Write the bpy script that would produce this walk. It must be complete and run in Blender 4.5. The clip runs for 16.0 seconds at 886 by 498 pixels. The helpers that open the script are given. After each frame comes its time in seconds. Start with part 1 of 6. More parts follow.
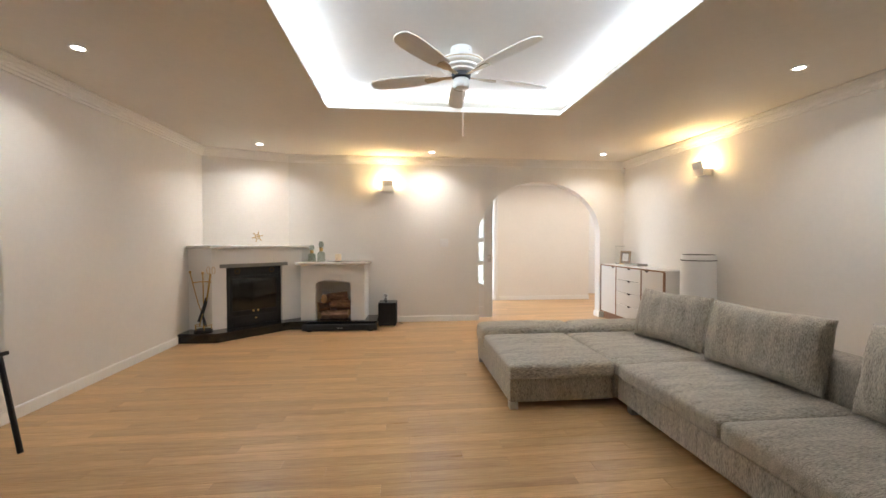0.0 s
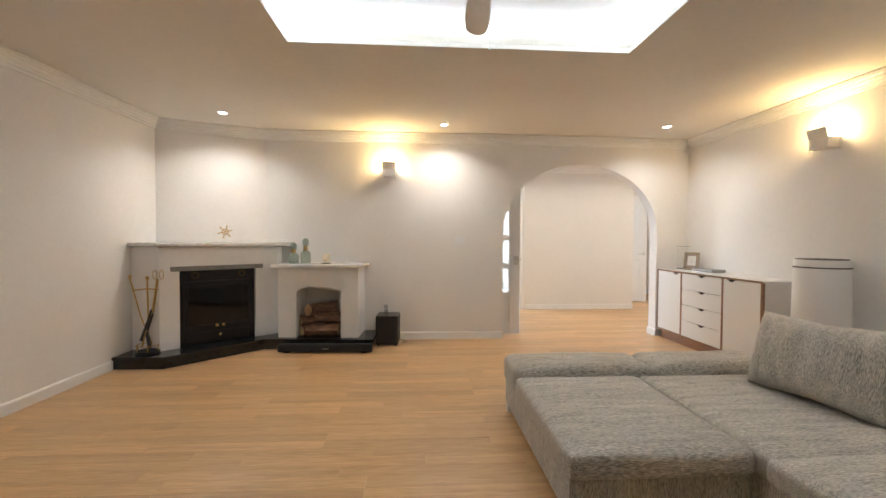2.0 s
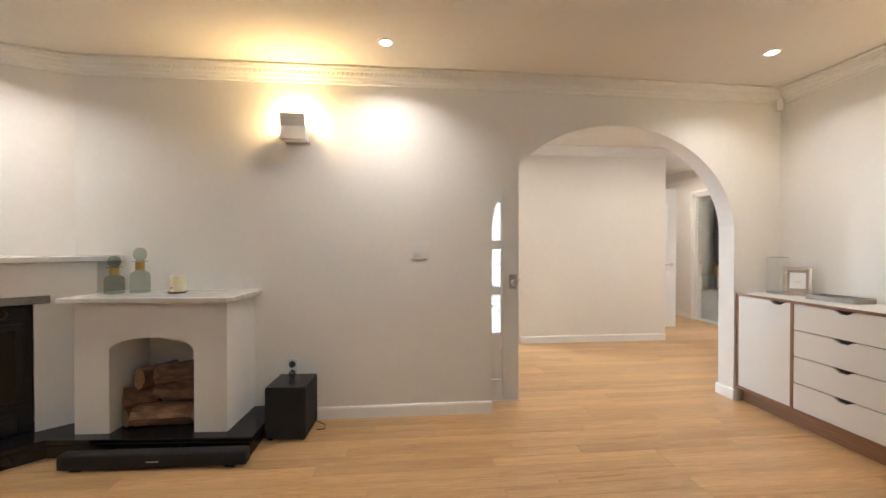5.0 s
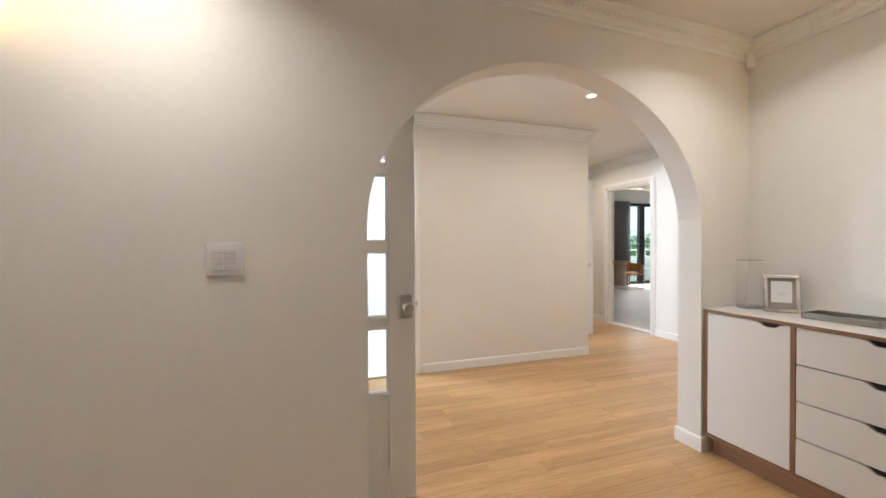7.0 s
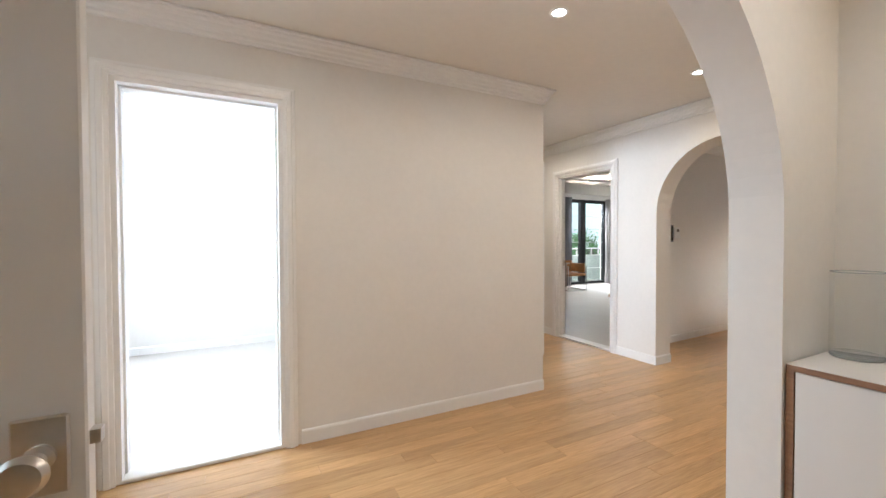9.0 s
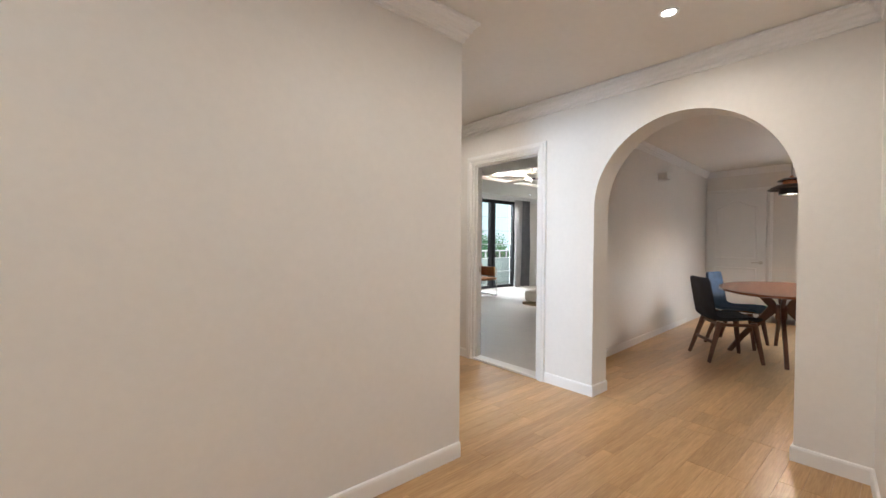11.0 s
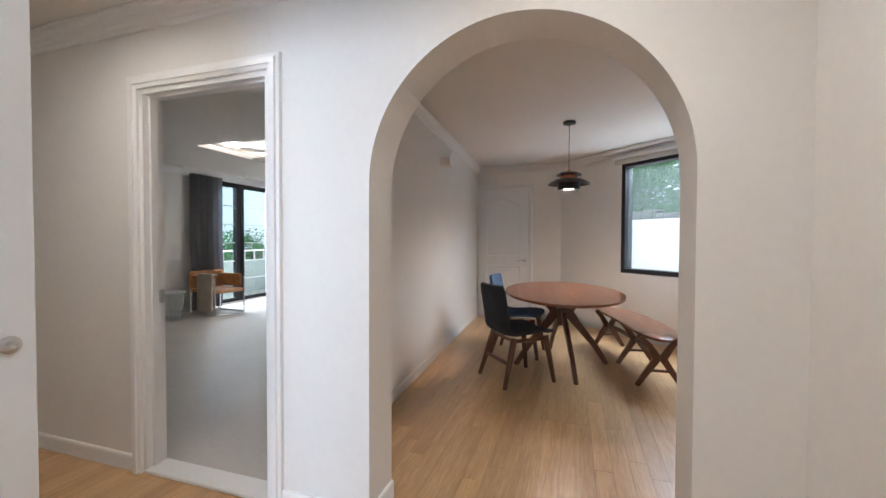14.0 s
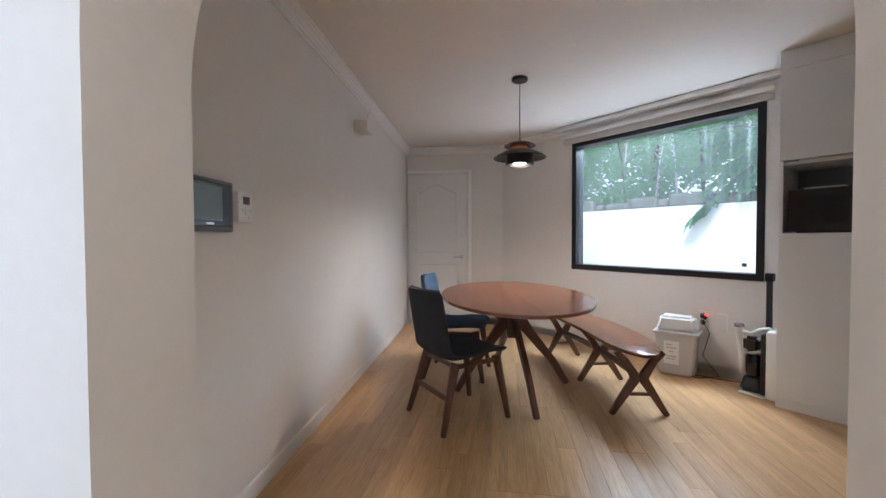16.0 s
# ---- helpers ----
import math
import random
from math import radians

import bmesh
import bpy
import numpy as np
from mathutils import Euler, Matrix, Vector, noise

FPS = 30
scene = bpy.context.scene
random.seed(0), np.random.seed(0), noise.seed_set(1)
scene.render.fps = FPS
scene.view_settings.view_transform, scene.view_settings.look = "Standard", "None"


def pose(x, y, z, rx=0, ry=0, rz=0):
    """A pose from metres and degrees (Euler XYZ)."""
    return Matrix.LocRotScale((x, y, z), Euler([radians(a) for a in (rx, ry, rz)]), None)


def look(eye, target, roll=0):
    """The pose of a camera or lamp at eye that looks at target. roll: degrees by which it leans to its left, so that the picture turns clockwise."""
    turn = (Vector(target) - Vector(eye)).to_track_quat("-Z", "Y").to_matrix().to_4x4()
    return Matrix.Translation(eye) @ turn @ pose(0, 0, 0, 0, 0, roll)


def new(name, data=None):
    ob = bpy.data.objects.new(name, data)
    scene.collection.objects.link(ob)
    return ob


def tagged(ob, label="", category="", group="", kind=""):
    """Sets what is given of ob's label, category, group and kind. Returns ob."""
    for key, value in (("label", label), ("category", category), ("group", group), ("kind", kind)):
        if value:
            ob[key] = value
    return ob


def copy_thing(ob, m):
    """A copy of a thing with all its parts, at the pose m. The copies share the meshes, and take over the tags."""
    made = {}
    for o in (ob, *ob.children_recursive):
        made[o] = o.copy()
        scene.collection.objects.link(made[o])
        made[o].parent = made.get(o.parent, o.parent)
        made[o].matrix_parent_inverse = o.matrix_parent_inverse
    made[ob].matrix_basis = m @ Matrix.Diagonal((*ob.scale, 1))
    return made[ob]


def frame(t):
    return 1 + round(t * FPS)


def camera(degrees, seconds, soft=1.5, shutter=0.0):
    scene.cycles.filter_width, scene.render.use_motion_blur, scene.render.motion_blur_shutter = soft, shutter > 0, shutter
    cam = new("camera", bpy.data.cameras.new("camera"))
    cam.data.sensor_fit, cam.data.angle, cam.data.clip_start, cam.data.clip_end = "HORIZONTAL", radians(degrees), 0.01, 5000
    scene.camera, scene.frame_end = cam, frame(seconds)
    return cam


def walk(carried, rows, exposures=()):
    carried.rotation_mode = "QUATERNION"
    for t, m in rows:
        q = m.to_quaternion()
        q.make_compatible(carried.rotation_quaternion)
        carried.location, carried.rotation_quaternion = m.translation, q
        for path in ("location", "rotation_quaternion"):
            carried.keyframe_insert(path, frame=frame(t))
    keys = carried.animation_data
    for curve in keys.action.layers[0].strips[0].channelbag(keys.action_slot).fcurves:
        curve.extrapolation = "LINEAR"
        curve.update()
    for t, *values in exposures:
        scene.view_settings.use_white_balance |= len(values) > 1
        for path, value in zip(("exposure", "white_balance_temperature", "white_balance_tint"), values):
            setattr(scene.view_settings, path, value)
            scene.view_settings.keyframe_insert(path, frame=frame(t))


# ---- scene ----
cam = camera(95.5, 16.0)
EXPOSURES = [(0.0, 0.42, 6180, 10), (3.0, 0.26, 6200, 10), (5.5, 0.17, 6200, 10), (7.0, -0.02, 6150, 10), (8.5, -0.14, 6050, 10), (11.0, -0.24, 5950, 10), (13.0, -0.22, 5720, 10), (15.0, -0.35, 5500, 10), (16.0, -0.28, 5400, 10)]
PATH = [
    (0, (-0.247, -0.386, 1.208), (-0.043, 1.603, 1.166), -0.0),
    (0.5, (-0.174, -0.144, 1.218), (-0.047, 1.852, 1.172), 0.0),
    (1, (-0.118, 0.152, 1.206), (-0.008, 2.149, 1.164), 0.2),
    (1.5, (-0.084, 0.465, 1.186), (0.035, 2.461, 1.142), 0.3),
    (2, (-0.094, 0.817, 1.193), (0.023, 2.813, 1.144), 0.3),
    (2.5, (-0.064, 1.165, 1.194), (0.056, 3.161, 1.143), 0.2),
    (3, (-0.04, 1.519, 1.172), (0.091, 3.514, 1.126), 0.2),
    (5.5, (0.35, 3.071, 1.214), (0.6, 5.055, 1.2), -0.2),
    (6, (0.406, 3.408, 1.21), (0.805, 5.368, 1.191), -0.2),
    (6.5, (0.507, 3.669, 1.216), (1.037, 5.597, 1.195), -0.3),
    (7, (0.666, 3.931, 1.231), (1.316, 5.822, 1.201), -0.3),
    (7.5, (0.816, 4.22, 1.209), (1.552, 6.079, 1.175), -0.4),
    (8, (0.98, 4.509, 1.207), (1.797, 6.335, 1.166), -0.3),
    (8.5, (1.169, 4.785, 1.224), (2.041, 6.584, 1.182), -0.3),
    (11, (2.05, 5.926, 1.211), (3.353, 7.444, 1.179), 0.4),
    (11.5, (2.253, 6.096, 1.2), (3.69, 7.487, 1.165), 0.2),
    (12, (2.503, 6.264, 1.211), (4.056, 7.523, 1.172), 0.1),
    (12.5, (2.743, 6.428, 1.242), (4.414, 7.525, 1.203), 0.3),
    (13, (2.992, 6.537, 1.22), (4.76, 7.471, 1.179), 0.2),
    (13.5, (3.234, 6.629, 1.237), (5.081, 7.396, 1.191), 0.2),
    (14, (3.479, 6.73, 1.25), (5.381, 7.346, 1.204), 0.2),
    (14.5, (3.729, 6.792, 1.229), (5.67, 7.272, 1.188), 0.1),
    (15, (4.004, 6.823, 1.225), (5.969, 7.192, 1.181), -0.4),
    (15.5, (4.266, 6.863, 1.2), (6.241, 7.177, 1.154), -0.2),
    (16, (4.474, 6.917, 1.172), (6.452, 7.208, 1.123), -0.2),
]
walk(cam, [(t, look(eye, target, roll)) for t, eye, target, roll in PATH], EXPOSURES)

# ---- world and light ----
CEIL = 2.433
world = bpy.data.worlds.new("world")
scene.world = world
world.use_nodes = True
wn = world.node_tree
sky = wn.nodes.new("ShaderNodeTexSky")
sky.sky_type, sky.sun_disc = "NISHITA", False
sky.sun_elevation, sky.sun_rotation = radians(52), radians(297)
sky.dust_density, sky.ozone_density = 3.0, 0.6
wn.links.new(sky.outputs[0], wn.nodes["Background"].inputs[0])
wn.nodes["Background"].inputs[1].default_value = 0.15


def lamp(name, kind, m, watts, colour=(1, 1, 1), **settings):
    data = bpy.data.lights.new(name, kind)
    data.energy, data.color = watts, colour
    if kind == "AREA":
        data.shape = settings.get("shape", "RECTANGLE")
        data.size, data.size_y = settings.get("size", 1), settings.get("size_y", settings.get("size", 1))
        data.spread = radians(settings.get("spread", 180))
    if kind == "SPOT":
        data.spot_size, data.spot_blend, data.shadow_soft_size = radians(settings.get("cone", 90)), settings.get("blend", 0.6), settings.get("soft", 0.04)
    if kind == "POINT":
        data.shadow_soft_size = settings.get("soft", 0.03)
    if kind == "SUN":
        data.angle = radians(settings.get("angle", 12))
    ob = new(name, data)
    ob.matrix_world = m
    return ob


SUN = lamp("sun", "SUN", look((0, 0, 10), (0.7, -0.35, 9.0)), 5.0, (1, 0.96, 0.9), angle=15)

WARM, COOL, SOFT = (1.0, 0.66, 0.28), (0.80, 0.90, 1.0), (1.0, 0.90, 0.78)
DOWNLIGHTS = [(-2.04, 4.95), (0.17, 5.2), (2.6, 5.09), (-2.29, 2.42), (2.56, 2.22), (1.54, 6.62), (2.9, 6.67), (4.34, 6.78), (4.3, 8.66)]
for x, y in DOWNLIGHTS:
    living_side = y < 5.6
    lamp("downlight_beam", "AREA", look((x, y, CEIL - 0.008), (x, y, 0)), (6.2 if abs(x) < 1 else 5.0 if y < 4 else 7.5 if x < 2 else 5.5) if living_side else (6.0 if x < 3.5 else 11), (1, 0.94, 0.86) if living_side else (1, 0.86, 0.70), size=0.07, shape="DISK", spread=138 if living_side else 165)

# hidden strips in the raised ceiling of the living room
COVE = (-0.93, 1.29, 1.305, 3.44)
cx0, cx1, cy0, cy1 = COVE
for m, length in ((pose((cx0 + cx1) / 2, cy1 + 0.06, CEIL + 0.055, 118, 0, 180), cx1 - cx0), (pose((cx0 + cx1) / 2, cy0 - 0.06, CEIL + 0.055, 118, 0, 0), cx1 - cx0),
                  (pose(cx0 - 0.06, (cy0 + cy1) / 2, CEIL + 0.055, 118, 0, -90), cy1 - cy0), (pose(cx1 + 0.06, (cy0 + cy1) / 2, CEIL + 0.055, 118, 0, 90), cy1 - cy0)):
    lamp("cove_strip", "AREA", m, 5.0 * length, COOL, size=length, size_y=0.05)

# ---- materials ----
MATS = {}


def mat(name, colour, rough=0.5, metal=0.0, grain=0.0, scale=40.0, bump=0.0, bump_scale=200.0, stretch=(1, 1, 1), wide=1.0, **extra):
    """A surface with two scales of colour change and fine relief. grain: how far the colour wanders."""
    if name in MATS:
        return MATS[name]
    m = MATS[name] = bpy.data.materials.new(name)
    m.use_nodes = True
    t = m.node_tree
    b = t.nodes["Principled BSDF"]
    b.inputs["Roughness"].default_value, b.inputs["Metallic"].default_value = rough, metal
    b.inputs["Base Color"].default_value = (*colour, 1)
    for key, value in extra.items():
        b.inputs[key.replace("_", " ")].default_value = value
    co = t.nodes.new("ShaderNodeTexCoord")
    mp = t.nodes.new("ShaderNodeMapping")
    mp.inputs["Scale"].default_value = stretch
    t.links.new(co.outputs["Object"], mp.inputs[0])
    if grain:
        fine, broad = t.nodes.new("ShaderNodeTexNoise"), t.nodes.new("ShaderNodeTexNoise")
        fine.inputs["Scale"].default_value, fine.inputs["Detail"].default_value = scale, 6
        broad.inputs["Scale"].default_value, broad.inputs["Detail"].default_value = scale / 12, 3
        add = t.nodes.new("ShaderNodeMath")
        add.operation = "MULTIPLY_ADD"
        add.inputs[1].default_value = wide
        ramp = t.nodes.new("ShaderNodeMapRange")
        ramp.inputs[1].default_value, ramp.inputs[2].default_value = 0.2 + 0.5 * wide, 0.8 + 0.5 * wide
        ramp.inputs[3].default_value, ramp.inputs[4].default_value = 1 - grain, 1 + grain
        mul = t.nodes.new("ShaderNodeVectorMath")
        mul.operation = "SCALE"
        mul.inputs[0].default_value = colour
        for n in (fine, broad):
            t.links.new(mp.outputs[0], n.inputs[0])
        t.links.new(broad.outputs[0], add.inputs[0])
        t.links.new(fine.outputs[0], add.inputs[2])
        t.links.new(add.outputs[0], ramp.inputs[0])
        t.links.new(ramp.outputs[0], mul.inputs["Scale"])
        t.links.new(mul.outputs[0], b.inputs["Base Color"])
    if bump:
        n, bp = t.nodes.new("ShaderNodeTexNoise"), t.nodes.new("ShaderNodeBump")
        n.inputs["Scale"].default_value, n.inputs["Detail"].default_value = bump_scale, 4
        bp.inputs["Strength"].default_value, bp.inputs["Distance"].default_value = bump, 0.004
        t.links.new(mp.outputs[0], n.inputs[0])
        t.links.new(n.outputs[0], bp.inputs["Height"])
        t.links.new(bp.outputs[0], b.inputs["Normal"])
    return m


def glow(name, colour, strength):
    m = mat(name, colour, 0.5)
    b = m.node_tree.nodes["Principled BSDF"]
    b.inputs["Emission Color"].default_value, b.inputs["Emission Strength"].default_value = (*colour, 1), strength
    return m


def wood(name, dark, light, rough=0.4, along=0, scale=1.0, vary=0.15):
    """Wood with long fibres along one axis; each plank has its own tone and its own stretch of grain."""
    m = MATS[name] = bpy.data.materials.new(name)
    m.use_nodes = True
    t = m.node_tree
    N, L = t.nodes.new, t.links.new
    b = t.nodes["Principled BSDF"]
    b.inputs["Roughness"].default_value = rough
    co, mp, geo, obj = N("ShaderNodeTexCoord"), N("ShaderNodeMapping"), N("ShaderNodeNewGeometry"), N("ShaderNodeObjectInfo")
    stretch = [14 * scale] * 3
    stretch[along] = 0.9 * scale
    mp.inputs["Scale"].default_value = stretch
    L(geo.outputs["Position"] if vary else co.outputs["Object"], mp.inputs[0])
    total, frac = N("ShaderNodeMath"), N("ShaderNodeMath")
    L(geo.outputs["Random Per Island"], total.inputs[0])
    L(obj.outputs["Random"], total.inputs[1])
    frac.operation = "FRACT"
    L(total.outputs[0], frac.inputs[0])
    off = N("ShaderNodeVectorMath")
    off.operation = "SCALE"
    off.inputs[0].default_value = (37, 11, 23)
    L(frac.outputs[0], off.inputs["Scale"])
    if vary:
        L(off.outputs[0], mp.inputs["Location"])
    n1, n2 = N("ShaderNodeTexNoise"), N("ShaderNodeTexNoise")
    n1.inputs["Scale"].default_value, n1.inputs["Detail"].default_value, n1.inputs["Distortion"].default_value = 0.9, 5, 0.6
    n2.inputs["Scale"].default_value, n2.inputs["Detail"].default_value = 9, 8
    mix, ramp = N("ShaderNodeMix"), N("ShaderNodeValToRGB")
    mix.inputs[0].default_value = 0.5
    for n in (n1, n2):
        L(mp.outputs[0], n.inputs[0])
    L(n1.outputs[0], mix.inputs[2])
    L(n2.outputs[0], mix.inputs[3])
    L(mix.outputs[0], ramp.inputs[0])
    ramp.color_ramp.elements[0].position, ramp.color_ramp.elements[0].color = 0.34, (*dark, 1)
    ramp.color_ramp.elements[1].position, ramp.color_ramp.elements[1].color = 0.66, (*light, 1)
    tone, mul = N("ShaderNodeMapRange"), N("ShaderNodeVectorMath")
    mul.operation = "SCALE"
    tone.inputs[3].default_value, tone.inputs[4].default_value = 1 - vary, 1 + vary
    L(frac.outputs[0], tone.inputs[0])
    L(ramp.outputs[0], mul.inputs[0])
    L(tone.outputs[0], mul.inputs["Scale"])
    L(mul.outputs[0], b.inputs["Base Color"])
    bp = N("ShaderNodeBump")
    bp.inputs["Strength"].default_value, bp.inputs["Distance"].default_value = 0.12, 0.002
    L(mix.outputs[0], bp.inputs["Height"])
    L(bp.outputs[0], b.inputs["Normal"])
    rr = N("ShaderNodeMapRange")
    rr.inputs[3].default_value, rr.inputs[4].default_value = rough - 0.07, rough + 0.09
    L(n1.outputs[0], rr.inputs[0])
    L(rr.outputs[0], b.inputs["Roughness"])
    return m


WALL = mat("ivory_wallpaper", (0.80, 0.775, 0.735), 0.75, grain=0.02, scale=30, bump=0.12, bump_scale=350)
CEILING = mat("matt_ceiling_paper", (0.79, 0.755, 0.70), 0.85, grain=0.02, scale=20, bump=0.08, bump_scale=300)
TRIM = mat("white_trim_paint", (0.85, 0.84, 0.82), 0.35, grain=0.015, scale=15, bump=0.03, bump_scale=60)
DOORW = mat("white_door_paint", (0.80, 0.80, 0.79), 0.32, grain=0.015, scale=12, bump=0.03, bump_scale=80)
OAK = wood("honey_oak_laminate", (0.43, 0.25, 0.108), (0.655, 0.42, 0.205), 0.30, 0, 1.0, 0.11)
GAP = mat("dark_joint", (0.36, 0.23, 0.115), 0.7)
STONE = mat("bedroom_sheet_floor", (0.56, 0.52, 0.475), 0.45, grain=0.05, scale=25, bump=0.03)
STEEL = mat("brushed_steel", (0.62, 0.60, 0.57), 0.3, 1.0, grain=0.05, scale=60)
CHROME = mat("chrome", (0.75, 0.75, 0.75), 0.12, 1.0)
BLACKM = mat("black_frame_metal", (0.018, 0.018, 0.02), 0.4, 0.3, grain=0.1, scale=50)


def thin_glass(name, tint, streak_haze=0.0):
    """Clear sheet glass: it lets light straight through and mirrors by the angle; last argument: dried rain streaks
    plus a pale film painted in for glare.
    """
    m = MATS[name] = bpy.data.materials.new(name)
    m.use_nodes = True
    t = m.node_tree
    N, L = t.nodes.new, t.links.new
    t.nodes.remove(t.nodes["Principled BSDF"])
    clear, gloss, edge, steep, both = N("ShaderNodeBsdfTransparent"), N("ShaderNodeBsdfGlossy"), N("ShaderNodeLayerWeight"), N("ShaderNodeMapRange"), N("ShaderNodeMixShader")
    clear.inputs[0].default_value = (*tint, 1)
    gloss.inputs["Roughness"].default_value = 0.01
    edge.inputs[0].default_value = 0.1
    steep.inputs[3].default_value, steep.inputs[4].default_value = 0.02, 0.5
    L(edge.outputs["Facing"], steep.inputs[0])
    L(steep.outputs[0], both.inputs[0])
    L(clear.outputs[0], both.inputs[1])
    L(gloss.outputs[0], both.inputs[2])
    top = both
    if streak_haze:
        co, mp, n, broad, film, soiled = N("ShaderNodeTexCoord"), N("ShaderNodeMapping"), N("ShaderNodeTexNoise"), N("ShaderNodeTexNoise"), N("ShaderNodeBsdfTranslucent"), N("ShaderNodeMixShader")
        mp.inputs["Scale"].default_value = (26, 1, 1.1)
        n.inputs["Scale"].default_value, n.inputs["Detail"].default_value = 1.0, 5
        broad.inputs["Scale"].default_value = 1.6
        streak, total = N("ShaderNodeMapRange"), N("ShaderNodeMath")
        streak.inputs[1].default_value, streak.inputs[2].default_value = 0.52, 0.85
        streak.inputs[3].default_value, streak.inputs[4].default_value = 0.0, streak_haze * 3.5
        # broad pale film stands in for glare that washes out the view
        total.operation = "MULTIPLY_ADD"
        total.inputs[1].default_value = streak_haze * 2
        film.inputs[0].default_value = (0.85, 0.9, 0.9, 1)
        L(co.outputs["Object"], mp.inputs[0])
        L(co.outputs["Object"], broad.inputs[0])
        L(mp.outputs[0], n.inputs[0])
        L(n.outputs[0], streak.inputs[0])
        L(broad.outputs[0], total.inputs[0])
        L(streak.outputs[0], total.inputs[2])
        L(total.outputs[0], soiled.inputs[0])
        L(both.outputs[0], soiled.inputs[1])
        L(film.outputs[0], soiled.inputs[2])
        top = soiled
    L(top.outputs[0], t.nodes["Material Output"].inputs[0])
    return m


GLASS = thin_glass("clear_glass", (0.96, 0.98, 0.97))
VESSEL = thin_glass("vessel_glass", (0.992, 0.996, 0.994))
RAINGLASS = thin_glass("rain_streaked_hazy_glass", (0.96, 0.98, 0.98), 0.024)
PLASTIC = mat("white_plastic", (0.80, 0.80, 0.79), 0.3, grain=0.01)

# ---- building blocks ----


def mesh_of(bm, name, material, smooth=False):
    me = bpy.data.meshes.new(name)
    bmesh.ops.recalc_face_normals(bm, faces=bm.faces)
    bm.to_mesh(me)
    bm.free()
    me.materials.append(material)
    if smooth:
        for p in me.polygons:
            p.use_smooth = True
        me.set_sharp_from_angle(angle=radians(35))
    return me


def part(name, bm, material, parent=None, label="", smooth=False, at=None):
    ob = new(name, mesh_of(bm, name, material, smooth))
    if parent is not None:
        ob.parent = parent
    if at is not None:
        ob.matrix_basis = at
    if label:
        ob["label"] = label
    return ob


def thing(name, m, label, category, group=""):
    ob = new(name)
    ob.matrix_basis = m
    ob.empty_display_size = 0.1
    return tagged(ob, label, category, group)


def structure(name, bm, material, label, category, parent=None, smooth=False):
    return tagged(part(name, bm, material, parent, smooth=smooth), label, category, kind="structure")


def box(x0, y0, z0, x1, y1, z1, bevel=0.0, bm=None, m=None, segments=1):
    target = bm if bm is not None else bmesh.new()
    b = bmesh.new()
    bmesh.ops.create_cube(b, size=1)
    bmesh.ops.transform(b, verts=b.verts, matrix=Matrix.Translation(((x0 + x1) / 2, (y0 + y1) / 2, (z0 + z1) / 2)) @ Matrix.Diagonal((abs(x1 - x0), abs(y1 - y0), abs(z1 - z0), 1)))
    if bevel:
        bmesh.ops.bevel(b, geom=b.edges[:], offset=bevel, segments=segments, affect="EDGES", profile=0.5)
    return merge(target, b, m)


def merge(target, b, m=None):
    if m is not None:
        bmesh.ops.transform(b, verts=b.verts, matrix=m)
    me = bpy.data.meshes.new("joining")
    b.to_mesh(me)
    b.free()
    target.from_mesh(me)
    bpy.data.meshes.remove(me)
    return target


def lathe(profile, steps=32, bm=None, m=None):
    """A turned body from (radius, z) pairs."""
    b = bmesh.new()
    rings = []
    for r, z in profile:
        rings.append([b.verts.new((max(r, 1e-5) * math.cos(2 * math.pi * i / steps), max(r, 1e-5) * math.sin(2 * math.pi * i / steps), z)) for i in range(steps)])
    for a, c in zip(rings, rings[1:]):
        for i in range(steps):
            b.faces.new((a[i], a[(i + 1) % steps], c[(i + 1) % steps], c[i]))
    bmesh.ops.remove_doubles(b, verts=b.verts, dist=2e-5)
    return merge(bm if bm is not None else bmesh.new(), b, m)


def tube(points, radius, steps=10, bm=None, m=None, taper=None):
    """A round rod along points; taper: the radius at its end."""
    b = bmesh.new()
    pts = [Vector(p) for p in points]
    rings, side = [], None
    for i, p in enumerate(pts):
        d = (pts[min(i + 1, len(pts) - 1)] - pts[max(i - 1, 0)]).normalized()
        if side is None:
            side = d.orthogonal().normalized()
        side = (side - d * side.dot(d)).normalized()
        up = d.cross(side)
        r = radius if taper is None else radius + (taper - radius) * i / (len(pts) - 1)
        rings.append([b.verts.new(p + r * (math.cos(2 * math.pi * k / steps) * side + math.sin(2 * math.pi * k / steps) * up)) for k in range(steps)])
    for a, c in zip(rings, rings[1:]):
        for k in range(steps):
            b.faces.new((a[k], a[(k + 1) % steps], c[(k + 1) % steps], c[k]))
    b.faces.new(rings[0][::-1])
    b.faces.new(rings[-1])
    return merge(bm if bm is not None else bmesh.new(), b, m)


def slab(outline, z0, z1, bevel=0.0, bm=None, m=None, segments=2):
    """A plate of the given outline, in x and y."""
    b = bmesh.new()
    low = [b.verts.new((x, y, z0)) for x, y in outline]
    high = [b.verts.new((x, y, z1)) for x, y in outline]
    b.faces.new(low[::-1])
    b.faces.new(high)
    for i in range(len(low)):
        j = (i + 1) % len(low)
        b.faces.new((low[i], low[j], high[j], high[i]))
    if bevel:
        rim = [e for e in b.edges if abs(e.verts[0].co.z - e.verts[1].co.z) < 1e-6]
        bmesh.ops.bevel(b, geom=rim, offset=bevel, segments=segments, affect="EDGES", profile=0.5)
    return merge(bm if bm is not None else bmesh.new(), b, m)


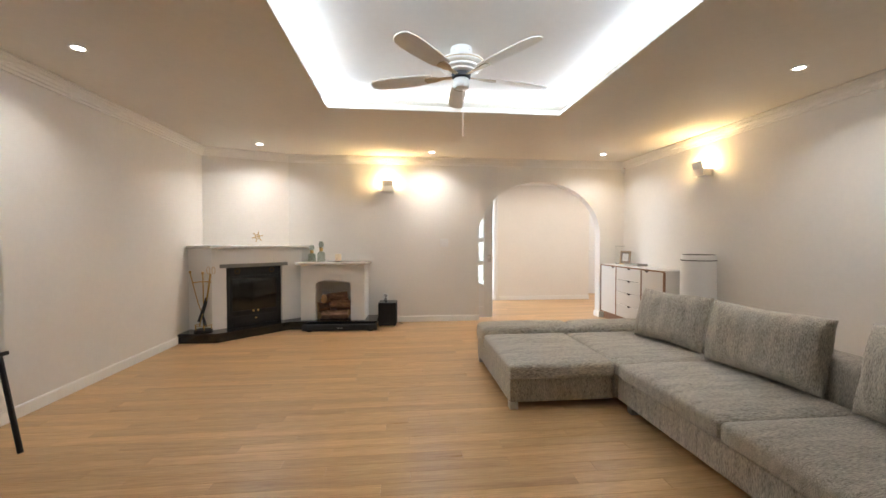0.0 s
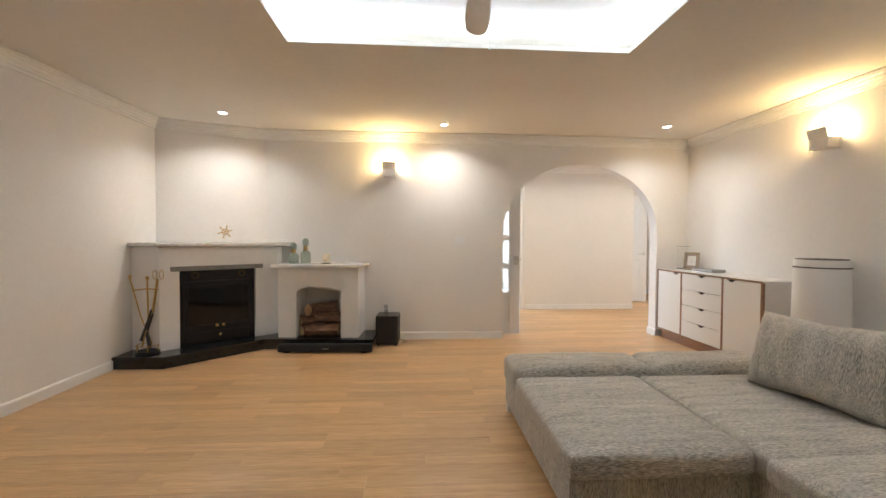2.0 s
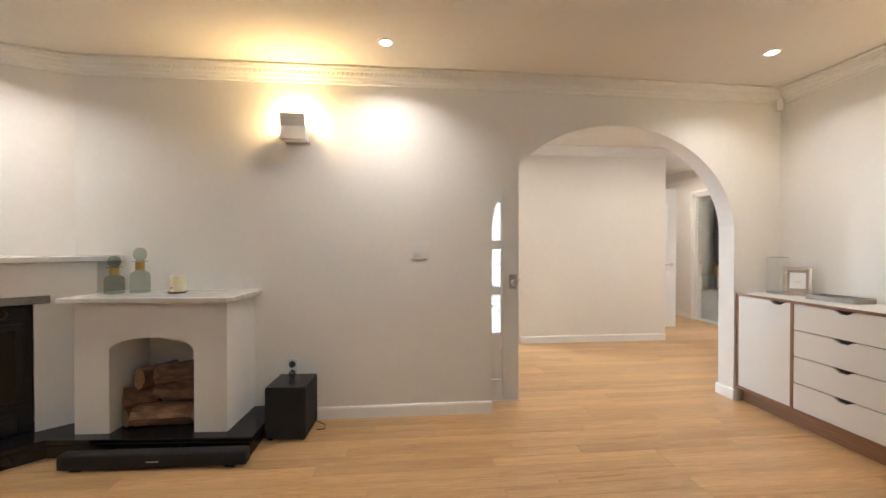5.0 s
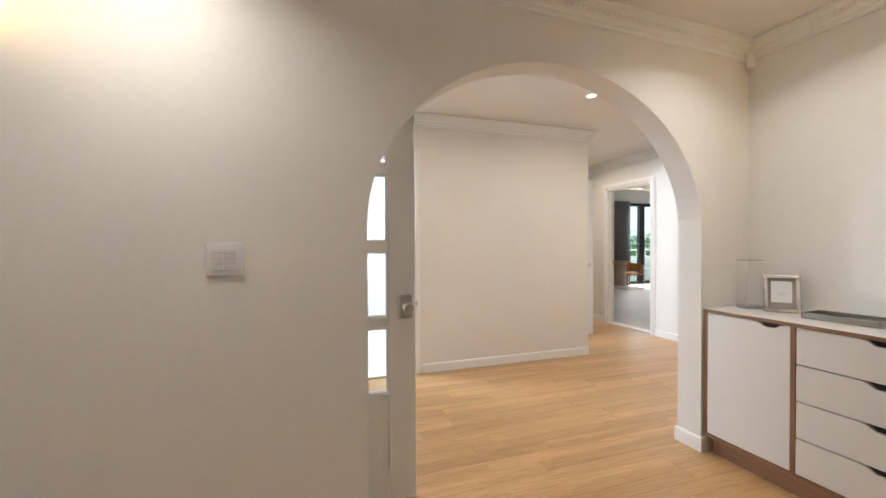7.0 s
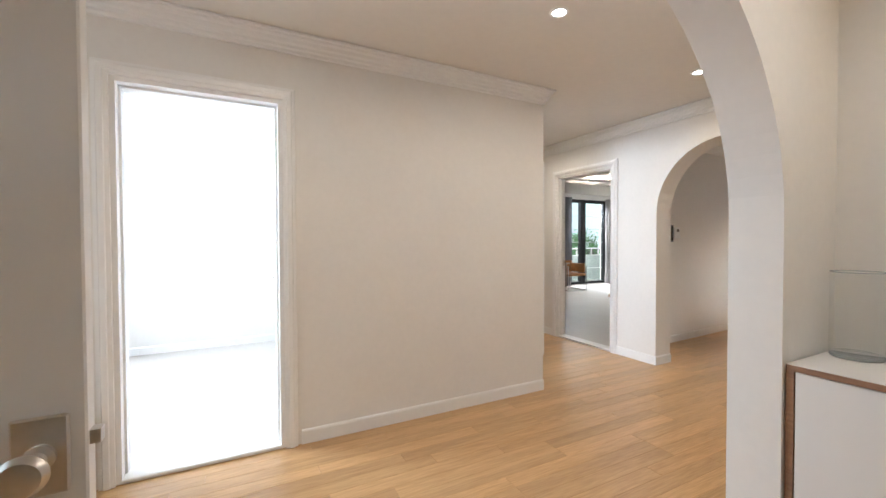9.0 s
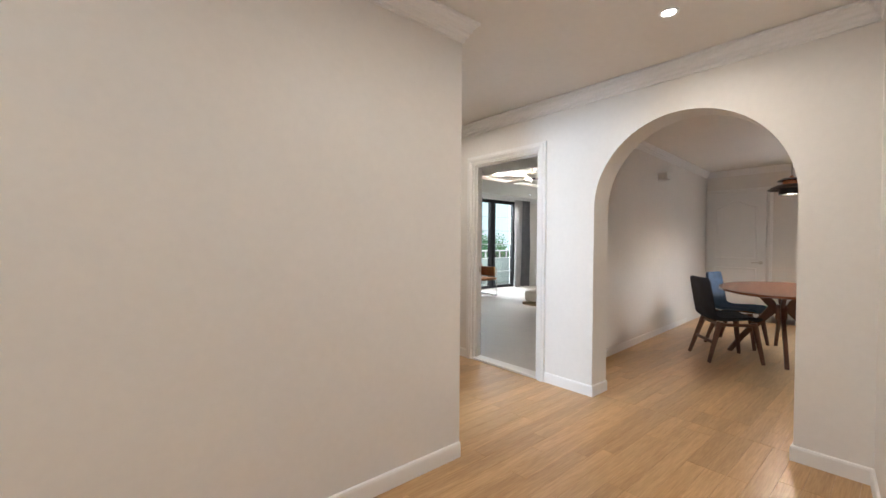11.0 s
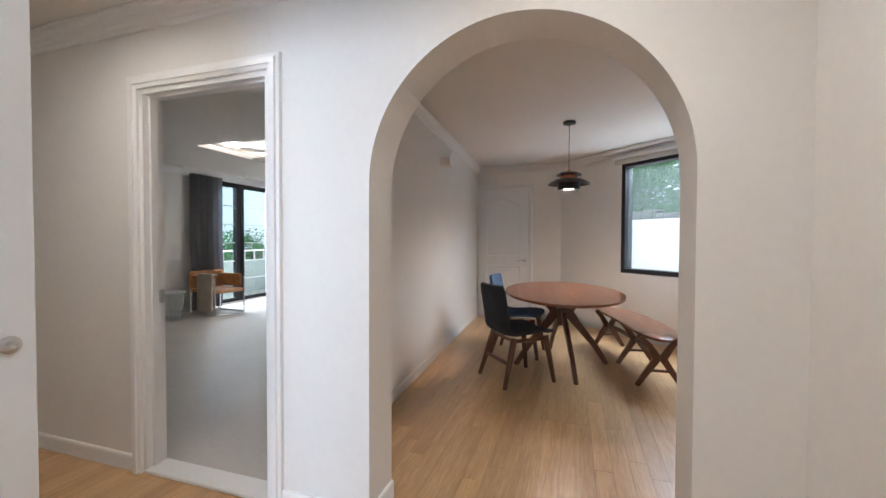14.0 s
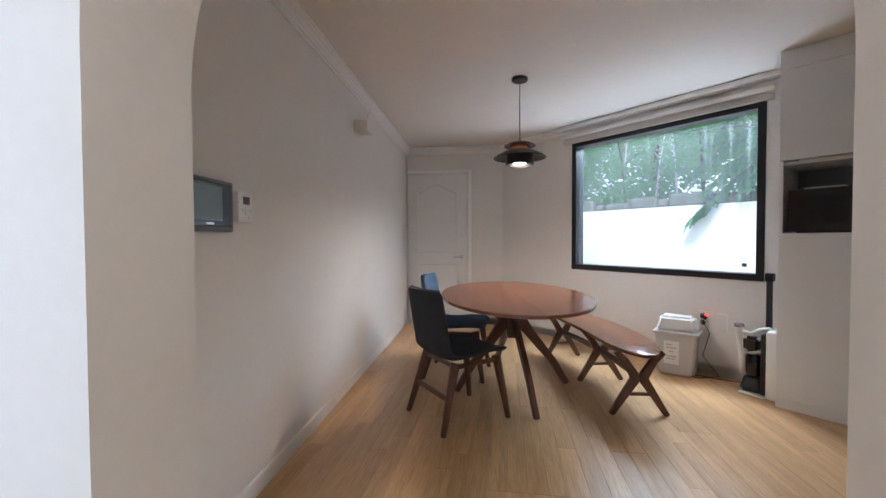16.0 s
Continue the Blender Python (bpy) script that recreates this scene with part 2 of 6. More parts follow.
def sweep(path, profile, closed=False, bm=None):
    """A moulding: profile of (out, z) pairs carried along a path in plan; out is to the left of the way."""
    b = bmesh.new()
    n = len(path)
    rings = []
    for i, p in enumerate(path):
        p = Vector(p)
        before = Vector(path[i - 1]) if closed or i > 0 else None
        after = Vector(path[(i + 1) % n]) if closed or i < n - 1 else None
        d0 = (p - before).normalized() if before is not None else None
        d1 = (after - p).normalized() if after is not None else None
        n0 = Vector((-d0.y, d0.x)) if d0 is not None else None
        n1 = Vector((-d1.y, d1.x)) if d1 is not None else None
        if n0 is None:
            off = n1
        elif n1 is None:
            off = n0
        else:
            off = (n0 + n1) / (1 + n0.dot(n1))
        rings.append([b.verts.new((p.x + off.x * o, p.y + off.y * o, z)) for o, z in profile])
    k = len(profile)
    for i in range(n if closed else n - 1):
        a, c = rings[i], rings[(i + 1) % n]
        for q in range(k):
            b.faces.new((a[q], a[(q + 1) % k], c[(q + 1) % k], c[q]))
    if not closed:
        b.faces.new(rings[0][::-1])
        b.faces.new(rings[-1])
    return merge(bm if bm is not None else bmesh.new(), b)


def wall_mesh(p0, p1, thick, z0, z1, openings=()):
    """A wall along p0 to p1, its body to the left of that way. openings: (from, to, sill, top, spring); an arch has a spring height."""
    p0, p1 = Vector(p0), Vector(p1)
    length = (p1 - p0).length
    d = (p1 - p0) / length
    nrm = Vector((-d.y, d.x))
    b = bmesh.new()

    def at(s, side, z):
        q = p0 + d * s + nrm * (thick if side else 0)
        return b.verts.new((q.x, q.y, z))

    def quad(*c):
        b.faces.new([at(*v) for v in c])

    def piece(s0, s1, low0, low1, high, ends=(False, False), under=True, over=True):
        for side in (0, 1):
            quad((s0, side, low0), (s1, side, low1), (s1, side, high), (s0, side, high))
        if under:
            quad((s0, 0, low0), (s1, 0, low1), (s1, 1, low1), (s0, 1, low0))
        if over:
            quad((s0, 0, high), (s1, 0, high), (s1, 1, high), (s0, 1, high))
        for s, low, yes in ((s0, low0, ends[0]), (s1, low1, ends[1])):
            if yes:
                quad((s, 0, low), (s, 1, low), (s, 1, high), (s, 0, high))

    s = 0.0
    for a, c, sill, top, spring in sorted(openings):
        piece(s, a, z0, z0, z1, (s == 0, False))
        for e in (a, c):
            quad((e, 0, sill), (e, 1, sill), (e, 1, top if spring is None else spring), (e, 0, top if spring is None else spring))
        if sill > z0:
            piece(a, c, z0, z0, sill)
        steps = 1 if spring is None else 40

        def head(k):
            if spring is None:
                return top
            return spring + (top - spring) * math.sqrt(max(0, 1 - (math.cos(math.pi * k / steps)) ** 2))

        def along(k):
            return a + (c - a) * (k / steps if spring is None else (1 - math.cos(math.pi * k / steps)) / 2)
        for k in range(steps):
            piece(along(k), along(k + 1), head(k), head(k + 1), z1)
        s = c
    piece(s, length, z0, z0, z1, (not openings, True))
    bmesh.ops.remove_doubles(b, verts=b.verts, dist=1e-5)
    return b


# ---- the house ----
XL, XR, YA, YH, YS, XE = -2.85, 3.25, 5.60, 7.58, 6.03, 5.01
YP, YR = 5.656, 5.668  # the arch wall swings back a little past the arch
ARCH1, ARCH2 = (0.91, 2.85), (6.342, 7.557)
TH = 0.155


def wall(name, p0, p1, thick, openings=(), label="ivory papered wall", z1=CEIL + 0.3):
    return structure(name, wall_mesh(p0, p1, thick, 0, z1, openings), WALL, label, "wall")


# living room; bodies lie to the left of the way given
wall("wall_arch", (XL - 0.2, YA), (XR + 0.2, YA), TH, [(ARCH1[0] - XL + 0.2, ARCH1[1] - XL + 0.2, 0, 2.108, 1.30)], "ivory wall with a wide round-headed arch")
for v in bpy.data.objects["wall_arch"].data.vertices:
    v.co.y += 0.029 * max(0.0, v.co.x - ARCH1[0])
wall("wall_living_west", (XL, -3.0), (XL, YA), 0.2)
wall("wall_living_east", (XR, YR), (XR, -3.0), 0.2)
wall("wall_living_south", (XR, -3.0), (XL, -3.0), 0.2)
structure("wall_corner_flue", slab([(XL + 0.002, 5.20), (-1.86, YA - 0.002), (XL + 0.002, YA - 0.002)], 0, CEIL + 0.01), WALL, "ivory slanted flue wall above the fireplace", "wall")
# hall
wall("wall_hall_north", (-0.6, YH), (3.6, YH), 0.2, [(1.42, 2.22, 0, 2.05, None)], "cream hall wall with a white door frame")
# first opening is made up and unseen, it lets in the hall's fill lamp
wall("wall_hall_west", (-0.6, YA + TH), (-0.6, 10.5), 0.2, [(0.35, 1.45, 0.05, 2.1, None), (3.0, 4.4, 0.8, 2.1, None)])
wall("wall_corridor_west", (3.6, YH + 0.2), (3.6, 11.0), 0.2, [(0.035, 0.735, 0, 2.06, None)])
wall("wall_corridor_end", (3.4, 11.0), (XE - 0.002, 11.0), 0.2)
wall("wall_hall_south", (XE, YS), (2.98, YP + TH + 0.007), 0.05, label="ivory wall at the side of the hall")
wall("wall_hall_east", (XE, 8.06), (XE, YS - 0.4), 0.225, [(8.06 - ARCH2[1], 8.06 - ARCH2[0], 0, 2.105, 1.485)], "ivory wall with a round-headed arch")
wall("wall_bed_west", (XE, 13.2), (XE, 8.061), 0.11, [(13.2 - 8.905, 13.2 - 8.07, 0, 2.03, None)], "ivory wall with a doorway to the bedroom")
# bright room behind the hall
wall("wall_store_north", (-0.6, 10.4), (3.4, 10.4), 0.2)
# dining room
wall("wall_dining_north", (XE + 0.225, 7.985), (10.2, 8.245), 0.15)
wall("wall_dining_east", (10.0, 8.4), (10.0, 6.6), 0.2)
WN = Vector((-0.7071, -0.7071))
W0 = Vector((10.0, 6.915))


def on_window_wall(s, out=0.0):
    """A place s metres from the far corner along the slanted window wall, out metres into the room."""
    q = W0 + WN * s + Vector((-0.7071, 0.7071)) * out
    return q.x, q.y


WS0, WS1, WZ0, WZ1 = 1.11, 2.88, 0.83, 2.25
wall("wall_dining_window", on_window_wall(-0.1), on_window_wall(4.6), 0.13, [(WS0 + 0.1, WS1 + 0.1, WZ0, WZ1, None)], "white slanted wall with a large window")
wall("wall_dining_south", on_window_wall(4.5), (XE + 0.225, 3.73), 0.2)
wall("wall_dining_west", (XE + 0.225, 3.6), (XE + 0.225, YS - 0.4), 0.2)
# bedroom
wall("wall_bed_north", (XE + 0.112, 13.0), (11.9, 13.0), 0.2, [(9.18 - XE - 0.112, 10.72 - XE - 0.112, 0.03, 2.34, None)], "white bedroom wall with a glazed terrace door")
wall("wall_bed_east", (11.9, 13.2), (11.9, 8.3), 0.2)

b = slab([(-3.1, -3.2), (3.45, -3.2), (3.45, 5.62), (5.2, 5.62), (5.2, 3.5), (6.75, 3.5), (10.15, 6.9), (10.15, 8.2), (12.1, 8.2), (12.1, 13.2), (-0.8, 13.2), (-0.8, 5.7), (-3.1, 5.7)], -0.2, -0.012)
structure("floor", b, GAP, "honey oak laminate floor in long narrow planks", "floor")
FLOOR = bpy.data.objects["floor"]
structure("floor_bedroom", slab([(XE + 0.115, 8.075), (11.9, 8.42), (11.9, 13.0), (XE + 0.115, 13.0)], -0.011, 0.001), STONE, "pale grey sheet floor of the bedroom", "floor")
structure("floor_store", box(-0.6, YH + 0.1, -0.011, 3.4, 10.4, 0.001), STONE, "pale grey sheet floor", "floor")

# ceilings: living room with its raised field, the rest flat
b = bmesh.new()
for x0, y0, x1, y1 in ((XL - 0.1, -3.1, cx0, YA + 0.1), (cx1, -3.1, XR + 0.1, YA + 0.1), (cx0, -3.1, cx1, cy0), (cx0, cy1, cx1, YA + 0.1)):
    box(x0, y0, CEIL, x1, y1, CEIL + 0.03, bm=b)
structure("ceiling", b, CEILING, "pale beige ceiling round a lit raised field", "ceiling")
b = box(cx0 - 0.3, cy0 - 0.3, CEIL + 0.13, cx1 + 0.3, cy1 + 0.3, CEIL + 0.16)
for x0, y0, x1, y1 in ((cx0 - 0.3, cy0 - 0.3, cx0 - 0.25, cy1 + 0.3), (cx1 + 0.25, cy0 - 0.3, cx1 + 0.3, cy1 + 0.3), (cx0 - 0.25, cy0 - 0.3, cx1 + 0.25, cy0 - 0.25), (cx0 - 0.25, cy1 + 0.25, cx1 + 0.25, cy1 + 0.3)):
    box(x0, y0, CEIL + 0.031, x1, y1, CEIL + 0.129, bm=b)
structure("ceiling_raised", b, CEILING, "white raised ceiling field washed by hidden strips", "ceiling")
structure("ceiling_hall", box(-0.8, YA + 0.1, CEIL + 0.002, XE + 0.1, 11.2, CEIL + 0.05), CEILING, "pale beige hall ceiling", "ceiling")
structure("ceiling_dining", slab([(XE + 0.1, 3.5), (6.75, 3.5), (10.15, 6.78), (10.15, 8.35), (XE + 0.1, 8.09)], CEIL + 0.003, CEIL + 0.05), CEILING, "white dining room ceiling", "ceiling")
BC = (7.4, 9.3, 9.8, 11.3)
b = bmesh.new()
for x0, y0, x1, y1 in ((XE + 0.1, 8.16, BC[0], 13.1), (BC[2], 8.2, 12.0, 13.1), (BC[0], 8.2, BC[2], BC[1]), (BC[0], BC[3], BC[2], 13.1)):
    box(x0, y0, CEIL, x1, y1, CEIL + 0.03, bm=b)
for x0, y0, x1, y1 in ((BC[0] - 0.02, BC[1] - 0.02, BC[0], BC[3] + 0.02), (BC[2], BC[1] - 0.02, BC[2] + 0.02, BC[3] + 0.02), (BC[0], BC[1] - 0.02, BC[2], BC[1]), (BC[0], BC[3], BC[2], BC[3] + 0.02)):
    box(x0, y0, CEIL + 0.0305, x1, y1, CEIL + 0.062, bm=b)
structure("ceiling_bedroom", b, CEILING, "bedroom ceiling round a lit raised field", "ceiling")
structure("ceiling_bedroom_raised", box(BC[0] - 0.3, BC[1] - 0.3, CEIL + 0.15, BC[2] + 0.3, BC[3] + 0.3, CEIL + 0.2), CEILING, "white raised bedroom ceiling field", "ceiling")
structure("roof_slab", slab([(-3.3, -3.3), (3.5, -3.3), (3.5, 3.3), (6.7, 3.3), (10.35, 6.75), (10.35, 8.1), (12.2, 8.1), (12.2, 13.25), (-1.0, 13.25), (-1.0, 5.9), (-3.3, 5.9)], CEIL + 0.31, CEIL + 0.45), WALL, "roof slab over the house", "roof")

# ---- mouldings, door frames, doors ----
CROWN = [(0, -0.002), (0.085, -0.002), (0.085, -0.018), (0.07, -0.022), (0.066, -0.036), (0.052, -0.046), (0.046, -0.068), (0.034, -0.078), (0.03, -0.096), (0.016, -0.104), (0.014, -0.124), (0, -0.128)]
BASE = [(0, 0), (0.013, 0), (0.013, 0.072), (0.010, 0.082), (0.004, 0.086), (0, 0.086)]


def crown(path, closed=False, size=1.0):
    return structure("trim", sweep(path, [(o * size, CEIL + z * size) for o, z in CROWN], closed), TRIM, "cream moulded ceiling cornice", "cornice")


def skirting(path, closed=False):
    return structure("baseboard", sweep(path, [(o, z + 0.001) for o, z in BASE], closed), TRIM, "white painted skirting board", "skirting board")


# a way keeps the room on its left
living = [(XL, -3.0), (XR, -3.0), (XR, YR), (ARCH1[0], YA), (-1.86, YA), (XL, 5.20)]
crown(living, True, 0.85)
# pressed relief along the cornice, where the wall lamps pick it out
relief = bmesh.new()
for k in range(150):
    x = XR - 0.12 - k * 0.032
    if x > -1.8:
        box(-0.011, -0.003, -0.011, 0.011, 0.003, 0.011, bm=relief, m=pose(x, YA + 0.029 * max(0.0, x - ARCH1[0]) - 0.037, CEIL - 0.051, 38, 0, 35))
for k in range(140):
    box(-0.011, -0.003, -0.011, 0.011, 0.003, 0.011, bm=relief, m=pose(XR - 0.037, YA - 0.12 - k * 0.032, CEIL - 0.051, 38, 0, -55))
structure("trim_relief", relief, TRIM, "small pressed leaves along the cornice", "cornice")
skirting([(XL, -3.0), (XR, -3.0), (XR, YR), (ARCH1[1], YP), (ARCH1[1], YP + TH), (2.98, YP + TH + 0.004)])
skirting([(ARCH1[0] + 0.0, YA), (-0.56, YA)])
skirting([(XL, 4.56), (XL, -3.0)])
crown([(-0.6, YA + TH), (ARCH1[0], YA + TH), (2.98, YP + TH + 0.006), (XE, YS), (XE, 11.0), (3.6, 11.0), (3.6, YH), (-0.6, YH)], True, 0.85)
skirting([(2.98, YP + TH + 0.006), (XE, YS), (XE, ARCH2[0]), (XE + 0.225, ARCH2[0]), (XE + 0.225, 3.9)])
skirting([(10.0, 7.36), (10.0, 6.915), on_window_wall(2.9)])
skirting([(XE + 0.225, ARCH2[1]), (XE, ARCH2[1]), (XE, 8.0)])
skirting([(XE, 8.975), (XE, 11.0), (3.6, 11.0), (3.6, 9.0)])
skirting([(3.6, YH), (1.71, YH)])
skirting([(0.72, YH), (-0.6, YH)])
skirting([(9.98, 8.25), (XE + 0.225, 7.985), (XE + 0.225, ARCH2[1])])
dn = (8.245 - 7.985) / (10.2 - XE - 0.225)
crown([(XE + 0.225, 3.8), (7.0, 3.8), on_window_wall(0.0), (10.0, 7.985 + dn * (10.0 - XE - 0.225)), (XE + 0.225, 7.985)], True, 0.75)
crown([(XE + 0.11, 8.3), (11.9, 8.3), (11.9, 13.0), (XE + 0.11, 13.0)], True, 0.8)
skirting([(11.9, 8.3), (11.9, 13.0), (10.74, 13.0)])
skirting([(9.16, 13.0), (XE + 0.11, 13.0), (XE + 0.11, 9.02)])
crown([(-0.6, YH + 0.2), (3.4, YH + 0.2), (3.4, 10.4), (-0.6, 10.4)], True, 0.8)
skirting([(3.4, YH + 0.2), (3.4, 10.4), (-0.6, 10.4)])

ARCHITRAVE = [(0, 0), (0, 0.016), (0.018, 0.020), (0.022, 0.026), (0.045, 0.026), (0.050, 0.018), (0.066, 0.016), (0.07, 0)]


def door_frame(name, m, width, height, depth, face=ARCHITRAVE, sill=True):
    """A lined doorway; x runs across the opening, y into the wall, the near face at y = 0."""
    b = bmesh.new()
    outer = [(-0.07, 0), (-0.07, height + 0.07), (width + 0.07, height + 0.07), (width + 0.07, 0)]
    inner = [(0, 0), (0, height), (width, height), (width, 0)]
    for side in (0, 1):
        prof = face
        rows = []
        for k in range(4):
            i, o = Vector(inner[k]), Vector(outer[k])
            row = []
            for u, v in prof:
                p = i + (o - i) * (u / 0.07)
                row.append(b.verts.new((p.x, -v if side == 0 else depth + v, p.y)))
            rows.append(row)
        for r0, r1 in zip(rows, rows[1:]):
            for q in range(len(prof)):
                b.faces.new((r0[q], r0[(q + 1) % len(prof)], r1[(q + 1) % len(prof)], r1[q]))
        for r in (rows[0], rows[-1]):
            b.faces.new(r)
    box(0, 0, 0, 0.025, depth, height, bm=b)
    box(width - 0.025, 0, 0, width, depth, height, bm=b)
    box(0.025, 0, height - 0.025, width - 0.025, depth, height, bm=b)
    for x0, x1 in ((0.025, 0.037), (width - 0.037, width - 0.025)):
        box(x0, depth * 0.3, 0, x1, depth * 0.62, height - 0.025, bm=b)
    box(0.037, depth * 0.3, height - 0.037, width - 0.037, depth * 0.62, height - 0.025, bm=b)
    ob = structure(name, b, TRIM, "white moulded door frame", "door frame")
    ob.matrix_basis = m
    if sill:
        part("door_sill", box(0.02, -0.01, 0.001, width - 0.02, depth + 0.01, 0.022, 0.005), TRIM, ob)
    return ob


def lever(parent, at, flip=1):
    """A steel lever handle on a round rose, y towards the room."""
    rose = part("handle", lathe([(0, -0.0), (0.027, 0.0), (0.027, 0.008), (0.02, 0.011), (0.011, 0.013), (0.010, 0.045), (0, 0.046)], 24, m=pose(0, 0, 0, 90)), STEEL, parent, "brushed steel lever handle", smooth=True, at=at)
    part("lever", tube([(0, -0.04, 0), (0.01 * flip, -0.046, 0), (0.05 * flip, -0.05, 0.0), (0.115 * flip, -0.047, -0.004)], 0.0085, 10), STEEL, rose, smooth=True)
    return rose


def panel_door(name, m, width, height, label, flip=1, hinge=True):
    """A moulded door leaf: an upper panel with a curved head and a lower one; hinge at x = 0, faces at y = 0 and y = -0.038."""
    b = box(0, -0.036, 0.008, width, -0.002, height, 0.003)
    ob = structure(name, b, DOORW, label, "door")
    ob.matrix_basis = m

    def frame_strip(points, proud):
        bb = bmesh.new()
        n = len(points)
        for side, y in ((1, -0.002), (-1, -0.036)):
            rings = []
            for i, (x, z) in enumerate(points):
                p = Vector((x, z))
                a, c = Vector(points[i - 1]), Vector(points[(i + 1) % n])
                d0, d1 = (p - a).normalized(), (c - p).normalized()
                n0, n1 = Vector((-d0.y, d0.x)), Vector((-d1.y, d1.x))
                o = (n0 + n1) / max(0.3, 1 + n0.dot(n1))
                rings.append([bb.verts.new((x + o.x * u, y + side * v, z + o.y * u)) for u, v in ((0.0, -0.001), (0.004, proud), (0.011, proud + 0.002), (0.018, proud * 0.6), (0.026, 0.001), (0.027, -0.001))])
            for i in range(n):
                r0, r1 = rings[i], rings[(i + 1) % n]
                for q in range(5):
                    bb.faces.new((r0[q], r0[q + 1], r1[q + 1], r1[q]))
        part("moulding", bb, DOORW, ob, smooth=True)
    e = 0.115
    top = height - 0.12
    head = [(width - e - (width - 2 * e) * k / 16, top - 0.10 + 0.10 * (0.5 - 0.5 * math.cos(2 * math.pi * k / 16))) for k in range(17)]
    frame_strip([(e, 0.98), (width - e, 0.98)] + head, 0.007)
    frame_strip([(e, 0.20), (width - e, 0.20), (width - e, 0.84), (e, 0.84)], 0.007)
    lever(ob, pose(width - 0.06, -0.036, 0.93), -flip)
    lever(ob, pose(width - 0.06, -0.002, 0.93, 0, 0, 180), flip)
    if hinge:
        for z in (0.25, 1.2, 1.75):
            part("hinge", box(-0.012, -0.032, z, 0.002, -0.006, z + 0.09, 0.002), PLASTIC, ob)
    return ob


BED_FRAME = door_frame("door_frame_bedroom", pose(XE, 8.905, 0, 0, 0, -90), 0.835, 2.03, 0.11)
part("strike_plate", box(0.0255, 0.072, 0.90, 0.028, 0.102, 0.97), STEEL, BED_FRAME, "steel strike plate")
door_frame("door_frame_hall", pose(0.82, YH, 0), 0.80, 2.05, 0.20)
DF = door_frame("door_frame_dining", pose(10.0, 8.205, 0, 0, 0, -90), 0.80, 2.05, 0.06, sill=False)
panel_door("door_dining", pose(9.985, 8.203, 0, 0, 0, -90), 0.796, 2.046, "closed white panelled door with an arched upper panel", 1)
panel_door("door_hall", pose(1.59, YH + 0.19, 0, 0, 0, 83), 0.76, 2.03, "white panelled door standing open into a bright room", -1)
panel_door("door_corridor", pose(3.60, 8.50, 0, 0, 0, -11.5), 0.70, 2.05, "white panelled door standing open into the corridor", 1)

# sliding glazed door parked behind the arch
door = structure("door_sliding", bmesh.new(), DOORW, "white sliding door with clear panes, half behind the wall", "door")
GX0, GX1, GY = 0.28, 1.165, 5.81


def gbox(name, x0, z0, x1, z1, y0=GY - 0.018, y1=GY + 0.018, material=DOORW, bevel=0.003):
    return part(name, box(x0, y0, z0, x1, y1, z1, bevel), material, door)


gbox("stile", GX0, 0.012, GX0 + 0.125, 2.08)
gbox("stile", GX1 - 0.13, 0.012, GX1, 2.08)
rails = [(0.012, 0.175), (0.40, 0.525), (0.835, 0.885), (1.19, 1.24), (1.55, 1.60), (1.93, 2.08)]
for z0, z1 in rails:
    gbox("rail", GX0 + 0.125, z0, GX1 - 0.13, z1)
gbox("muntin", 0.695, 0.525, 0.735, 1.93, bevel=0.004)
gbox("panel", GX0 + 0.125, 0.175, GX1 - 0.13, 0.40, GY - 0.008, GY + 0.008)
for z0, z1 in ((0.525, 0.835), (0.885, 1.19), (1.24, 1.55), (1.60, 1.93)):
    for x0, x1 in ((GX0 + 0.125, 0.695), (0.735, GX1 - 0.13)):
        p = part("pane", box(x0, GY - 0.003, z0, x1, GY + 0.003, z1), GLASS, door)
        p.visible_shadow = False
        b = bmesh.new()
        for y in (GY - 0.018, GY + 0.018):
            s = -1 if y < GY else 1
            for a in ((x0, z0, x1, z0 + 0.008), (x0, z1 - 0.008, x1, z1), (x0, z0 + 0.008, x0 + 0.008, z1 - 0.008), (x1 - 0.008, z0 + 0.008, x1, z1 - 0.008)):
                box(a[0], GY + s * 0.004, a[1], a[2], GY + s * 0.014, a[3], bm=b)
        part("glazing_bead", b, DOORW, door)
plate = part("lock_plate", box(1.085, GY - 0.026, 0.875, 1.147, GY - 0.018, 0.985, 0.003), STEEL, door, "aged steel lock plate")
part("knob", lathe([(0, 0), (0.018, 0), (0.018, 0.006), (0.011, 0.01), (0.010, 0.03), (0.022, 0.04), (0.027, 0.052), (0.022, 0.064), (0, 0.068)], 24, m=pose(1.116, GY - 0.026, 0.93, 90)), STEEL, plate, smooth=True)
part("latch", box(1.165, GY - 0.01, 0.93, 1.178, GY + 0.01, 0.95), STEEL, door)
part("pull", lathe([(0, 0), (0.016, 0), (0.016, 0.02), (0, 0.022)], 16, m=pose(1.116, GY + 0.018, 0.93, -90)), STEEL, door, smooth=True)

# ---- ceiling lights and wall lamps ----
LAMPGLOW = glow("lit_diffuser", (1.0, 0.97, 0.92), 30)


def downlight(x, y):
    t = thing("downlight", pose(x, y, CEIL), "small round white recessed downlight, switched on", "ceiling light", "recessed downlights")
    part("ring", lathe([(0.033, -0.003), (0.036, -0.006), (0.046, -0.006), (0.05, -0.003), (0.05, -0.0005), (0.033, -0.0005)], 32), TRIM, t, smooth=True)
    part("diffuser", lathe([(0, -0.003), (0.033, -0.003), (0.033, -0.001), (0, -0.001)], 32), LAMPGLOW, t)
    return t


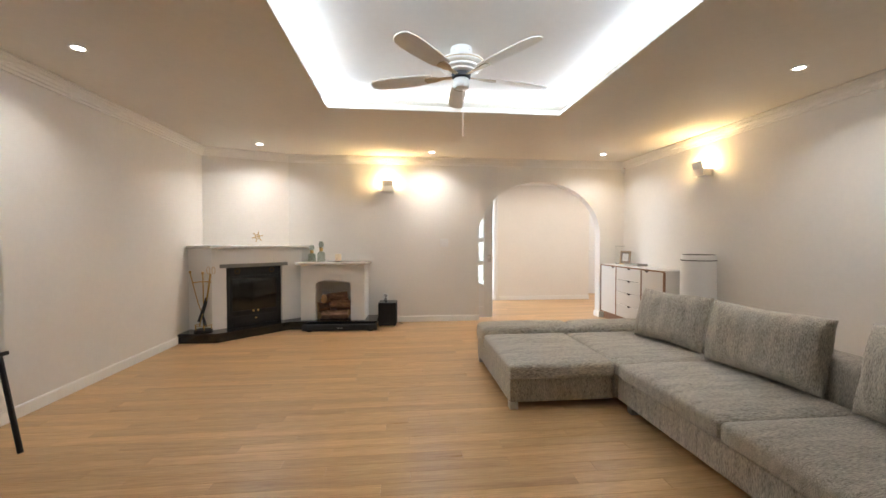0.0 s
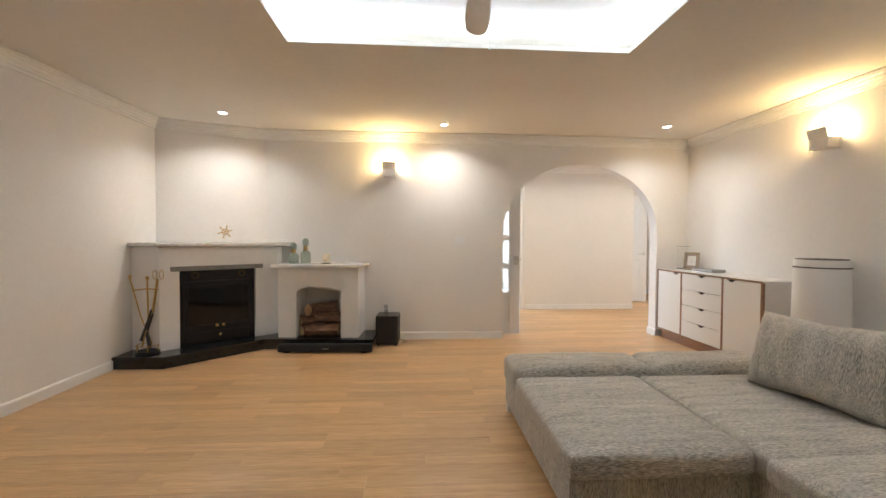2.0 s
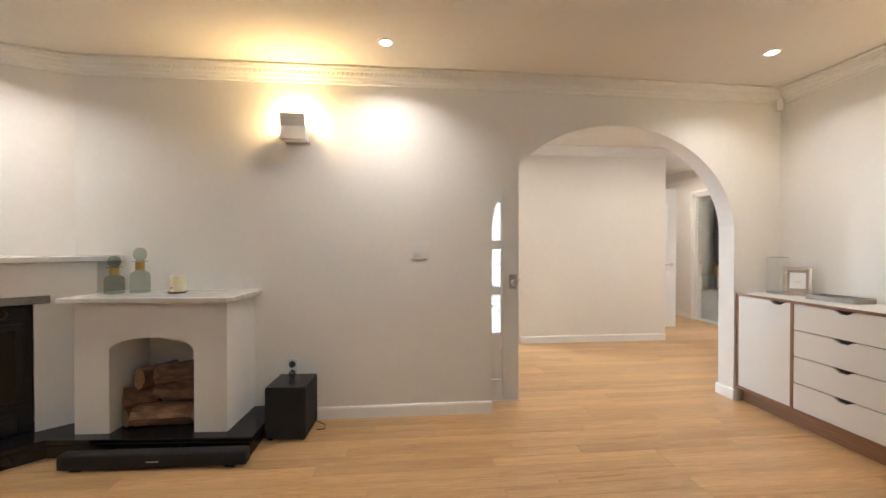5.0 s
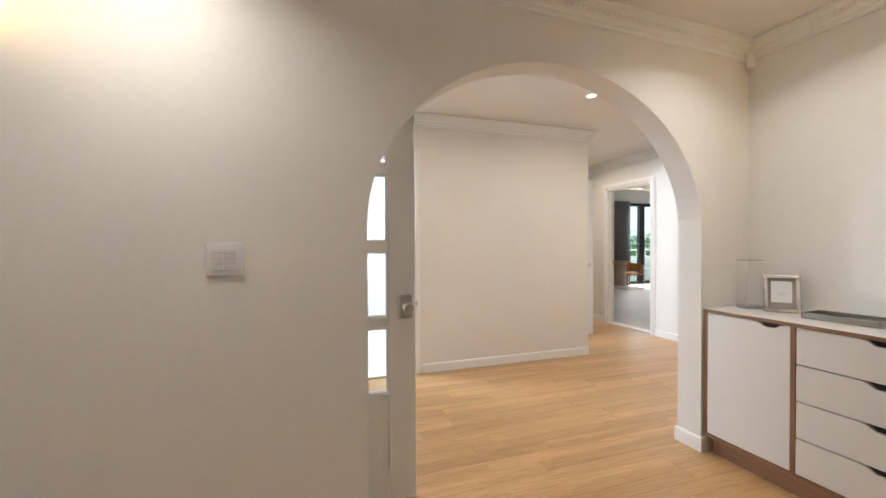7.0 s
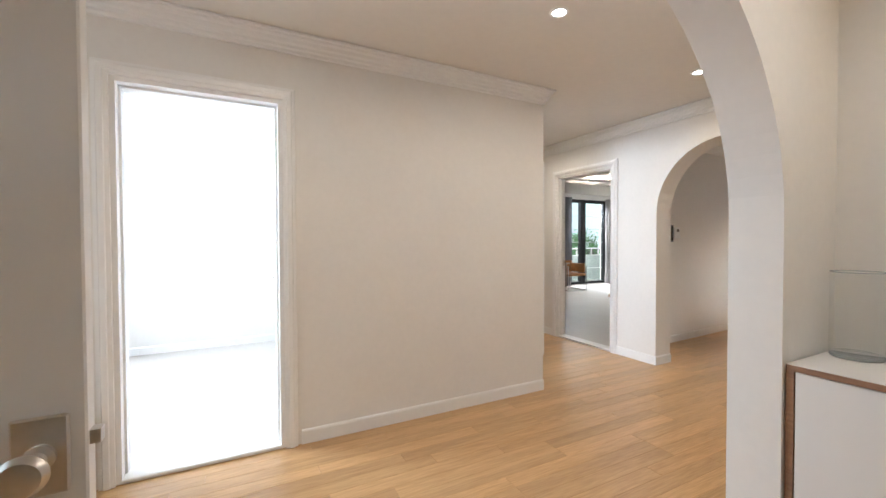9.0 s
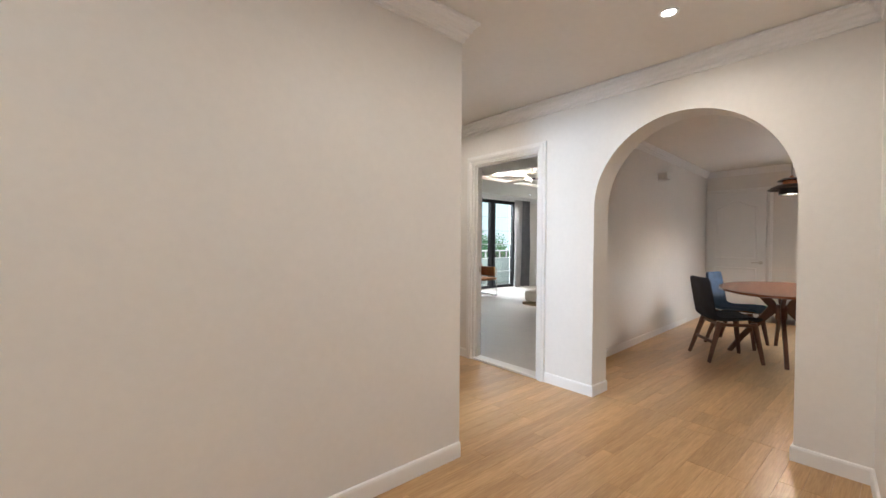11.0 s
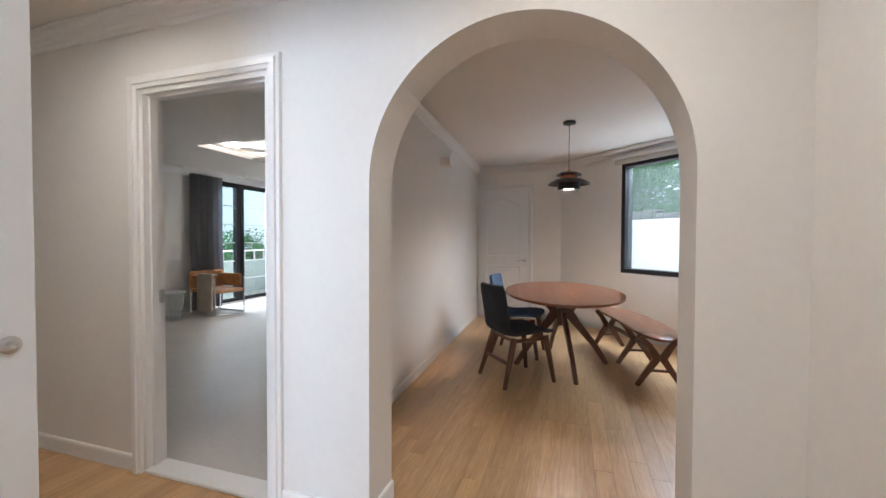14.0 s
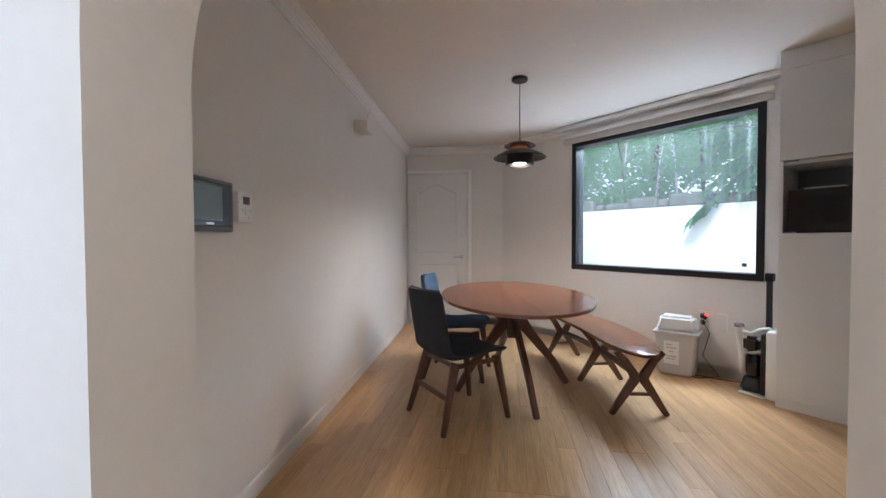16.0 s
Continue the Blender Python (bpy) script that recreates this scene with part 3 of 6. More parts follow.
for x, y in DOWNLIGHTS:
    downlight(x, y)
downlight(10.3, 12.2)
lamp("downlight_beam", "AREA", look((10.3, 12.2, CEIL - 0.008), (10.3, 12.2, 0)), 11, (1, 0.89, 0.76), size=0.07, shape="DISK", spread=165)
SHADE = mat("white_lamp_metal", (0.78, 0.76, 0.72), 0.4, grain=0.02)
BULB = glow("warm_bulb", (1.0, 0.72, 0.36), 60)


def wall_lamp(m, label, lit=True):
    """A folded white metal wall lamp that throws its light upwards; wall at y = 0, room at -y."""
    t = thing("wall_lamp", m, label, "wall lamp", "folded wall lamps")
    part("back_plate", box(-0.075, -0.012, -0.10, 0.085, -0.001, 0.0, 0.002), SHADE, t)
    b = bmesh.new()
    prof = [(-0.0125, -0.085), (-0.115, -0.085), (-0.115, -0.002), (-0.140, 0.075), (-0.134, 0.077), (-0.109, 0.0), (-0.109, -0.079), (-0.0125, -0.079)]
    for x0, x1 in ((-0.085, 0.075),):
        lo = [b.verts.new((x0, y, z)) for y, z in prof]
        hi = [b.verts.new((x1, y, z)) for y, z in prof]
        b.faces.new(lo)
        b.faces.new(hi[::-1])
        for k in range(len(prof)):
            q = (k + 1) % len(prof)
            b.faces.new((lo[k], lo[q], hi[q], hi[k]))
    for x0 in (-0.085, 0.07):
        box(x0, -0.110, -0.080, x0 + 0.005, -0.0125, -0.004, bm=b)
    part("shade", b, SHADE, t, "bent white sheet-metal shade")
    part("socket", lathe([(0, 0), (0.02, 0), (0.02, 0.03), (0, 0.032)], 16, m=pose(-0.005, -0.06, -0.079)), SHADE, t)
    part("bulb", lathe([(0, 0), (0.013, 0.0), (0.02, 0.02), (0.018, 0.035), (0, 0.045)], 16, m=pose(-0.005, -0.06, -0.048)), BULB if lit else SHADE, t, smooth=True)
    return t


wall_lamp(pose(-0.445, YA, 2.0), "white folded metal wall lamp glowing warm upwards")
wall_lamp(pose(XR, 3.92, 2.03, 0, 0, -90), "white folded metal wall lamp glowing warm upwards")
wall_lamp(pose(7.70, 7.985 + 2.44 * 0.0526, 2.14, 0, 0, 3.0), "small white folded metal wall lamp, switched off", False)
for m in (pose(-0.45, YA - 0.062, 2.042), pose(XR - 0.062, 3.925, 2.072)):
    lamp("wall_lamp_beam", "POINT", m, 16, WARM, soft=0.04)

# ceiling fans
FANW = mat("white_fan_enamel", (0.80, 0.79, 0.75), 0.3, grain=0.02)
BRASSY = mat("tarnished_fan_metal", (0.45, 0.36, 0.24), 0.35, 1.0, grain=0.15, scale=40)
BLADE = mat("pale_fan_blade", (0.78, 0.73, 0.65), 0.45, grain=0.06, scale=12, stretch=(1, 8, 1))


def ceiling_fan(m, label):
    t = thing("ceiling_fan", m, label, "ceiling fan", "ceiling fans")
    part("canopy", lathe([(0, 0), (0.074, 0), (0.076, -0.012), (0.074, -0.052), (0.062, -0.066), (0.04, -0.07), (0, -0.07)], 36), FANW, t, smooth=True)
    for a in (40, 130, 220, 310):
        part("screw", lathe([(0, 0), (0.005, 0), (0.004, 0.003), (0, 0.004)], 10, m=pose(0.074 * math.cos(radians(a)), 0.074 * math.sin(radians(a)), -0.03) @ pose(0, 0, 0, 0, 90, a)), STEEL, t)
    motor = part("motor_housing", lathe([(0, -0.068), (0.06, -0.07), (0.13, -0.082), (0.158, -0.094), (0.164, -0.104), (0.163, -0.122), (0.152, -0.132), (0.132, -0.135), (0.13, -0.148), (0.118, -0.155), (0.104, -0.157), (0.10, -0.168), (0.078, -0.176), (0, -0.177)], 44), FANW, t, smooth=True)
    part("band", lathe([(0.1635, -0.106), (0.1655, -0.109), (0.1655, -0.114), (0.1635, -0.117)], 44), BRASSY, motor, smooth=True)
    part("neck", lathe([(0, -0.177), (0.07, -0.178), (0.066, -0.205), (0.05, -0.212), (0, -0.212)], 28), BLACKM, t, smooth=True)
    part("switch_cup", lathe([(0.03, -0.212), (0.05, -0.213), (0.056, -0.218), (0.057, -0.262), (0.05, -0.276), (0.03, -0.283), (0, -0.284)], 32), FANW, t, smooth=True)
    chain = part("pull_chain", tube([(0.004, -0.055, -0.25), (0.004, -0.058, -0.30), (0.004, -0.058, -0.615)], 0.0016, 6), STEEL, t)
    part("bead", lathe([(0, -0.012), (0.004, -0.008), (0.005, 0), (0.004, 0.006), (0, 0.008)], 10, m=pose(0.004, -0.058, -0.62)), STEEL, chain, smooth=True)
    outline = [(0.21, -0.048), (0.32, -0.060), (0.50, -0.068), (0.60, -0.066), (0.665, -0.055), (0.69, -0.03), (0.697, 0.0), (0.69, 0.03), (0.665, 0.055), (0.60, 0.066), (0.50, 0.068), (0.32, 0.060), (0.21, 0.048)]
    for k in range(5):
        a = 14 + 72 * k
        blade = part("blade", slab(outline, -0.004, 0.004, 0.002), BLADE, t, at=pose(0, 0, -0.188, 0, 0, a) @ pose(0, 0, 0, 11, 0, 0))
        part("blade_iron", slab([(0.06, -0.014), (0.15, -0.011), (0.19, -0.03), (0.26, -0.034), (0.275, 0.0), (0.26, 0.034), (0.19, 0.03), (0.15, 0.011), (0.06, 0.014)], -0.0115, -0.0045, 0.002), BRASSY, blade)
    return t


ceiling_fan(pose(0.175, 2.46, CEIL + 0.13), "white five-bladed ceiling fan with a pull chain")
ceiling_fan(pose(8.15, 10.45, CEIL + 0.15), "white five-bladed ceiling fan in the bedroom")

# detector in the corner, switches, sockets
t = thing("alarm_sensor", pose(XR - 0.04, YR - 0.035, 2.31, 0, 0, 40), "white corner alarm sensor under the cornice", "sensor")
part("body", box(-0.025, -0.02, -0.045, 0.025, 0.02, 0.045, 0.008, segments=2), PLASTIC, t)
part("lens", box(-0.016, -0.023, -0.03, 0.016, -0.02, 0.012, 0.001), TRIM, t)
part("indicator", box(-0.008, -0.0225, 0.022, 0.012, -0.02, 0.03), mat("red_mark", (0.5, 0.05, 0.04), 0.4), t)


def wall_switch(m, w, h, cols, rows, label):
    t = thing("light_switch", m, label, "light switch")
    part("plate", box(-w / 2, -0.009, -h / 2, w / 2, -0.0005, h / 2, 0.003, segments=2), PLASTIC, t)
    for i in range(cols):
        for j in range(rows):
            x0, z0 = -w / 2 + 0.018 + i * (w - 0.036) / cols, -h / 2 + 0.02 + j * (h - 0.04) / rows
            part("rocker", box(x0 + 0.001, -0.0125, z0 + 0.0015, x0 + (w - 0.036) / cols - 0.001, -0.009, z0 + (h - 0.04) / rows - 0.0015, 0.0012), PLASTIC, t)
    return t


wall_switch(pose(0.386, YA, 1.176), 0.122, 0.122, 2, 4, "white double light switch panel on the ivory wall")


def socket(m, label, holes=2):
    t = thing("wall_socket", m, label, "socket")
    part("plate", box(-0.04, -0.008, -0.07, 0.04, -0.0005, 0.07, 0.003, segments=2), PLASTIC, t)
    for k in range(holes):
        z = 0.03 - 0.06 * k
        part("outlet", lathe([(0, -0.001), (0.019, -0.001), (0.022, 0.001), (0.022, 0.003), (0.019, 0.003), (0.018, -0.0), (0, 0.0)], 20, m=pose(0, -0.008, z, 90)), BLACKM, t)
    return t


socket(pose(-0.487, YA, 0.362), "white double wall socket with black plugs")
RUBBER = mat("black_rubber", (0.015, 0.015, 0.015), 0.55)

# ---- living room things ----
MARBLE = mat("pale_marble", (0.66, 0.65, 0.63), 0.22, grain=0.22, scale=9, stretch=(1, 2.2, 1))
GRANITE = mat("black_granite", (0.012, 0.012, 0.013), 0.12, grain=0.5, scale=150)
PLASTER = mat("white_plaster", (0.80, 0.79, 0.77), 0.7, grain=0.02, scale=12, bump=0.12, bump_scale=60)
CASTIRON = mat("black_cast_iron", (0.016, 0.016, 0.018), 0.45, 0.4, grain=0.2, scale=60, bump=0.05)
SLATE = mat("grey_stone_lintel", (0.20, 0.195, 0.185), 0.5, grain=0.2, scale=40, bump=0.1)
BRASS = mat("aged_brass", (0.55, 0.36, 0.13), 0.3, 1.0, grain=0.15, scale=40)
DARKGLASS = mat("smoked_glass", (0.006, 0.006, 0.007), 0.06)

HEARTH = 0.115
t = thing("hearth", pose(0, 0, 0), "polished black granite hearth round the fireplaces", "hearth")
part("plinth", slab([(XL + 0.004, 4.585), (-2.41, 4.575), (-1.75, 5.225), (-0.60, 5.145), (-0.60, YA - 0.004), (XL + 0.004, YA - 0.004)], 0.001, HEARTH - 0.03), GRANITE, t)
part("top_slab", slab([(XL + 0.004, 4.565), (-2.40, 4.555), (-1.742, 5.205), (-0.58, 5.125), (-0.575, YA - 0.004), (XL + 0.004, YA - 0.004)], HEARTH - 0.03, HEARTH, 0.006), GRANITE, t)

fp = thing("fireplace", pose(0, 0, 0), "white plastered corner fireplace with a black iron stove", "fireplace")
P0, P1 = Vector((-2.54, 4.748)), Vector((-1.66, 5.496))
U = (P1 - P0).normalized()
NRM = Vector((U.y, -U.x))
LEN = (P1 - P0).length


def fpm(s, out, z):
    """A pose on the fireplace's slanted face: x along it, y into it."""
    q = P0 + U * s + NRM * out
    return Matrix.Translation((q.x, q.y, z)) @ Matrix.Rotation(math.atan2(U.y, U.x), 4, "Z")


S0, S1, FZ0, FZ1 = 0.163, 0.872, HEARTH + 0.002, 0.868
part("breast", wall_mesh(P0, P1, 0.22, HEARTH + 0.001, 1.105, [(S0, S1, HEARTH + 0.001, FZ1, None)]), PLASTER, fp)
part("cheek", slab([(XL + 0.004, 4.83), (P0.x, P0.y), tuple(P0 - NRM * 0.2), (XL + 0.004, 5.1)], HEARTH + 0.001, 1.105), PLASTER, fp)
part("core", slab([tuple(P0 - NRM * 0.225 + U * 0.02), tuple(P1 - NRM * 0.225), (-1.60, YA - 0.006), (-1.86, YA - 0.006), (XL + 0.006, 5.19)], HEARTH + 0.001, 1.105), PLASTER, fp)
part("mantel_shelf", slab([(XL + 0.004, 4.775), (-2.525, 4.69), (-1.60, 5.49), (-1.555, YA - 0.004), (-1.86, YA - 0.004), (XL + 0.004, 5.19)], 1.108, 1.145, 0.006), MARBLE, fp, "pale marble mantel shelf")
part("lintel", box(S0 - 0.075, -0.02, FZ1 + 0.0, S1 + 0.07, 0.06, FZ1 + 0.045, 0.003), SLATE, fp, "grey stone lintel", at=fpm(0, 0, 0))
stove = part("stove", box(S0 + 0.004, 0.035, FZ0, S1 - 0.004, 0.20, FZ1 - 0.004, 0.003), CASTIRON, fp, "black iron stove front", at=fpm(0, 0, 0))
w = S1 - S0
b = bmesh.new()
gx0, gx1, gz0, gz1 = S0 + 0.04, S1 - 0.04, 0.275, 0.755
for a in ((gx0, gz0, gx1, gz0 + 0.035), (gx0, gz1 - 0.035, gx1, gz1), (gx0, gz0 + 0.035, gx0 + 0.035, gz1 - 0.035), (gx1 - 0.035, gz0 + 0.035, gx1, gz1 - 0.035)):
    box(a[0], 0.020, a[1], a[2], 0.034, a[3], 0.002, bm=b)
part("door_frame", b, CASTIRON, stove)
part("window_glass", box(gx0 + 0.035, 0.0265, gz0 + 0.035, gx1 - 0.035, 0.034, gz1 - 0.035), DARKGLASS, stove)
part("ash_drawer", box(S0 + 0.07, 0.024, 0.135, S1 - 0.07, 0.034, 0.24, 0.003), CASTIRON, stove)
part("hood_band", box(S0 + 0.02, 0.026, 0.785, S1 - 0.02, 0.034, 0.85, 0.003), CASTIRON, stove)
for s, z, r in ((0.49, 0.295, 0.015), (0.55, 0.295, 0.015), (0.52, 0.20, 0.013)):
    part("knob", lathe([(0, 0), (r * 0.5, 0), (r * 0.5, 0.008), (r, 0.012), (r, 0.018), (r * 0.6, 0.023), (0, 0.024)], 16, m=pose(s, 0.022, z, 90)), BRASS, stove, smooth=True)
for s in (0.30, 0.735):
    part("ring_pull", lathe([(0.024, 0), (0.03, 0.004), (0.036, 0), (0.03, -0.004), (0.024, 0)], 24, m=pose(s, 0.020, 0.818, 90)), mat("blackened_brass", (0.10, 0.065, 0.03), 0.4, 1.0), stove, smooth=True)

# second fireplace: an arched log niche
fq = thing("log_fireplace", pose(-1.19, 5.235, 0, 0, 0, -3.2) @ pose(1.15, -5.235, 0), "small white plastered fireplace with an arched log niche", "fireplace")
QX0, QX1, QY = -1.58, -0.715, 5.235
part("front", wall_mesh((QX0, QY), (QX1, QY), 0.05, HEARTH + 0.001, 0.875, [(-1.385 - QX0, -0.905 - QX0, HEARTH + 0.001, 0.672, 0.60)]), PLASTER, fq)
part("cheek", box(QX0, QY + 0.05, HEARTH + 0.001, -1.385, YA + 0.03, 0.875), PLASTER, fq)
part("cheek", box(-0.905, QY + 0.05, HEARTH + 0.001, QX1, YA + 0.03, 0.875), PLASTER, fq)
part("niche_back", box(-1.385, YA - 0.02, HEARTH + 0.001, -0.905, YA - 0.005, 0.875), PLASTER, fq)
part("niche_top", box(-1.385, QY + 0.05, 0.70, -0.905, YA - 0.02, 0.875), PLASTER, fq)
part("shelf", slab([(QX0 - 0.06, QY - 0.05), (QX1 + 0.02, QY - 0.05), (QX1 + 0.045, QY - 0.02), (QX1 + 0.045, YA + 0.03), (QX0 - 0.02, YA + 0.03)], 0.877, 0.912, 0.008), MARBLE, fq, "veined pale marble shelf")

BARK = mat("log_bark", (0.19, 0.105, 0.06), 0.9, grain=0.7, scale=45, bump=0.9, bump_scale=45, stretch=(0.3, 1, 1))
CUT = mat("cut_log_end", (0.42, 0.27, 0.14), 0.8, grain=0.25, scale=40, bump=0.3)


def firewood(m, length, r, seed):
    """A split log along x, with a rough bark side and pale cut ends."""
    rnd = random.Random(seed)
    t = thing("firewood_log", m, "rough split firewood log with brown bark", "log", "firewood in the niche")
    n, steps = 12, 9
    radii = [r * rnd.uniform(0.78, 1.12) for _ in range(n)]
    b = bmesh.new()
    rings = []
    for i in range(steps):
        x = -length / 2 + length * i / (steps - 1)
        rings.append([b.verts.new((x + rnd.uniform(-0.004, 0.004) * (0 < i < steps - 1), radii[k] * rnd.uniform(0.93, 1.07) * math.cos(2 * math.pi * k / n), 0.86 * radii[k] * rnd.uniform(0.93, 1.07) * math.sin(2 * math.pi * k / n))) for k in range(n)])
    for a, c in zip(rings, rings[1:]):
        for k in range(n):
            b.faces.new((a[k], a[(k + 1) % n], c[(k + 1) % n], c[k]))
    ends = [[v.co.copy() for v in rings[0]], [v.co.copy() for v in rings[-1]]]
    part("bark", b, BARK, t)
    for e, s in zip(ends, (-1, 1)):
        b = bmesh.new()
        mid = b.verts.new((e[0].x + s * 0.003, 0, 0))
        vs = [b.verts.new(v) for v in e]
        for k in range(n):
            b.faces.new((mid, vs[k], vs[(k + 1) % n]))
        part("cut_end", b, CUT, t)
    return t


for k, (x, y, z, length, r, turn, tip) in enumerate(((-1.13, 5.37, HEARTH + 0.066, 0.34, 0.075, 3, 0), (-1.31, 5.42, HEARTH + 0.058, 0.2, 0.062, 55, 0), (-1.31, 5.40, HEARTH + 0.16, 0.17, 0.055, 40, 4), (-1.05, 5.40, HEARTH + 0.195, 0.30, 0.068, -6, 3), (-1.23, 5.45, HEARTH + 0.285, 0.22, 0.062, 60, 0), (-1.09, 5.42, HEARTH + 0.30, 0.24, 0.058, 8, -6), (-0.94, 5.44, HEARTH + 0.075, 0.16, 0.05, 70, 0), (-0.94, 5.45, HEARTH + 0.18, 0.17, 0.05, 85, 0))):
    firewood(pose(x - 0.04, y, z, 25 * k, tip, turn), length, r * 1.12, k)

# fireside tools
t = thing("fireside_tools", pose(-2.63, 4.72, HEARTH), "brass fireside tool set on a round black stand", "fire tools")
part("base", lathe([(0, 0), (0.095, 0), (0.10, 0.008), (0.098, 0.022), (0.06, 0.03), (0, 0.032)], 32), CASTIRON, t, smooth=True)
ring = [(0.092 * math.cos(a), 0.092 * math.sin(a), 0.075) for a in [2 * math.pi * k / 24 for k in range(25)]]
part("gallery_rail", tube(ring, 0.004, 6), BRASS, t, smooth=True)
for k in range(6):
    a = math.pi * k / 3
    part("rail_post", tube([(0.092 * math.cos(a), 0.092 * math.sin(a), 0.02), (0.092 * math.cos(a), 0.092 * math.sin(a), 0.075)], 0.004, 6), BRASS, t)
part("centre_post", tube([(0, 0, 0.03), (0.005, 0, 0.3), (0.0, 0, 0.69)], 0.007, 8), BRASS, t, smooth=True)
part("finial", lathe([(0, -0.02), (0.011, -0.014), (0.016, 0), (0.011, 0.014), (0, 0.02)], 16, m=pose(0, 0, 0.70)), BRASS, t, smooth=True)
part("crossbar", tube([(-0.10, -0.05, 0.59), (0, 0, 0.60), (0.09, 0.02, 0.59)], 0.006, 8), BRASS, t, smooth=True)
poker = part("poker", tube([(-0.115, -0.055, 0.70), (-0.05, -0.02, 0.35), (0.02, 0.03, 0.07)], 0.006, 8), BRASS, t, smooth=True)
part("poker_knob", lathe([(0, -0.02), (0.012, -0.01), (0.014, 0.004), (0.008, 0.016), (0, 0.02)], 14, m=pose(-0.117, -0.056, 0.715)), BRASS, poker, smooth=True)
for sx in (0.05, 0.11):
    loop = [(sx + 0.018 * math.cos(a), 0.03, 0.73 + 0.045 * math.sin(a)) for a in [2 * math.pi * k / 16 for k in range(17)]]
    part("tongs_loop", tube(loop, 0.003, 6), BRASS, t, smooth=True)
part("tongs", tube([(0.075, 0.03, 0.69), (0.04, 0.02, 0.42), (0.0, -0.03, 0.2), (-0.02, -0.05, 0.07)], 0.011, 8, taper=0.008), BRASS, t, smooth=True)
part("brush", tube([(0.03, 0.02, 0.40), (0.01, -0.01, 0.28), (-0.03, -0.04, 0.12)], 0.016, 10, taper=0.02), RUBBER, t, smooth=True)
part("shovel", tube([(0.03, 0.02, 0.36), (0.0, -0.02, 0.2), (0.05, -0.05, 0.06)], 0.013, 10, taper=0.016), RUBBER, t, smooth=True)

# ship's wheel ornament, bottles, candle
t = thing("ship_wheel_ornament", pose(-2.2, 5.32, 1.145, 0, 0, 35) @ Matrix.Diagonal((0.85, 0.85, 0.85, 1)), "small gold ship's wheel ornament on a clear stand", "ornament")
part("stand", box(-0.045, -0.02, 0, 0.045, 0.02, 0.02, 0.004), VESSEL, t)
part("post", tube([(0, 0, 0.02), (0, 0, 0.10)], 0.004, 8), VESSEL, t)
part("rim", lathe([(0.03, -0.005), (0.04, -0.005), (0.04, 0.005), (0.03, 0.005), (0.03, -0.005)], 24, m=pose(0, 0, 0.135, 90)), BRASS, t, smooth=True)
part("hub", lathe([(0, -0.007), (0.010, -0.006), (0.012, 0), (0.010, 0.006), (0, 0.007)], 16, m=pose(0, 0, 0.135, 90)), BRASS, t, smooth=True)
for k in range(6):
    a = math.radians(15 + 60 * k)
    part("spoke", tube([(0.008 * math.cos(a), 0, 0.135 + 0.008 * math.sin(a)), (0.055 * math.cos(a), 0, 0.135 + 0.055 * math.sin(a)), (0.085 * math.cos(a), 0, 0.135 + 0.085 * math.sin(a))], 0.004, 8, taper=0.008), BRASS, t, smooth=True)
SMOKE = thin_glass("smoke_green_glass", (0.72, 0.76, 0.71))


def bottle(x, y, z, r, h, label):
    t = thing("glass_bottle", pose(x, y, z), label, "bottle", "stoppered bottles")
    part("vessel", lathe([(0, 0), (r * 0.95, 0), (r, 0.008), (r, h * 0.36), (r * 0.92, h * 0.43), (r * 0.55, h * 0.48), (r * 0.42, h * 0.5), (r * 0.42, h * 0.52), (0, h * 0.52)], 32), SMOKE, t, smooth=True)
    part("collar", lathe([(r * 0.43, h * 0.5), (r * 0.46, h * 0.5), (r * 0.46, h * 0.69), (r * 0.43, h * 0.69)], 32), BRASS, t, "gold metal collar", smooth=True)
    part("stopper", lathe([(0, h * 0.69), (r * 0.8, h * 0.69), (r * 0.8, h * 0.705), (r * 0.35, h * 0.71), (r * 0.60, h * 0.76), (r * 0.68, h * 0.84), (r * 0.60, h * 0.93), (r * 0.3, h * 0.99), (0, h)], 32), SMOKE, t, "round glass stopper", smooth=True)
    return t


bottle(-1.50, 5.41, 0.912, 0.052, 0.235, "short smoky green glass bottle with a gold collar")
bottle(-1.382, 5.46, 0.912, 0.054, 0.285, "tall smoky green glass bottle with a gold collar")
t = thing("candle", pose(-1.14, 5.42, 0.912) @ Matrix.Diagonal((1.2, 1.2, 1.2, 1)), "cream pillar candle on a small dark dish", "candle")
part("dish", lathe([(0, 0), (0.04, 0), (0.047, 0.008), (0.042, 0.008), (0.036, 0.004), (0, 0.004)], 28), CASTIRON, t, smooth=True)
part("wax", lathe([(0, 0.005), (0.035, 0.005), (0.036, 0.01), (0.036, 0.085), (0.033, 0.09), (0.02, 0.086), (0, 0.085)], 28), mat("cream_wax", (0.80, 0.70, 0.50), 0.5, Subsurface_Weight=0.2), t, smooth=True)
part("switch", lathe([(0, 0), (0.005, 0), (0.005, 0.002), (0, 0.002)], 12, m=pose(-0.008, -0.036, 0.03, 90)), RUBBER, t)

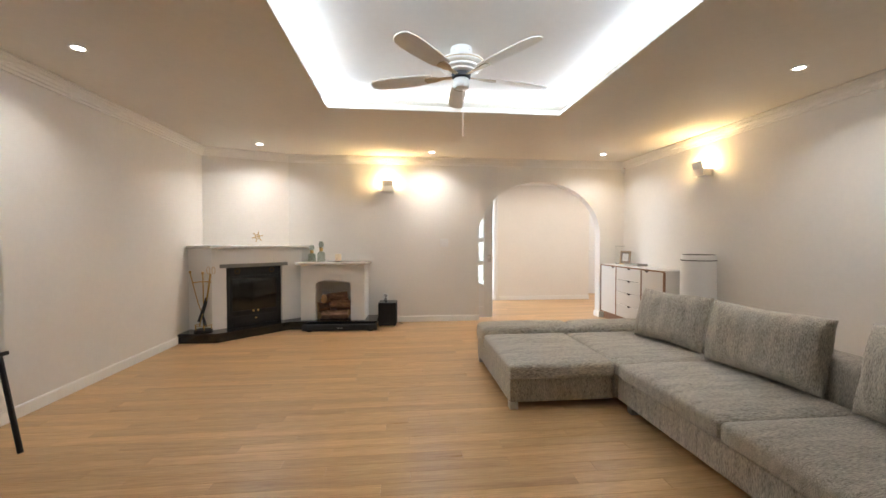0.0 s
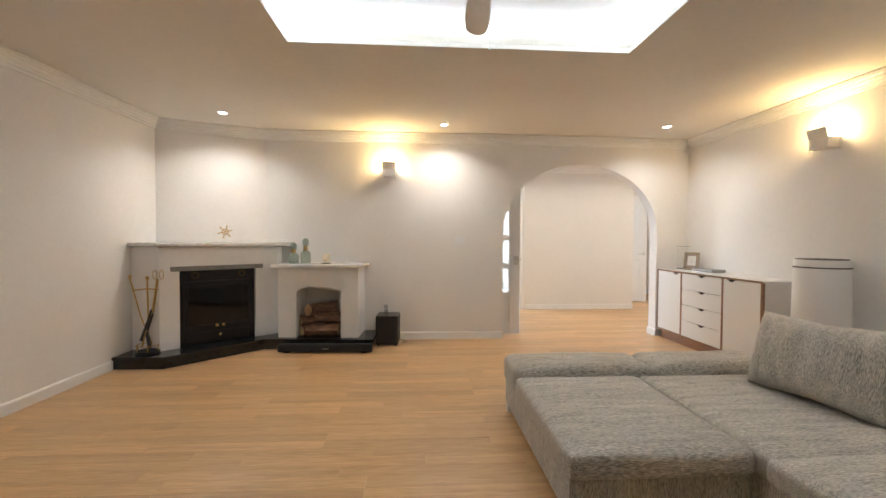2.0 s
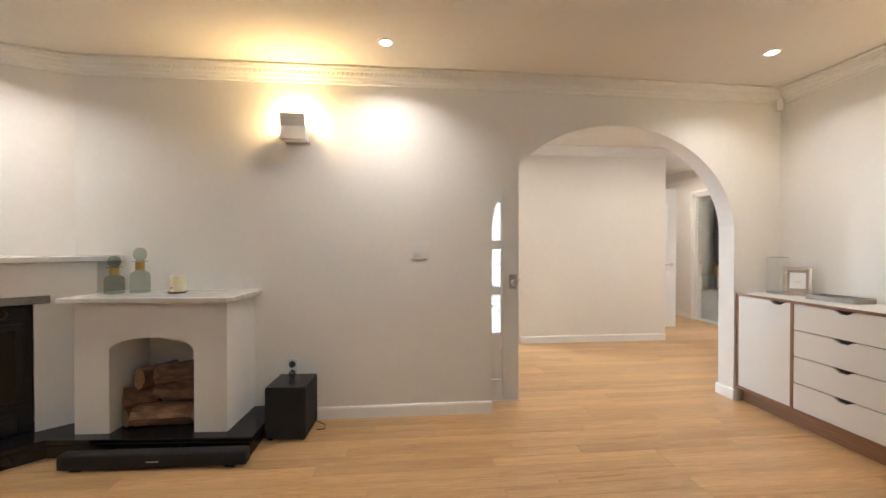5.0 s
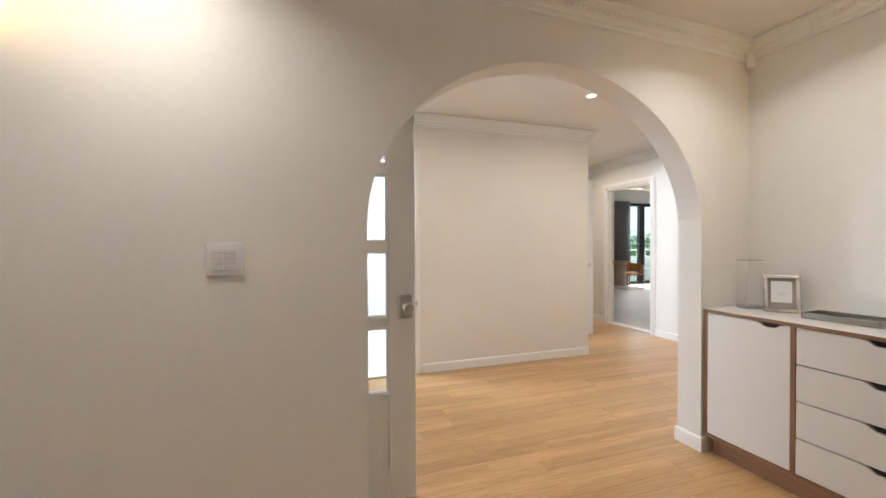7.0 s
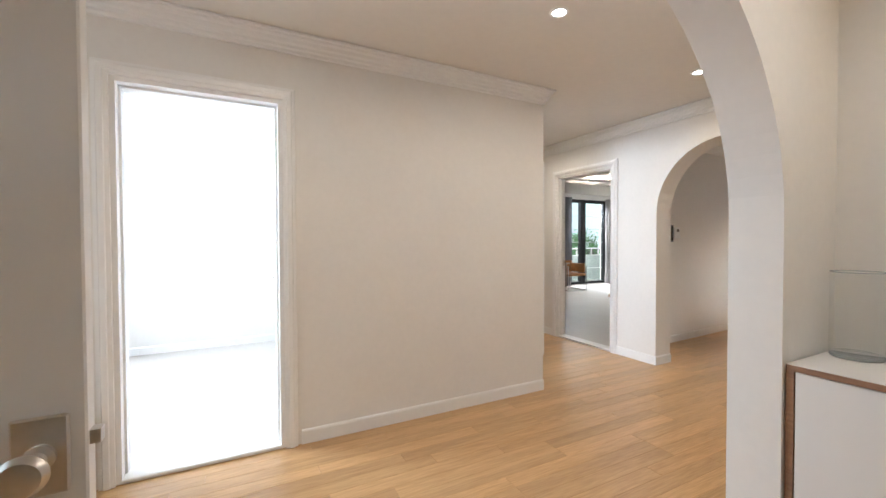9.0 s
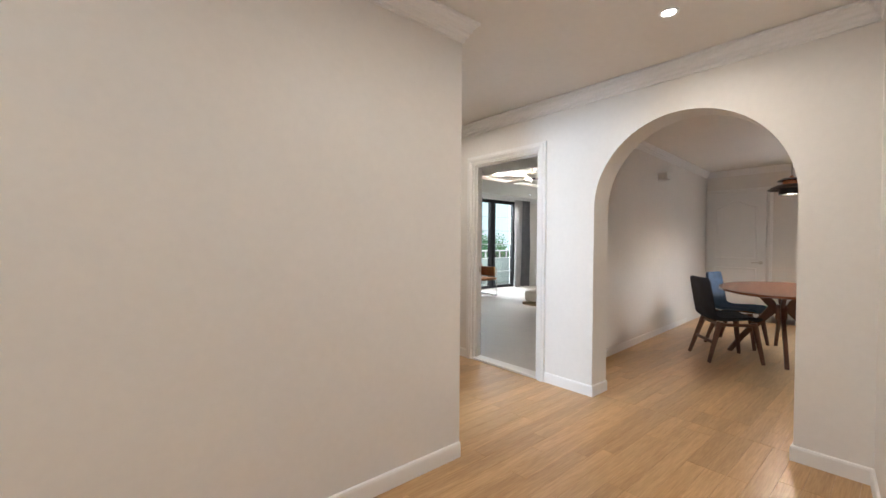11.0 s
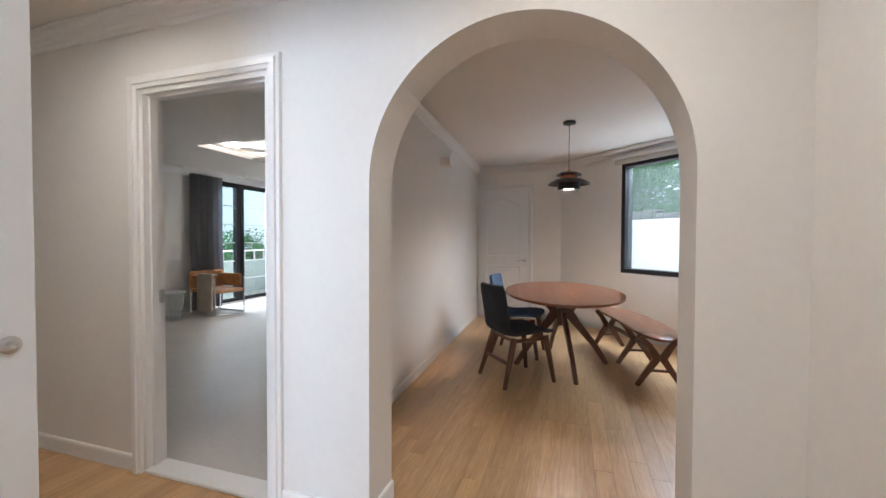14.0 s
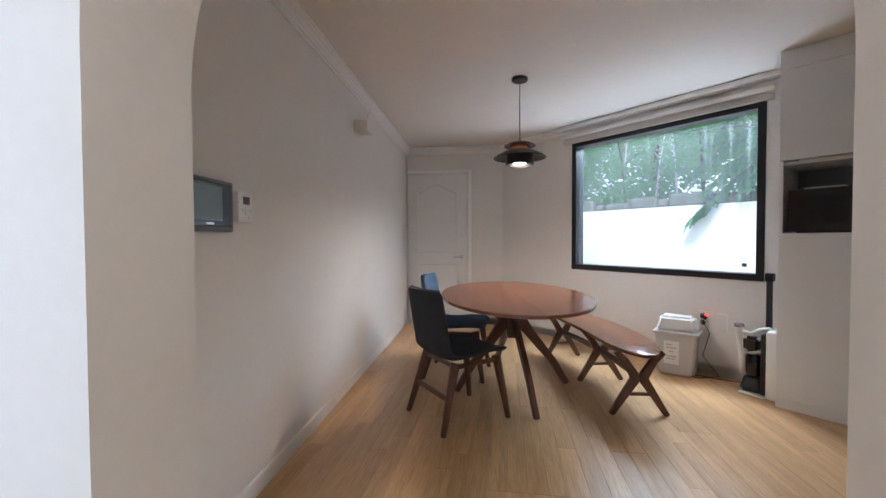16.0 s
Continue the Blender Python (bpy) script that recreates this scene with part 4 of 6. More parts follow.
# sound system
GRILLE = mat("black_speaker_cloth", (0.013, 0.013, 0.014), 0.8, grain=0.2, scale=250, bump=0.3, bump_scale=600)
GLOSSB = mat("gloss_black", (0.010, 0.010, 0.011), 0.16)
t = thing("soundbar", pose(-1.07, 5.07, 0, 0, 0, -2), "long black soundbar on the floor before the hearth", "soundbar")
part("body", box(-0.49, -0.035, 0.012, 0.49, 0.035, 0.092, 0.012, segments=3), GRILLE, t, smooth=True)
part("name_mark", box(-0.03, -0.0358, 0.044, 0.035, -0.0352, 0.05), STEEL, t)
for x in (-0.4, 0.4):
    part("foot", box(x - 0.03, -0.025, 0.0, x + 0.03, 0.025, 0.013, 0.003), RUBBER, t)
t = thing("subwoofer", pose(-0.446, 5.45, 0, 0, 0, -3), "black cube subwoofer with a glossy top beside the hearth", "speaker")
part("cabinet", box(-0.125, -0.15, 0.014, 0.125, 0.13, 0.325, 0.008, segments=2), GRILLE, t)
part("top_panel", box(-0.122, -0.147, 0.325, 0.122, 0.127, 0.331, 0.002), GLOSSB, t)
for x in (-0.1, 0.1):
    for y in (-0.12, 0.10):
        part("foot", lathe([(0, 0), (0.014, 0), (0.016, 0.014), (0, 0.014)], 12, m=pose(x, y, 0)), RUBBER, t)
t = thing("power_cable", pose(0, 0, 0), "thin black power cable on the floor", "cable")
part("cord", tube([(-0.487, 5.585, 0.36), (-0.487, 5.55, 0.34), (-0.47, 5.565, 0.36), (-0.46, 5.585, 0.2), (-0.42, 5.588, 0.05), (-0.33, 5.57, 0.01), (-0.25, 5.5, 0.006), (-0.24, 5.44, 0.006), (-0.29, 5.43, 0.006)], 0.003, 6), RUBBER, t, smooth=True)

# sofa
FABRIC = mat("grey_beige_weave", (0.44, 0.405, 0.345), 0.9, wide=0.3, grain=0.9, scale=230, bump=0.5, bump_scale=260, stretch=(0.2, 1.6, 1.0), Sheen_Weight=0.2)
FABRIC2 = mat("grey_beige_weave_upright", (0.44, 0.405, 0.345), 0.9, wide=0.3, grain=0.85, scale=230, bump=0.5, bump_scale=260, stretch=(1.5, 1.5, 0.22), Sheen_Weight=0.2)


def pad(x0, y0, z0, x1, y1, z1, r, puff=0.012, cells=18, seed=1):
    """An upholstered block: rounded edges and a slightly swollen, uneven top."""
    b = bmesh.new()
    bmesh.ops.create_cube(b, size=1)
    bmesh.ops.subdivide_edges(b, edges=b.edges[:], cuts=cells, use_grid_fill=True)
    sx, sy, sz = x1 - x0, y1 - y0, z1 - z0
    mid = Vector(((x0 + x1) / 2, (y0 + y1) / 2, (z0 + z1) / 2))
    for v in b.verts:
        p = Vector((v.co.x * sx, v.co.y * sy, v.co.z * sz))
        core = Vector([max(-h / 2 + r, min(h / 2 - r, c)) for c, h in zip(p, (sx, sy, sz))])
        d = p - core
        if d.length > 1e-6:
            p = core + d.normalized() * min(r, max(abs(c) for c in d))
        swell = (1 - (2 * v.co.x) ** 4) * (1 - (2 * v.co.y) ** 4)
        if v.co.z > 0:
            p.z += puff * swell
        p += Vector((0, 0, 1)) * noise.noise((p + mid) * 5 + Vector((seed, 0, 0))) * 0.006 * (v.co.z > 0.2)
        v.co = p + mid
    return b


def pillow(w, h, thick, seed=0):
    """A loose back cushion, standing in x and z, swollen in y."""
    b = bmesh.new()
    n = 40
    rnd = Vector((seed * 3.1, seed * 1.7, 0))
    sheets = []
    for side in (-1, 1):
        grid = []
        for i in range(n + 1):
            row = []
            for j in range(n + 1):
                u, v = 2 * i / n - 1, 2 * j / n - 1
                edge = max(0.0, (1 - abs(u) ** 3.4)) ** 0.55 * max(0.0, (1 - abs(v) ** 3.0)) ** 0.55
                pinch = 1 - 0.05 * (1 - abs(u)) * abs(v) ** 6
                x, z = w / 2 * u * (1 - 0.03 * (1 - abs(v) ** 2)), h / 2 * v * pinch
                crease = noise.noise(Vector((x * 16 + 3 * z, z * 5, side)) + rnd) * abs(u) ** 2 + noise.noise(Vector((x * 5, z * 18, side)) + rnd) * abs(v) ** 3
                y = side * (0.012 + thick / 2 * edge + 0.016 * crease * min(1.0, 3 * edge)) + 0.012 * noise.noise(Vector((x * 6, z * 6, side)) + rnd) * edge
                row.append(b.verts.new((x, y, z + h / 2 + 0.012 * noise.noise(Vector((x * 3, 0, z * 3)) + rnd))))
            grid.append(row)
        for i in range(n):
            for j in range(n):
                b.faces.new((grid[i][j], grid[i + 1][j], grid[i + 1][j + 1], grid[i][j + 1]))
        sheets.append(grid)
    a, c = sheets
    for i in range(n):
        for (p, q) in (((i, 0), (i + 1, 0)), ((i, n), (i + 1, n)), ((0, i), (0, i + 1)), ((n, i), (n, i + 1))):
            b.faces.new((a[p[0]][p[1]], a[q[0]][q[1]], c[q[0]][q[1]], c[p[0]][p[1]]))
    return b


sofa = thing("sofa", pose(0, 0, 0), "large grey-beige woven corner sofa with a chaise", "sofa")
part("chaise_base", pad(0.515, 2.395, 0.045, 1.30, 3.62, 0.225, 0.02, 0), FABRIC2, sofa, smooth=True)
part("corner_base", pad(1.302, 2.395, 0.045, 2.36, 3.62, 0.225, 0.02, 0), FABRIC2, sofa, smooth=True)
part("seat_base", pad(1.315, -0.9, 0.045, 2.36, 2.39, 0.225, 0.02, 0), FABRIC2, sofa, smooth=True)
part("chaise_cushion", pad(0.505, 2.365, 0.215, 1.296, 3.30, 0.335, 0.035, 0.012, seed=2), FABRIC, sofa, smooth=True)
part("corner_cushion", pad(1.30, 2.30, 0.215, 2.10, 3.30, 0.335, 0.035, 0.012, seed=3), FABRIC, sofa, smooth=True)
part("seat_cushion", pad(1.285, 1.42, 0.215, 2.10, 2.335, 0.335, 0.035, 0.014, seed=4), FABRIC, sofa, smooth=True)
part("seat_cushion", pad(1.285, 0.25, 0.215, 2.10, 1.415, 0.335, 0.035, 0.014, seed=5), FABRIC, sofa, smooth=True)
part("seat_cushion", pad(1.285, -0.9, 0.215, 2.10, 0.245, 0.335, 0.035, 0.014, seed=6), FABRIC, sofa, smooth=True)
part("bolster", pad(0.505, 3.305, 0.20, 1.42, 3.645, 0.385, 0.05, 0.012, seed=7), FABRIC, sofa, smooth=True)
part("bolster", pad(1.425, 3.305, 0.20, 2.36, 3.645, 0.385, 0.05, 0.012, seed=8), FABRIC, sofa, smooth=True)
part("backrest", pad(2.11, 1.35, 0.215, 2.36, 3.30, 0.55, 0.05, 0.01, seed=9), FABRIC2, sofa, smooth=True)
part("backrest", pad(2.11, -0.9, 0.215, 2.36, 1.345, 0.62, 0.05, 0.01, seed=10), FABRIC2, sofa, smooth=True)
for x, y in ((0.55, 2.43), (0.55, 3.56), (2.28, 3.56), (1.36, 2.25), (1.36, -0.8), (2.28, -0.8)):
    part("leg", box(x - 0.03, y - 0.03, 0.0, x + 0.03, y + 0.03, 0.05, 0.003), STEEL, sofa, "brushed steel block leg")


def sofa_cushion(m, w, h, k):
    t = thing("sofa_cushion", m, "plump grey-beige woven back cushion on the sofa", "cushion", "back cushions")
    part("cover", pillow(w, h, 0.24, k), FABRIC2, t, smooth=True)
    return t


sofa_cushion(pose(1.97, 2.80, 0.345, -16, 0, -80), 0.68, 0.43, 1)
sofa_cushion(pose(2.0, 1.95, 0.345, -12, 0, -84), 0.76, 0.43, 2)
sofa_cushion(pose(2.0, 0.97, 0.345, -14, 0, -90), 0.84, 0.46, 3)

# sideboard
WHITEL = mat("white_laminate", (0.78, 0.77, 0.75), 0.35, grain=0.012, scale=8)
PLYEDGE = wood("reddish_plywood_edge", (0.20, 0.10, 0.055), (0.34, 0.185, 0.10), 0.5, 1, 1.0, 0.0)
GAPSHADE = mat("cabinet_gap_shade", (0.02, 0.018, 0.016), 0.8)
sb = thing("sideboard", pose(0, 0, 0), "white sideboard with plywood edges and four drawers", "sideboard")
SX, SY0, SY1, SZ0, SZ1 = 2.866, 4.13, 5.652, 0.10, 0.842
# solid block, near-black so its colour paints the shade in notches and gaps
part("carcass", box(SX + 0.02, SY0 + 0.002, SZ0, XR - 0.006, SY1 - 0.002, SZ1 - 0.02), GAPSHADE, sb)
part("top", box(SX - 0.0005, SY0 - 0.018, SZ1 - 0.0185, XR - 0.005, SY1, SZ1, 0.001), WHITEL, sb)
part("side_panel", box(SX + 0.0205, SY0 - 0.016, SZ0, XR - 0.005, SY0 + 0.0, SZ1 - 0.0195), WHITEL, sb)
b = box(SX - 0.002, SY0 - 0.018, SZ1 - 0.02, SX + 0.02, SY1, SZ1 - 0.002)
box(SX - 0.002, SY0 - 0.018, SZ0, SX + 0.02, SY1, SZ0 + 0.02, bm=b)
cuts = [SY0 - 0.018, 4.567, 5.188, SY1 - 0.02]
for y in cuts:
    box(SX - 0.002, y, SZ0 + 0.02, SX + 0.02, y + 0.02, SZ1 - 0.02, bm=b)
part("edge_frame", b, PLYEDGE, sb, "plywood edge frame")
part("plinth", box(SX + 0.04, SY0 + 0.03, 0.0, XR - 0.02, SY1 - 0.03, SZ0 - 0.001), PLYEDGE, sb)


def front_panel(name, y0, y1, z0, z1, notch):
    """A flush front with a scooped finger notch in its upper edge at notch (y)."""
    b = bmesh.new()
    pts = [(y0, z0), (y1, z0), (y1, z1), (notch + 0.065, z1), (notch + 0.05, z1 - 0.004), (notch + 0.022, z1 - 0.022), (notch - 0.022, z1 - 0.022), (notch - 0.05, z1 - 0.004), (notch - 0.065, z1), (y0, z1)]
    lo = [b.verts.new((SX + 0.001, y, z)) for y, z in pts]
    hi = [b.verts.new((SX + 0.018, y, z)) for y, z in pts]
    b.faces.new(lo)
    b.faces.new(hi[::-1])
    for k in range(len(pts)):
        q = (k + 1) % len(pts)
        b.faces.new((lo[k], lo[q], hi[q], hi[k]))
    return part(name, b, WHITEL, sb)


g = 0.003
zt = SZ1 - 0.02 - g
front_panel("door", cuts[0] + 0.02 + g, cuts[1] - g, SZ0 + 0.02 + g, zt, 4.475)
front_panel("door", cuts[2] + 0.02 + g, cuts[3] - g, SZ0 + 0.02 + g, zt, 5.305)
dh = (SZ1 - SZ0 - 0.04) / 4
for k in range(4):
    front_panel("drawer", cuts[1] + 0.02 + g, cuts[2] - g, SZ0 + 0.02 + dh * k + g, SZ0 + 0.02 + dh * (k + 1) - g, 4.882)

t = thing("glass_vase", pose(3.14, 5.575, SZ1), "clear glass cylinder vase", "vase")
part("wall", lathe([(0.067, 0.004), (0.067, 0.275)], 40), VESSEL, t, smooth=True)
# whitish colour on rim and base paints the glint of clear glass edges
part("rim", lathe([(0.0675, 0.275), (0.0685, 0.277), (0.0675, 0.279), (0.0665, 0.277), (0.0675, 0.275)], 40), mat("glass_edge_glint", (0.85, 0.9, 0.88), 0.1, Transmission_Weight=0.6), t, smooth=True)
part("base", lathe([(0, 0.0), (0.064, 0.0), (0.067, 0.004), (0.066, 0.012), (0.06, 0.014), (0, 0.012)], 40), mat("glass_edge_glint", (0.85, 0.9, 0.88)), t, smooth=True)
t = thing("photo_frame", pose(3.12, 5.40, SZ1, -10, 0, -54) @ Matrix.Diagonal((1.06, 1.2, 1.2, 1)), "silver photo frame with a blank white card", "photo frame")
b = bmesh.new()
for a in ((-0.075, 0, 0.075, 0.02), (-0.075, 0.155, 0.075, 0.175), (-0.075, 0.02, -0.055, 0.155), (0.055, 0.02, 0.075, 0.155)):
    box(a[0], -0.012, a[1], a[2], 0.006, a[3], 0.002, bm=b)
part("frame", b, mat("warm_silver", (0.55, 0.47, 0.38), 0.25, 1.0, grain=0.08), t, "polished champagne metal frame")
part("mat_board", box(-0.055, -0.002, 0.02, 0.055, 0.002, 0.155), mat("taupe_card", (0.33, 0.29, 0.25), 0.6), t)
card = part("card", box(-0.042, -0.004, 0.045, 0.042, -0.0022, 0.142), PLASTIC, t)
for k in range(2):
    part("print_line", box(-0.018 + 0.004 * k, -0.0046, 0.088 - 0.008 * k, 0.02 - 0.006 * k, -0.0041, 0.090 - 0.008 * k), mat("grey_print", (0.5, 0.5, 0.5), 0.7), card)
part("strut", box(-0.02, 0.004, 0.0, 0.02, 0.008, 0.13), CASTIRON, t, at=pose(0, 0, 0.0, -14))
t = thing("tray", pose(3.125, 5.12, SZ1, 0, 0, 4), "low dark metal tray with black rims", "tray")
part("base", box(-0.075, -0.14, 0, 0.075, 0.14, 0.008, 0.002), mat("pewter", (0.30, 0.28, 0.25), 0.35, 0.8, grain=0.1), t)
b = bmesh.new()
for a in ((-0.082, -0.147, 0.082, -0.139), (-0.082, 0.139, 0.082, 0.147), (-0.082, -0.139, -0.074, 0.139), (0.074, -0.139, 0.082, 0.139)):
    box(a[0], a[1], 0.001, a[2], a[3], 0.032, 0.002, bm=b)
part("rim", b, mat("pewter", (0.3, 0.28, 0.25)), t)
for k in range(5):
    part("inlay_bar", tube([(-0.05 + 0.02 * k, -0.1 + 0.03 * k, 0.013), (-0.02 + 0.012 * k, 0.06 + 0.01 * k, 0.018)], 0.004, 6), CASTIRON, t)

# air purifier
t = thing("air_purifier", pose(3.025, 3.76, 0) @ Matrix.Diagonal((1.4, 1.4, 1.02, 1)), "white tower air purifier with a dark top band", "air purifier")
part("body", lathe([(0, 0.01), (0.125, 0.01), (0.13, 0.03), (0.122, 0.95), (0.12, 0.965), (0, 0.965)], 48), PLASTIC, t, smooth=True)
part("seam_ring", lathe([(0.118, 0.966), (0.1235, 0.966), (0.1235, 0.975), (0.118, 0.975)], 48), RUBBER, t)
part("cap", lathe([(0, 0.976), (0.121, 0.976), (0.121, 1.02), (0.117, 1.028), (0, 1.028)], 48), PLASTIC, t, smooth=True)
part("lid", lathe([(0, 1.029), (0.112, 1.029), (0.112, 1.034), (0, 1.034)], 48), RUBBER, t)
part("foot", lathe([(0, 0), (0.11, 0), (0.11, 0.01), (0, 0.01)], 32), RUBBER, t)

# white board easel by the west wall
t = thing("easel_stand", pose(0, 0, 0), "white panel standing on thin black easel legs", "easel")
part("leg", tube([(-2.405, 2.11, 0.0), (-2.60, 2.20, 0.62)], 0.014, 10), BLACKM, t, smooth=True)
part("leg", tube([(-2.72, 2.25, 0.0), (-2.62, 2.22, 0.62)], 0.014, 10), BLACKM, t, smooth=True)
part("leg", tube([(-2.45, 1.55, 0.0), (-2.60, 1.65, 0.62)], 0.014, 10), BLACKM, t, smooth=True)
part("ledge", box(-2.62, 1.4, 0.60, -2.33, 1.975, 0.62, 0.003), BLACKM, t)
part("panel", box(-2.36, 1.4, 0.621, -2.34, 1.965, 1.215, 0.004), PLASTIC, t, "white panel")

# ---- dining room ----
WALNUT = wood("dark_walnut", (0.085, 0.036, 0.021), (0.16, 0.07, 0.04), 0.38, 2, 1.5, 0.0)
WALTOP = wood("reddish_walnut_top", (0.13, 0.045, 0.020), (0.22, 0.085, 0.040), 0.22, 0, 0.8, 0.0)
TX, TY, TURN_T = 7.68, 6.835, 8.0


def oval(a, c, n=64):
    return [(a * math.cos(2 * math.pi * k / n), c * math.sin(2 * math.pi * k / n)) for k in range(n)]


def blade_leg(points, widths, thick, across):
    """A flat curved leg: points (r, z) in its own plane, widths along it; it stands in the x z plane."""
    b = bmesh.new()
    rings = []
    for i, (x, z) in enumerate(points):
        a, c = points[max(0, i - 1)], points[min(len(points) - 1, i + 1)]
        d = Vector((c[0] - a[0], c[1] - a[1])).normalized()
        nn = Vector((-d.y, d.x)) * widths[i] / 2
        rings.append([b.verts.new((x + s * nn.x, q * thick / 2, z + s * nn.y)) for s, q in ((-1, -1), (1, -1), (1, 1), (-1, 1))])
    for r0, r1 in zip(rings, rings[1:]):
        for k in range(4):
            b.faces.new((r0[k], r0[(k + 1) % 4], r1[(k + 1) % 4], r1[k]))
    b.faces.new(rings[0][::-1])
    b.faces.new(rings[-1])
    bmesh.ops.bevel(b, geom=b.edges[:], offset=0.003, segments=1, affect="EDGES")
    return b


table = thing("dining_table", pose(TX, TY, 0, 0, 0, TURN_T), "oval dark walnut dining table on crossed legs", "table")
part("tabletop", slab(oval(0.92, 0.56), 0.722, 0.742, 0.006), WALTOP, table, "reddish polished oval top", smooth=True)
part("under_rim", slab(oval(0.88, 0.52), 0.712, 0.7215), WALNUT, table)
part("hub", box(-0.05, -0.05, 0.40, 0.05, 0.05, 0.56, 0.01), WALNUT, table)
for ang in (186, 281, 6, 101):
    a = math.radians(ang)
    r = 0.58 if ang in (186, 6) else 0.46
    leg = part("leg", blade_leg([(r, 0.0), (r * 0.72, 0.2), (r * 0.32, 0.42), (0.07, 0.52), (0.10, 0.58), (r * 0.4, 0.66), (r * 0.62, 0.711)], [0.045, 0.055, 0.075, 0.10, 0.085, 0.06, 0.05], 0.035, 0), WALNUT, table, at=pose(0, 0, 0, 0, 0, ang), smooth=False)

bench = thing("dining_bench", pose(0, 0, 0), "curved dark walnut bench with crossed legs", "bench")


def bench_mid(u):
    """Middle of the bench, u from -1 (near) to 1."""
    x = 7.93 + 0.72 * u
    return Vector((x, 6.115 + 0.17 * u + 0.07 * u * u))


sides = [[], []]
for k in range(33):
    u = -1.12 + 2.24 * k / 32
    c, d = bench_mid(u), (bench_mid(u + 0.01) - bench_mid(u - 0.01)).normalized()
    wdt = 0.19 * max(0.06, 1 - (abs(u) / 1.15) ** 3.2) ** 0.6
    sides[0].append(tuple(c + Vector((d.y, -d.x)) * wdt))
    sides[1].append(tuple(c - Vector((d.y, -d.x)) * wdt))
part("seat", slab(sides[0] + sides[1][::-1], 0.425, 0.447, 0.006), WALTOP, bench, smooth=True)
for u in (-0.90, 0.0, 0.90):
    c, d = bench_mid(u), (bench_mid(u + 0.01) - bench_mid(u - 0.01)).normalized()
    m = Matrix.Translation((c.x, c.y, 0)) @ Matrix.Rotation(math.atan2(d.y, d.x) + math.pi / 2, 4, "Z")
    for s in (-1, 1):
        part("leg", blade_leg([(0.18 * s, 0), (0.11 * s, 0.11), (0.03 * s, 0.235), (0.035 * s, 0.27), (0.09 * s, 0.36), (0.15 * s, 0.424)], [0.035, 0.045, 0.06, 0.06, 0.045, 0.038], 0.032, 0), WALNUT, bench, at=m)
    part("foot_rail", box(-0.08, -0.012, 0.13, 0.08, 0.012, 0.15, 0.003), WALNUT, bench, at=m)
spine = [(*bench_mid(u), 0.0) for u in [-0.90 + 0.1 * k for k in range(19)]]
part("stretcher", tube([(x, y, 0.25) for x, y, z in spine], 0.024, 8), WALNUT, bench, smooth=True)

NAVY = mat("charcoal_wool", (0.030, 0.033, 0.042), 0.95, grain=0.25, scale=160, bump=0.4, bump_scale=400)
BLUE = mat("dusty_blue_wool", (0.075, 0.125, 0.21), 0.95, grain=0.25, scale=160, bump=0.4, bump_scale=400)


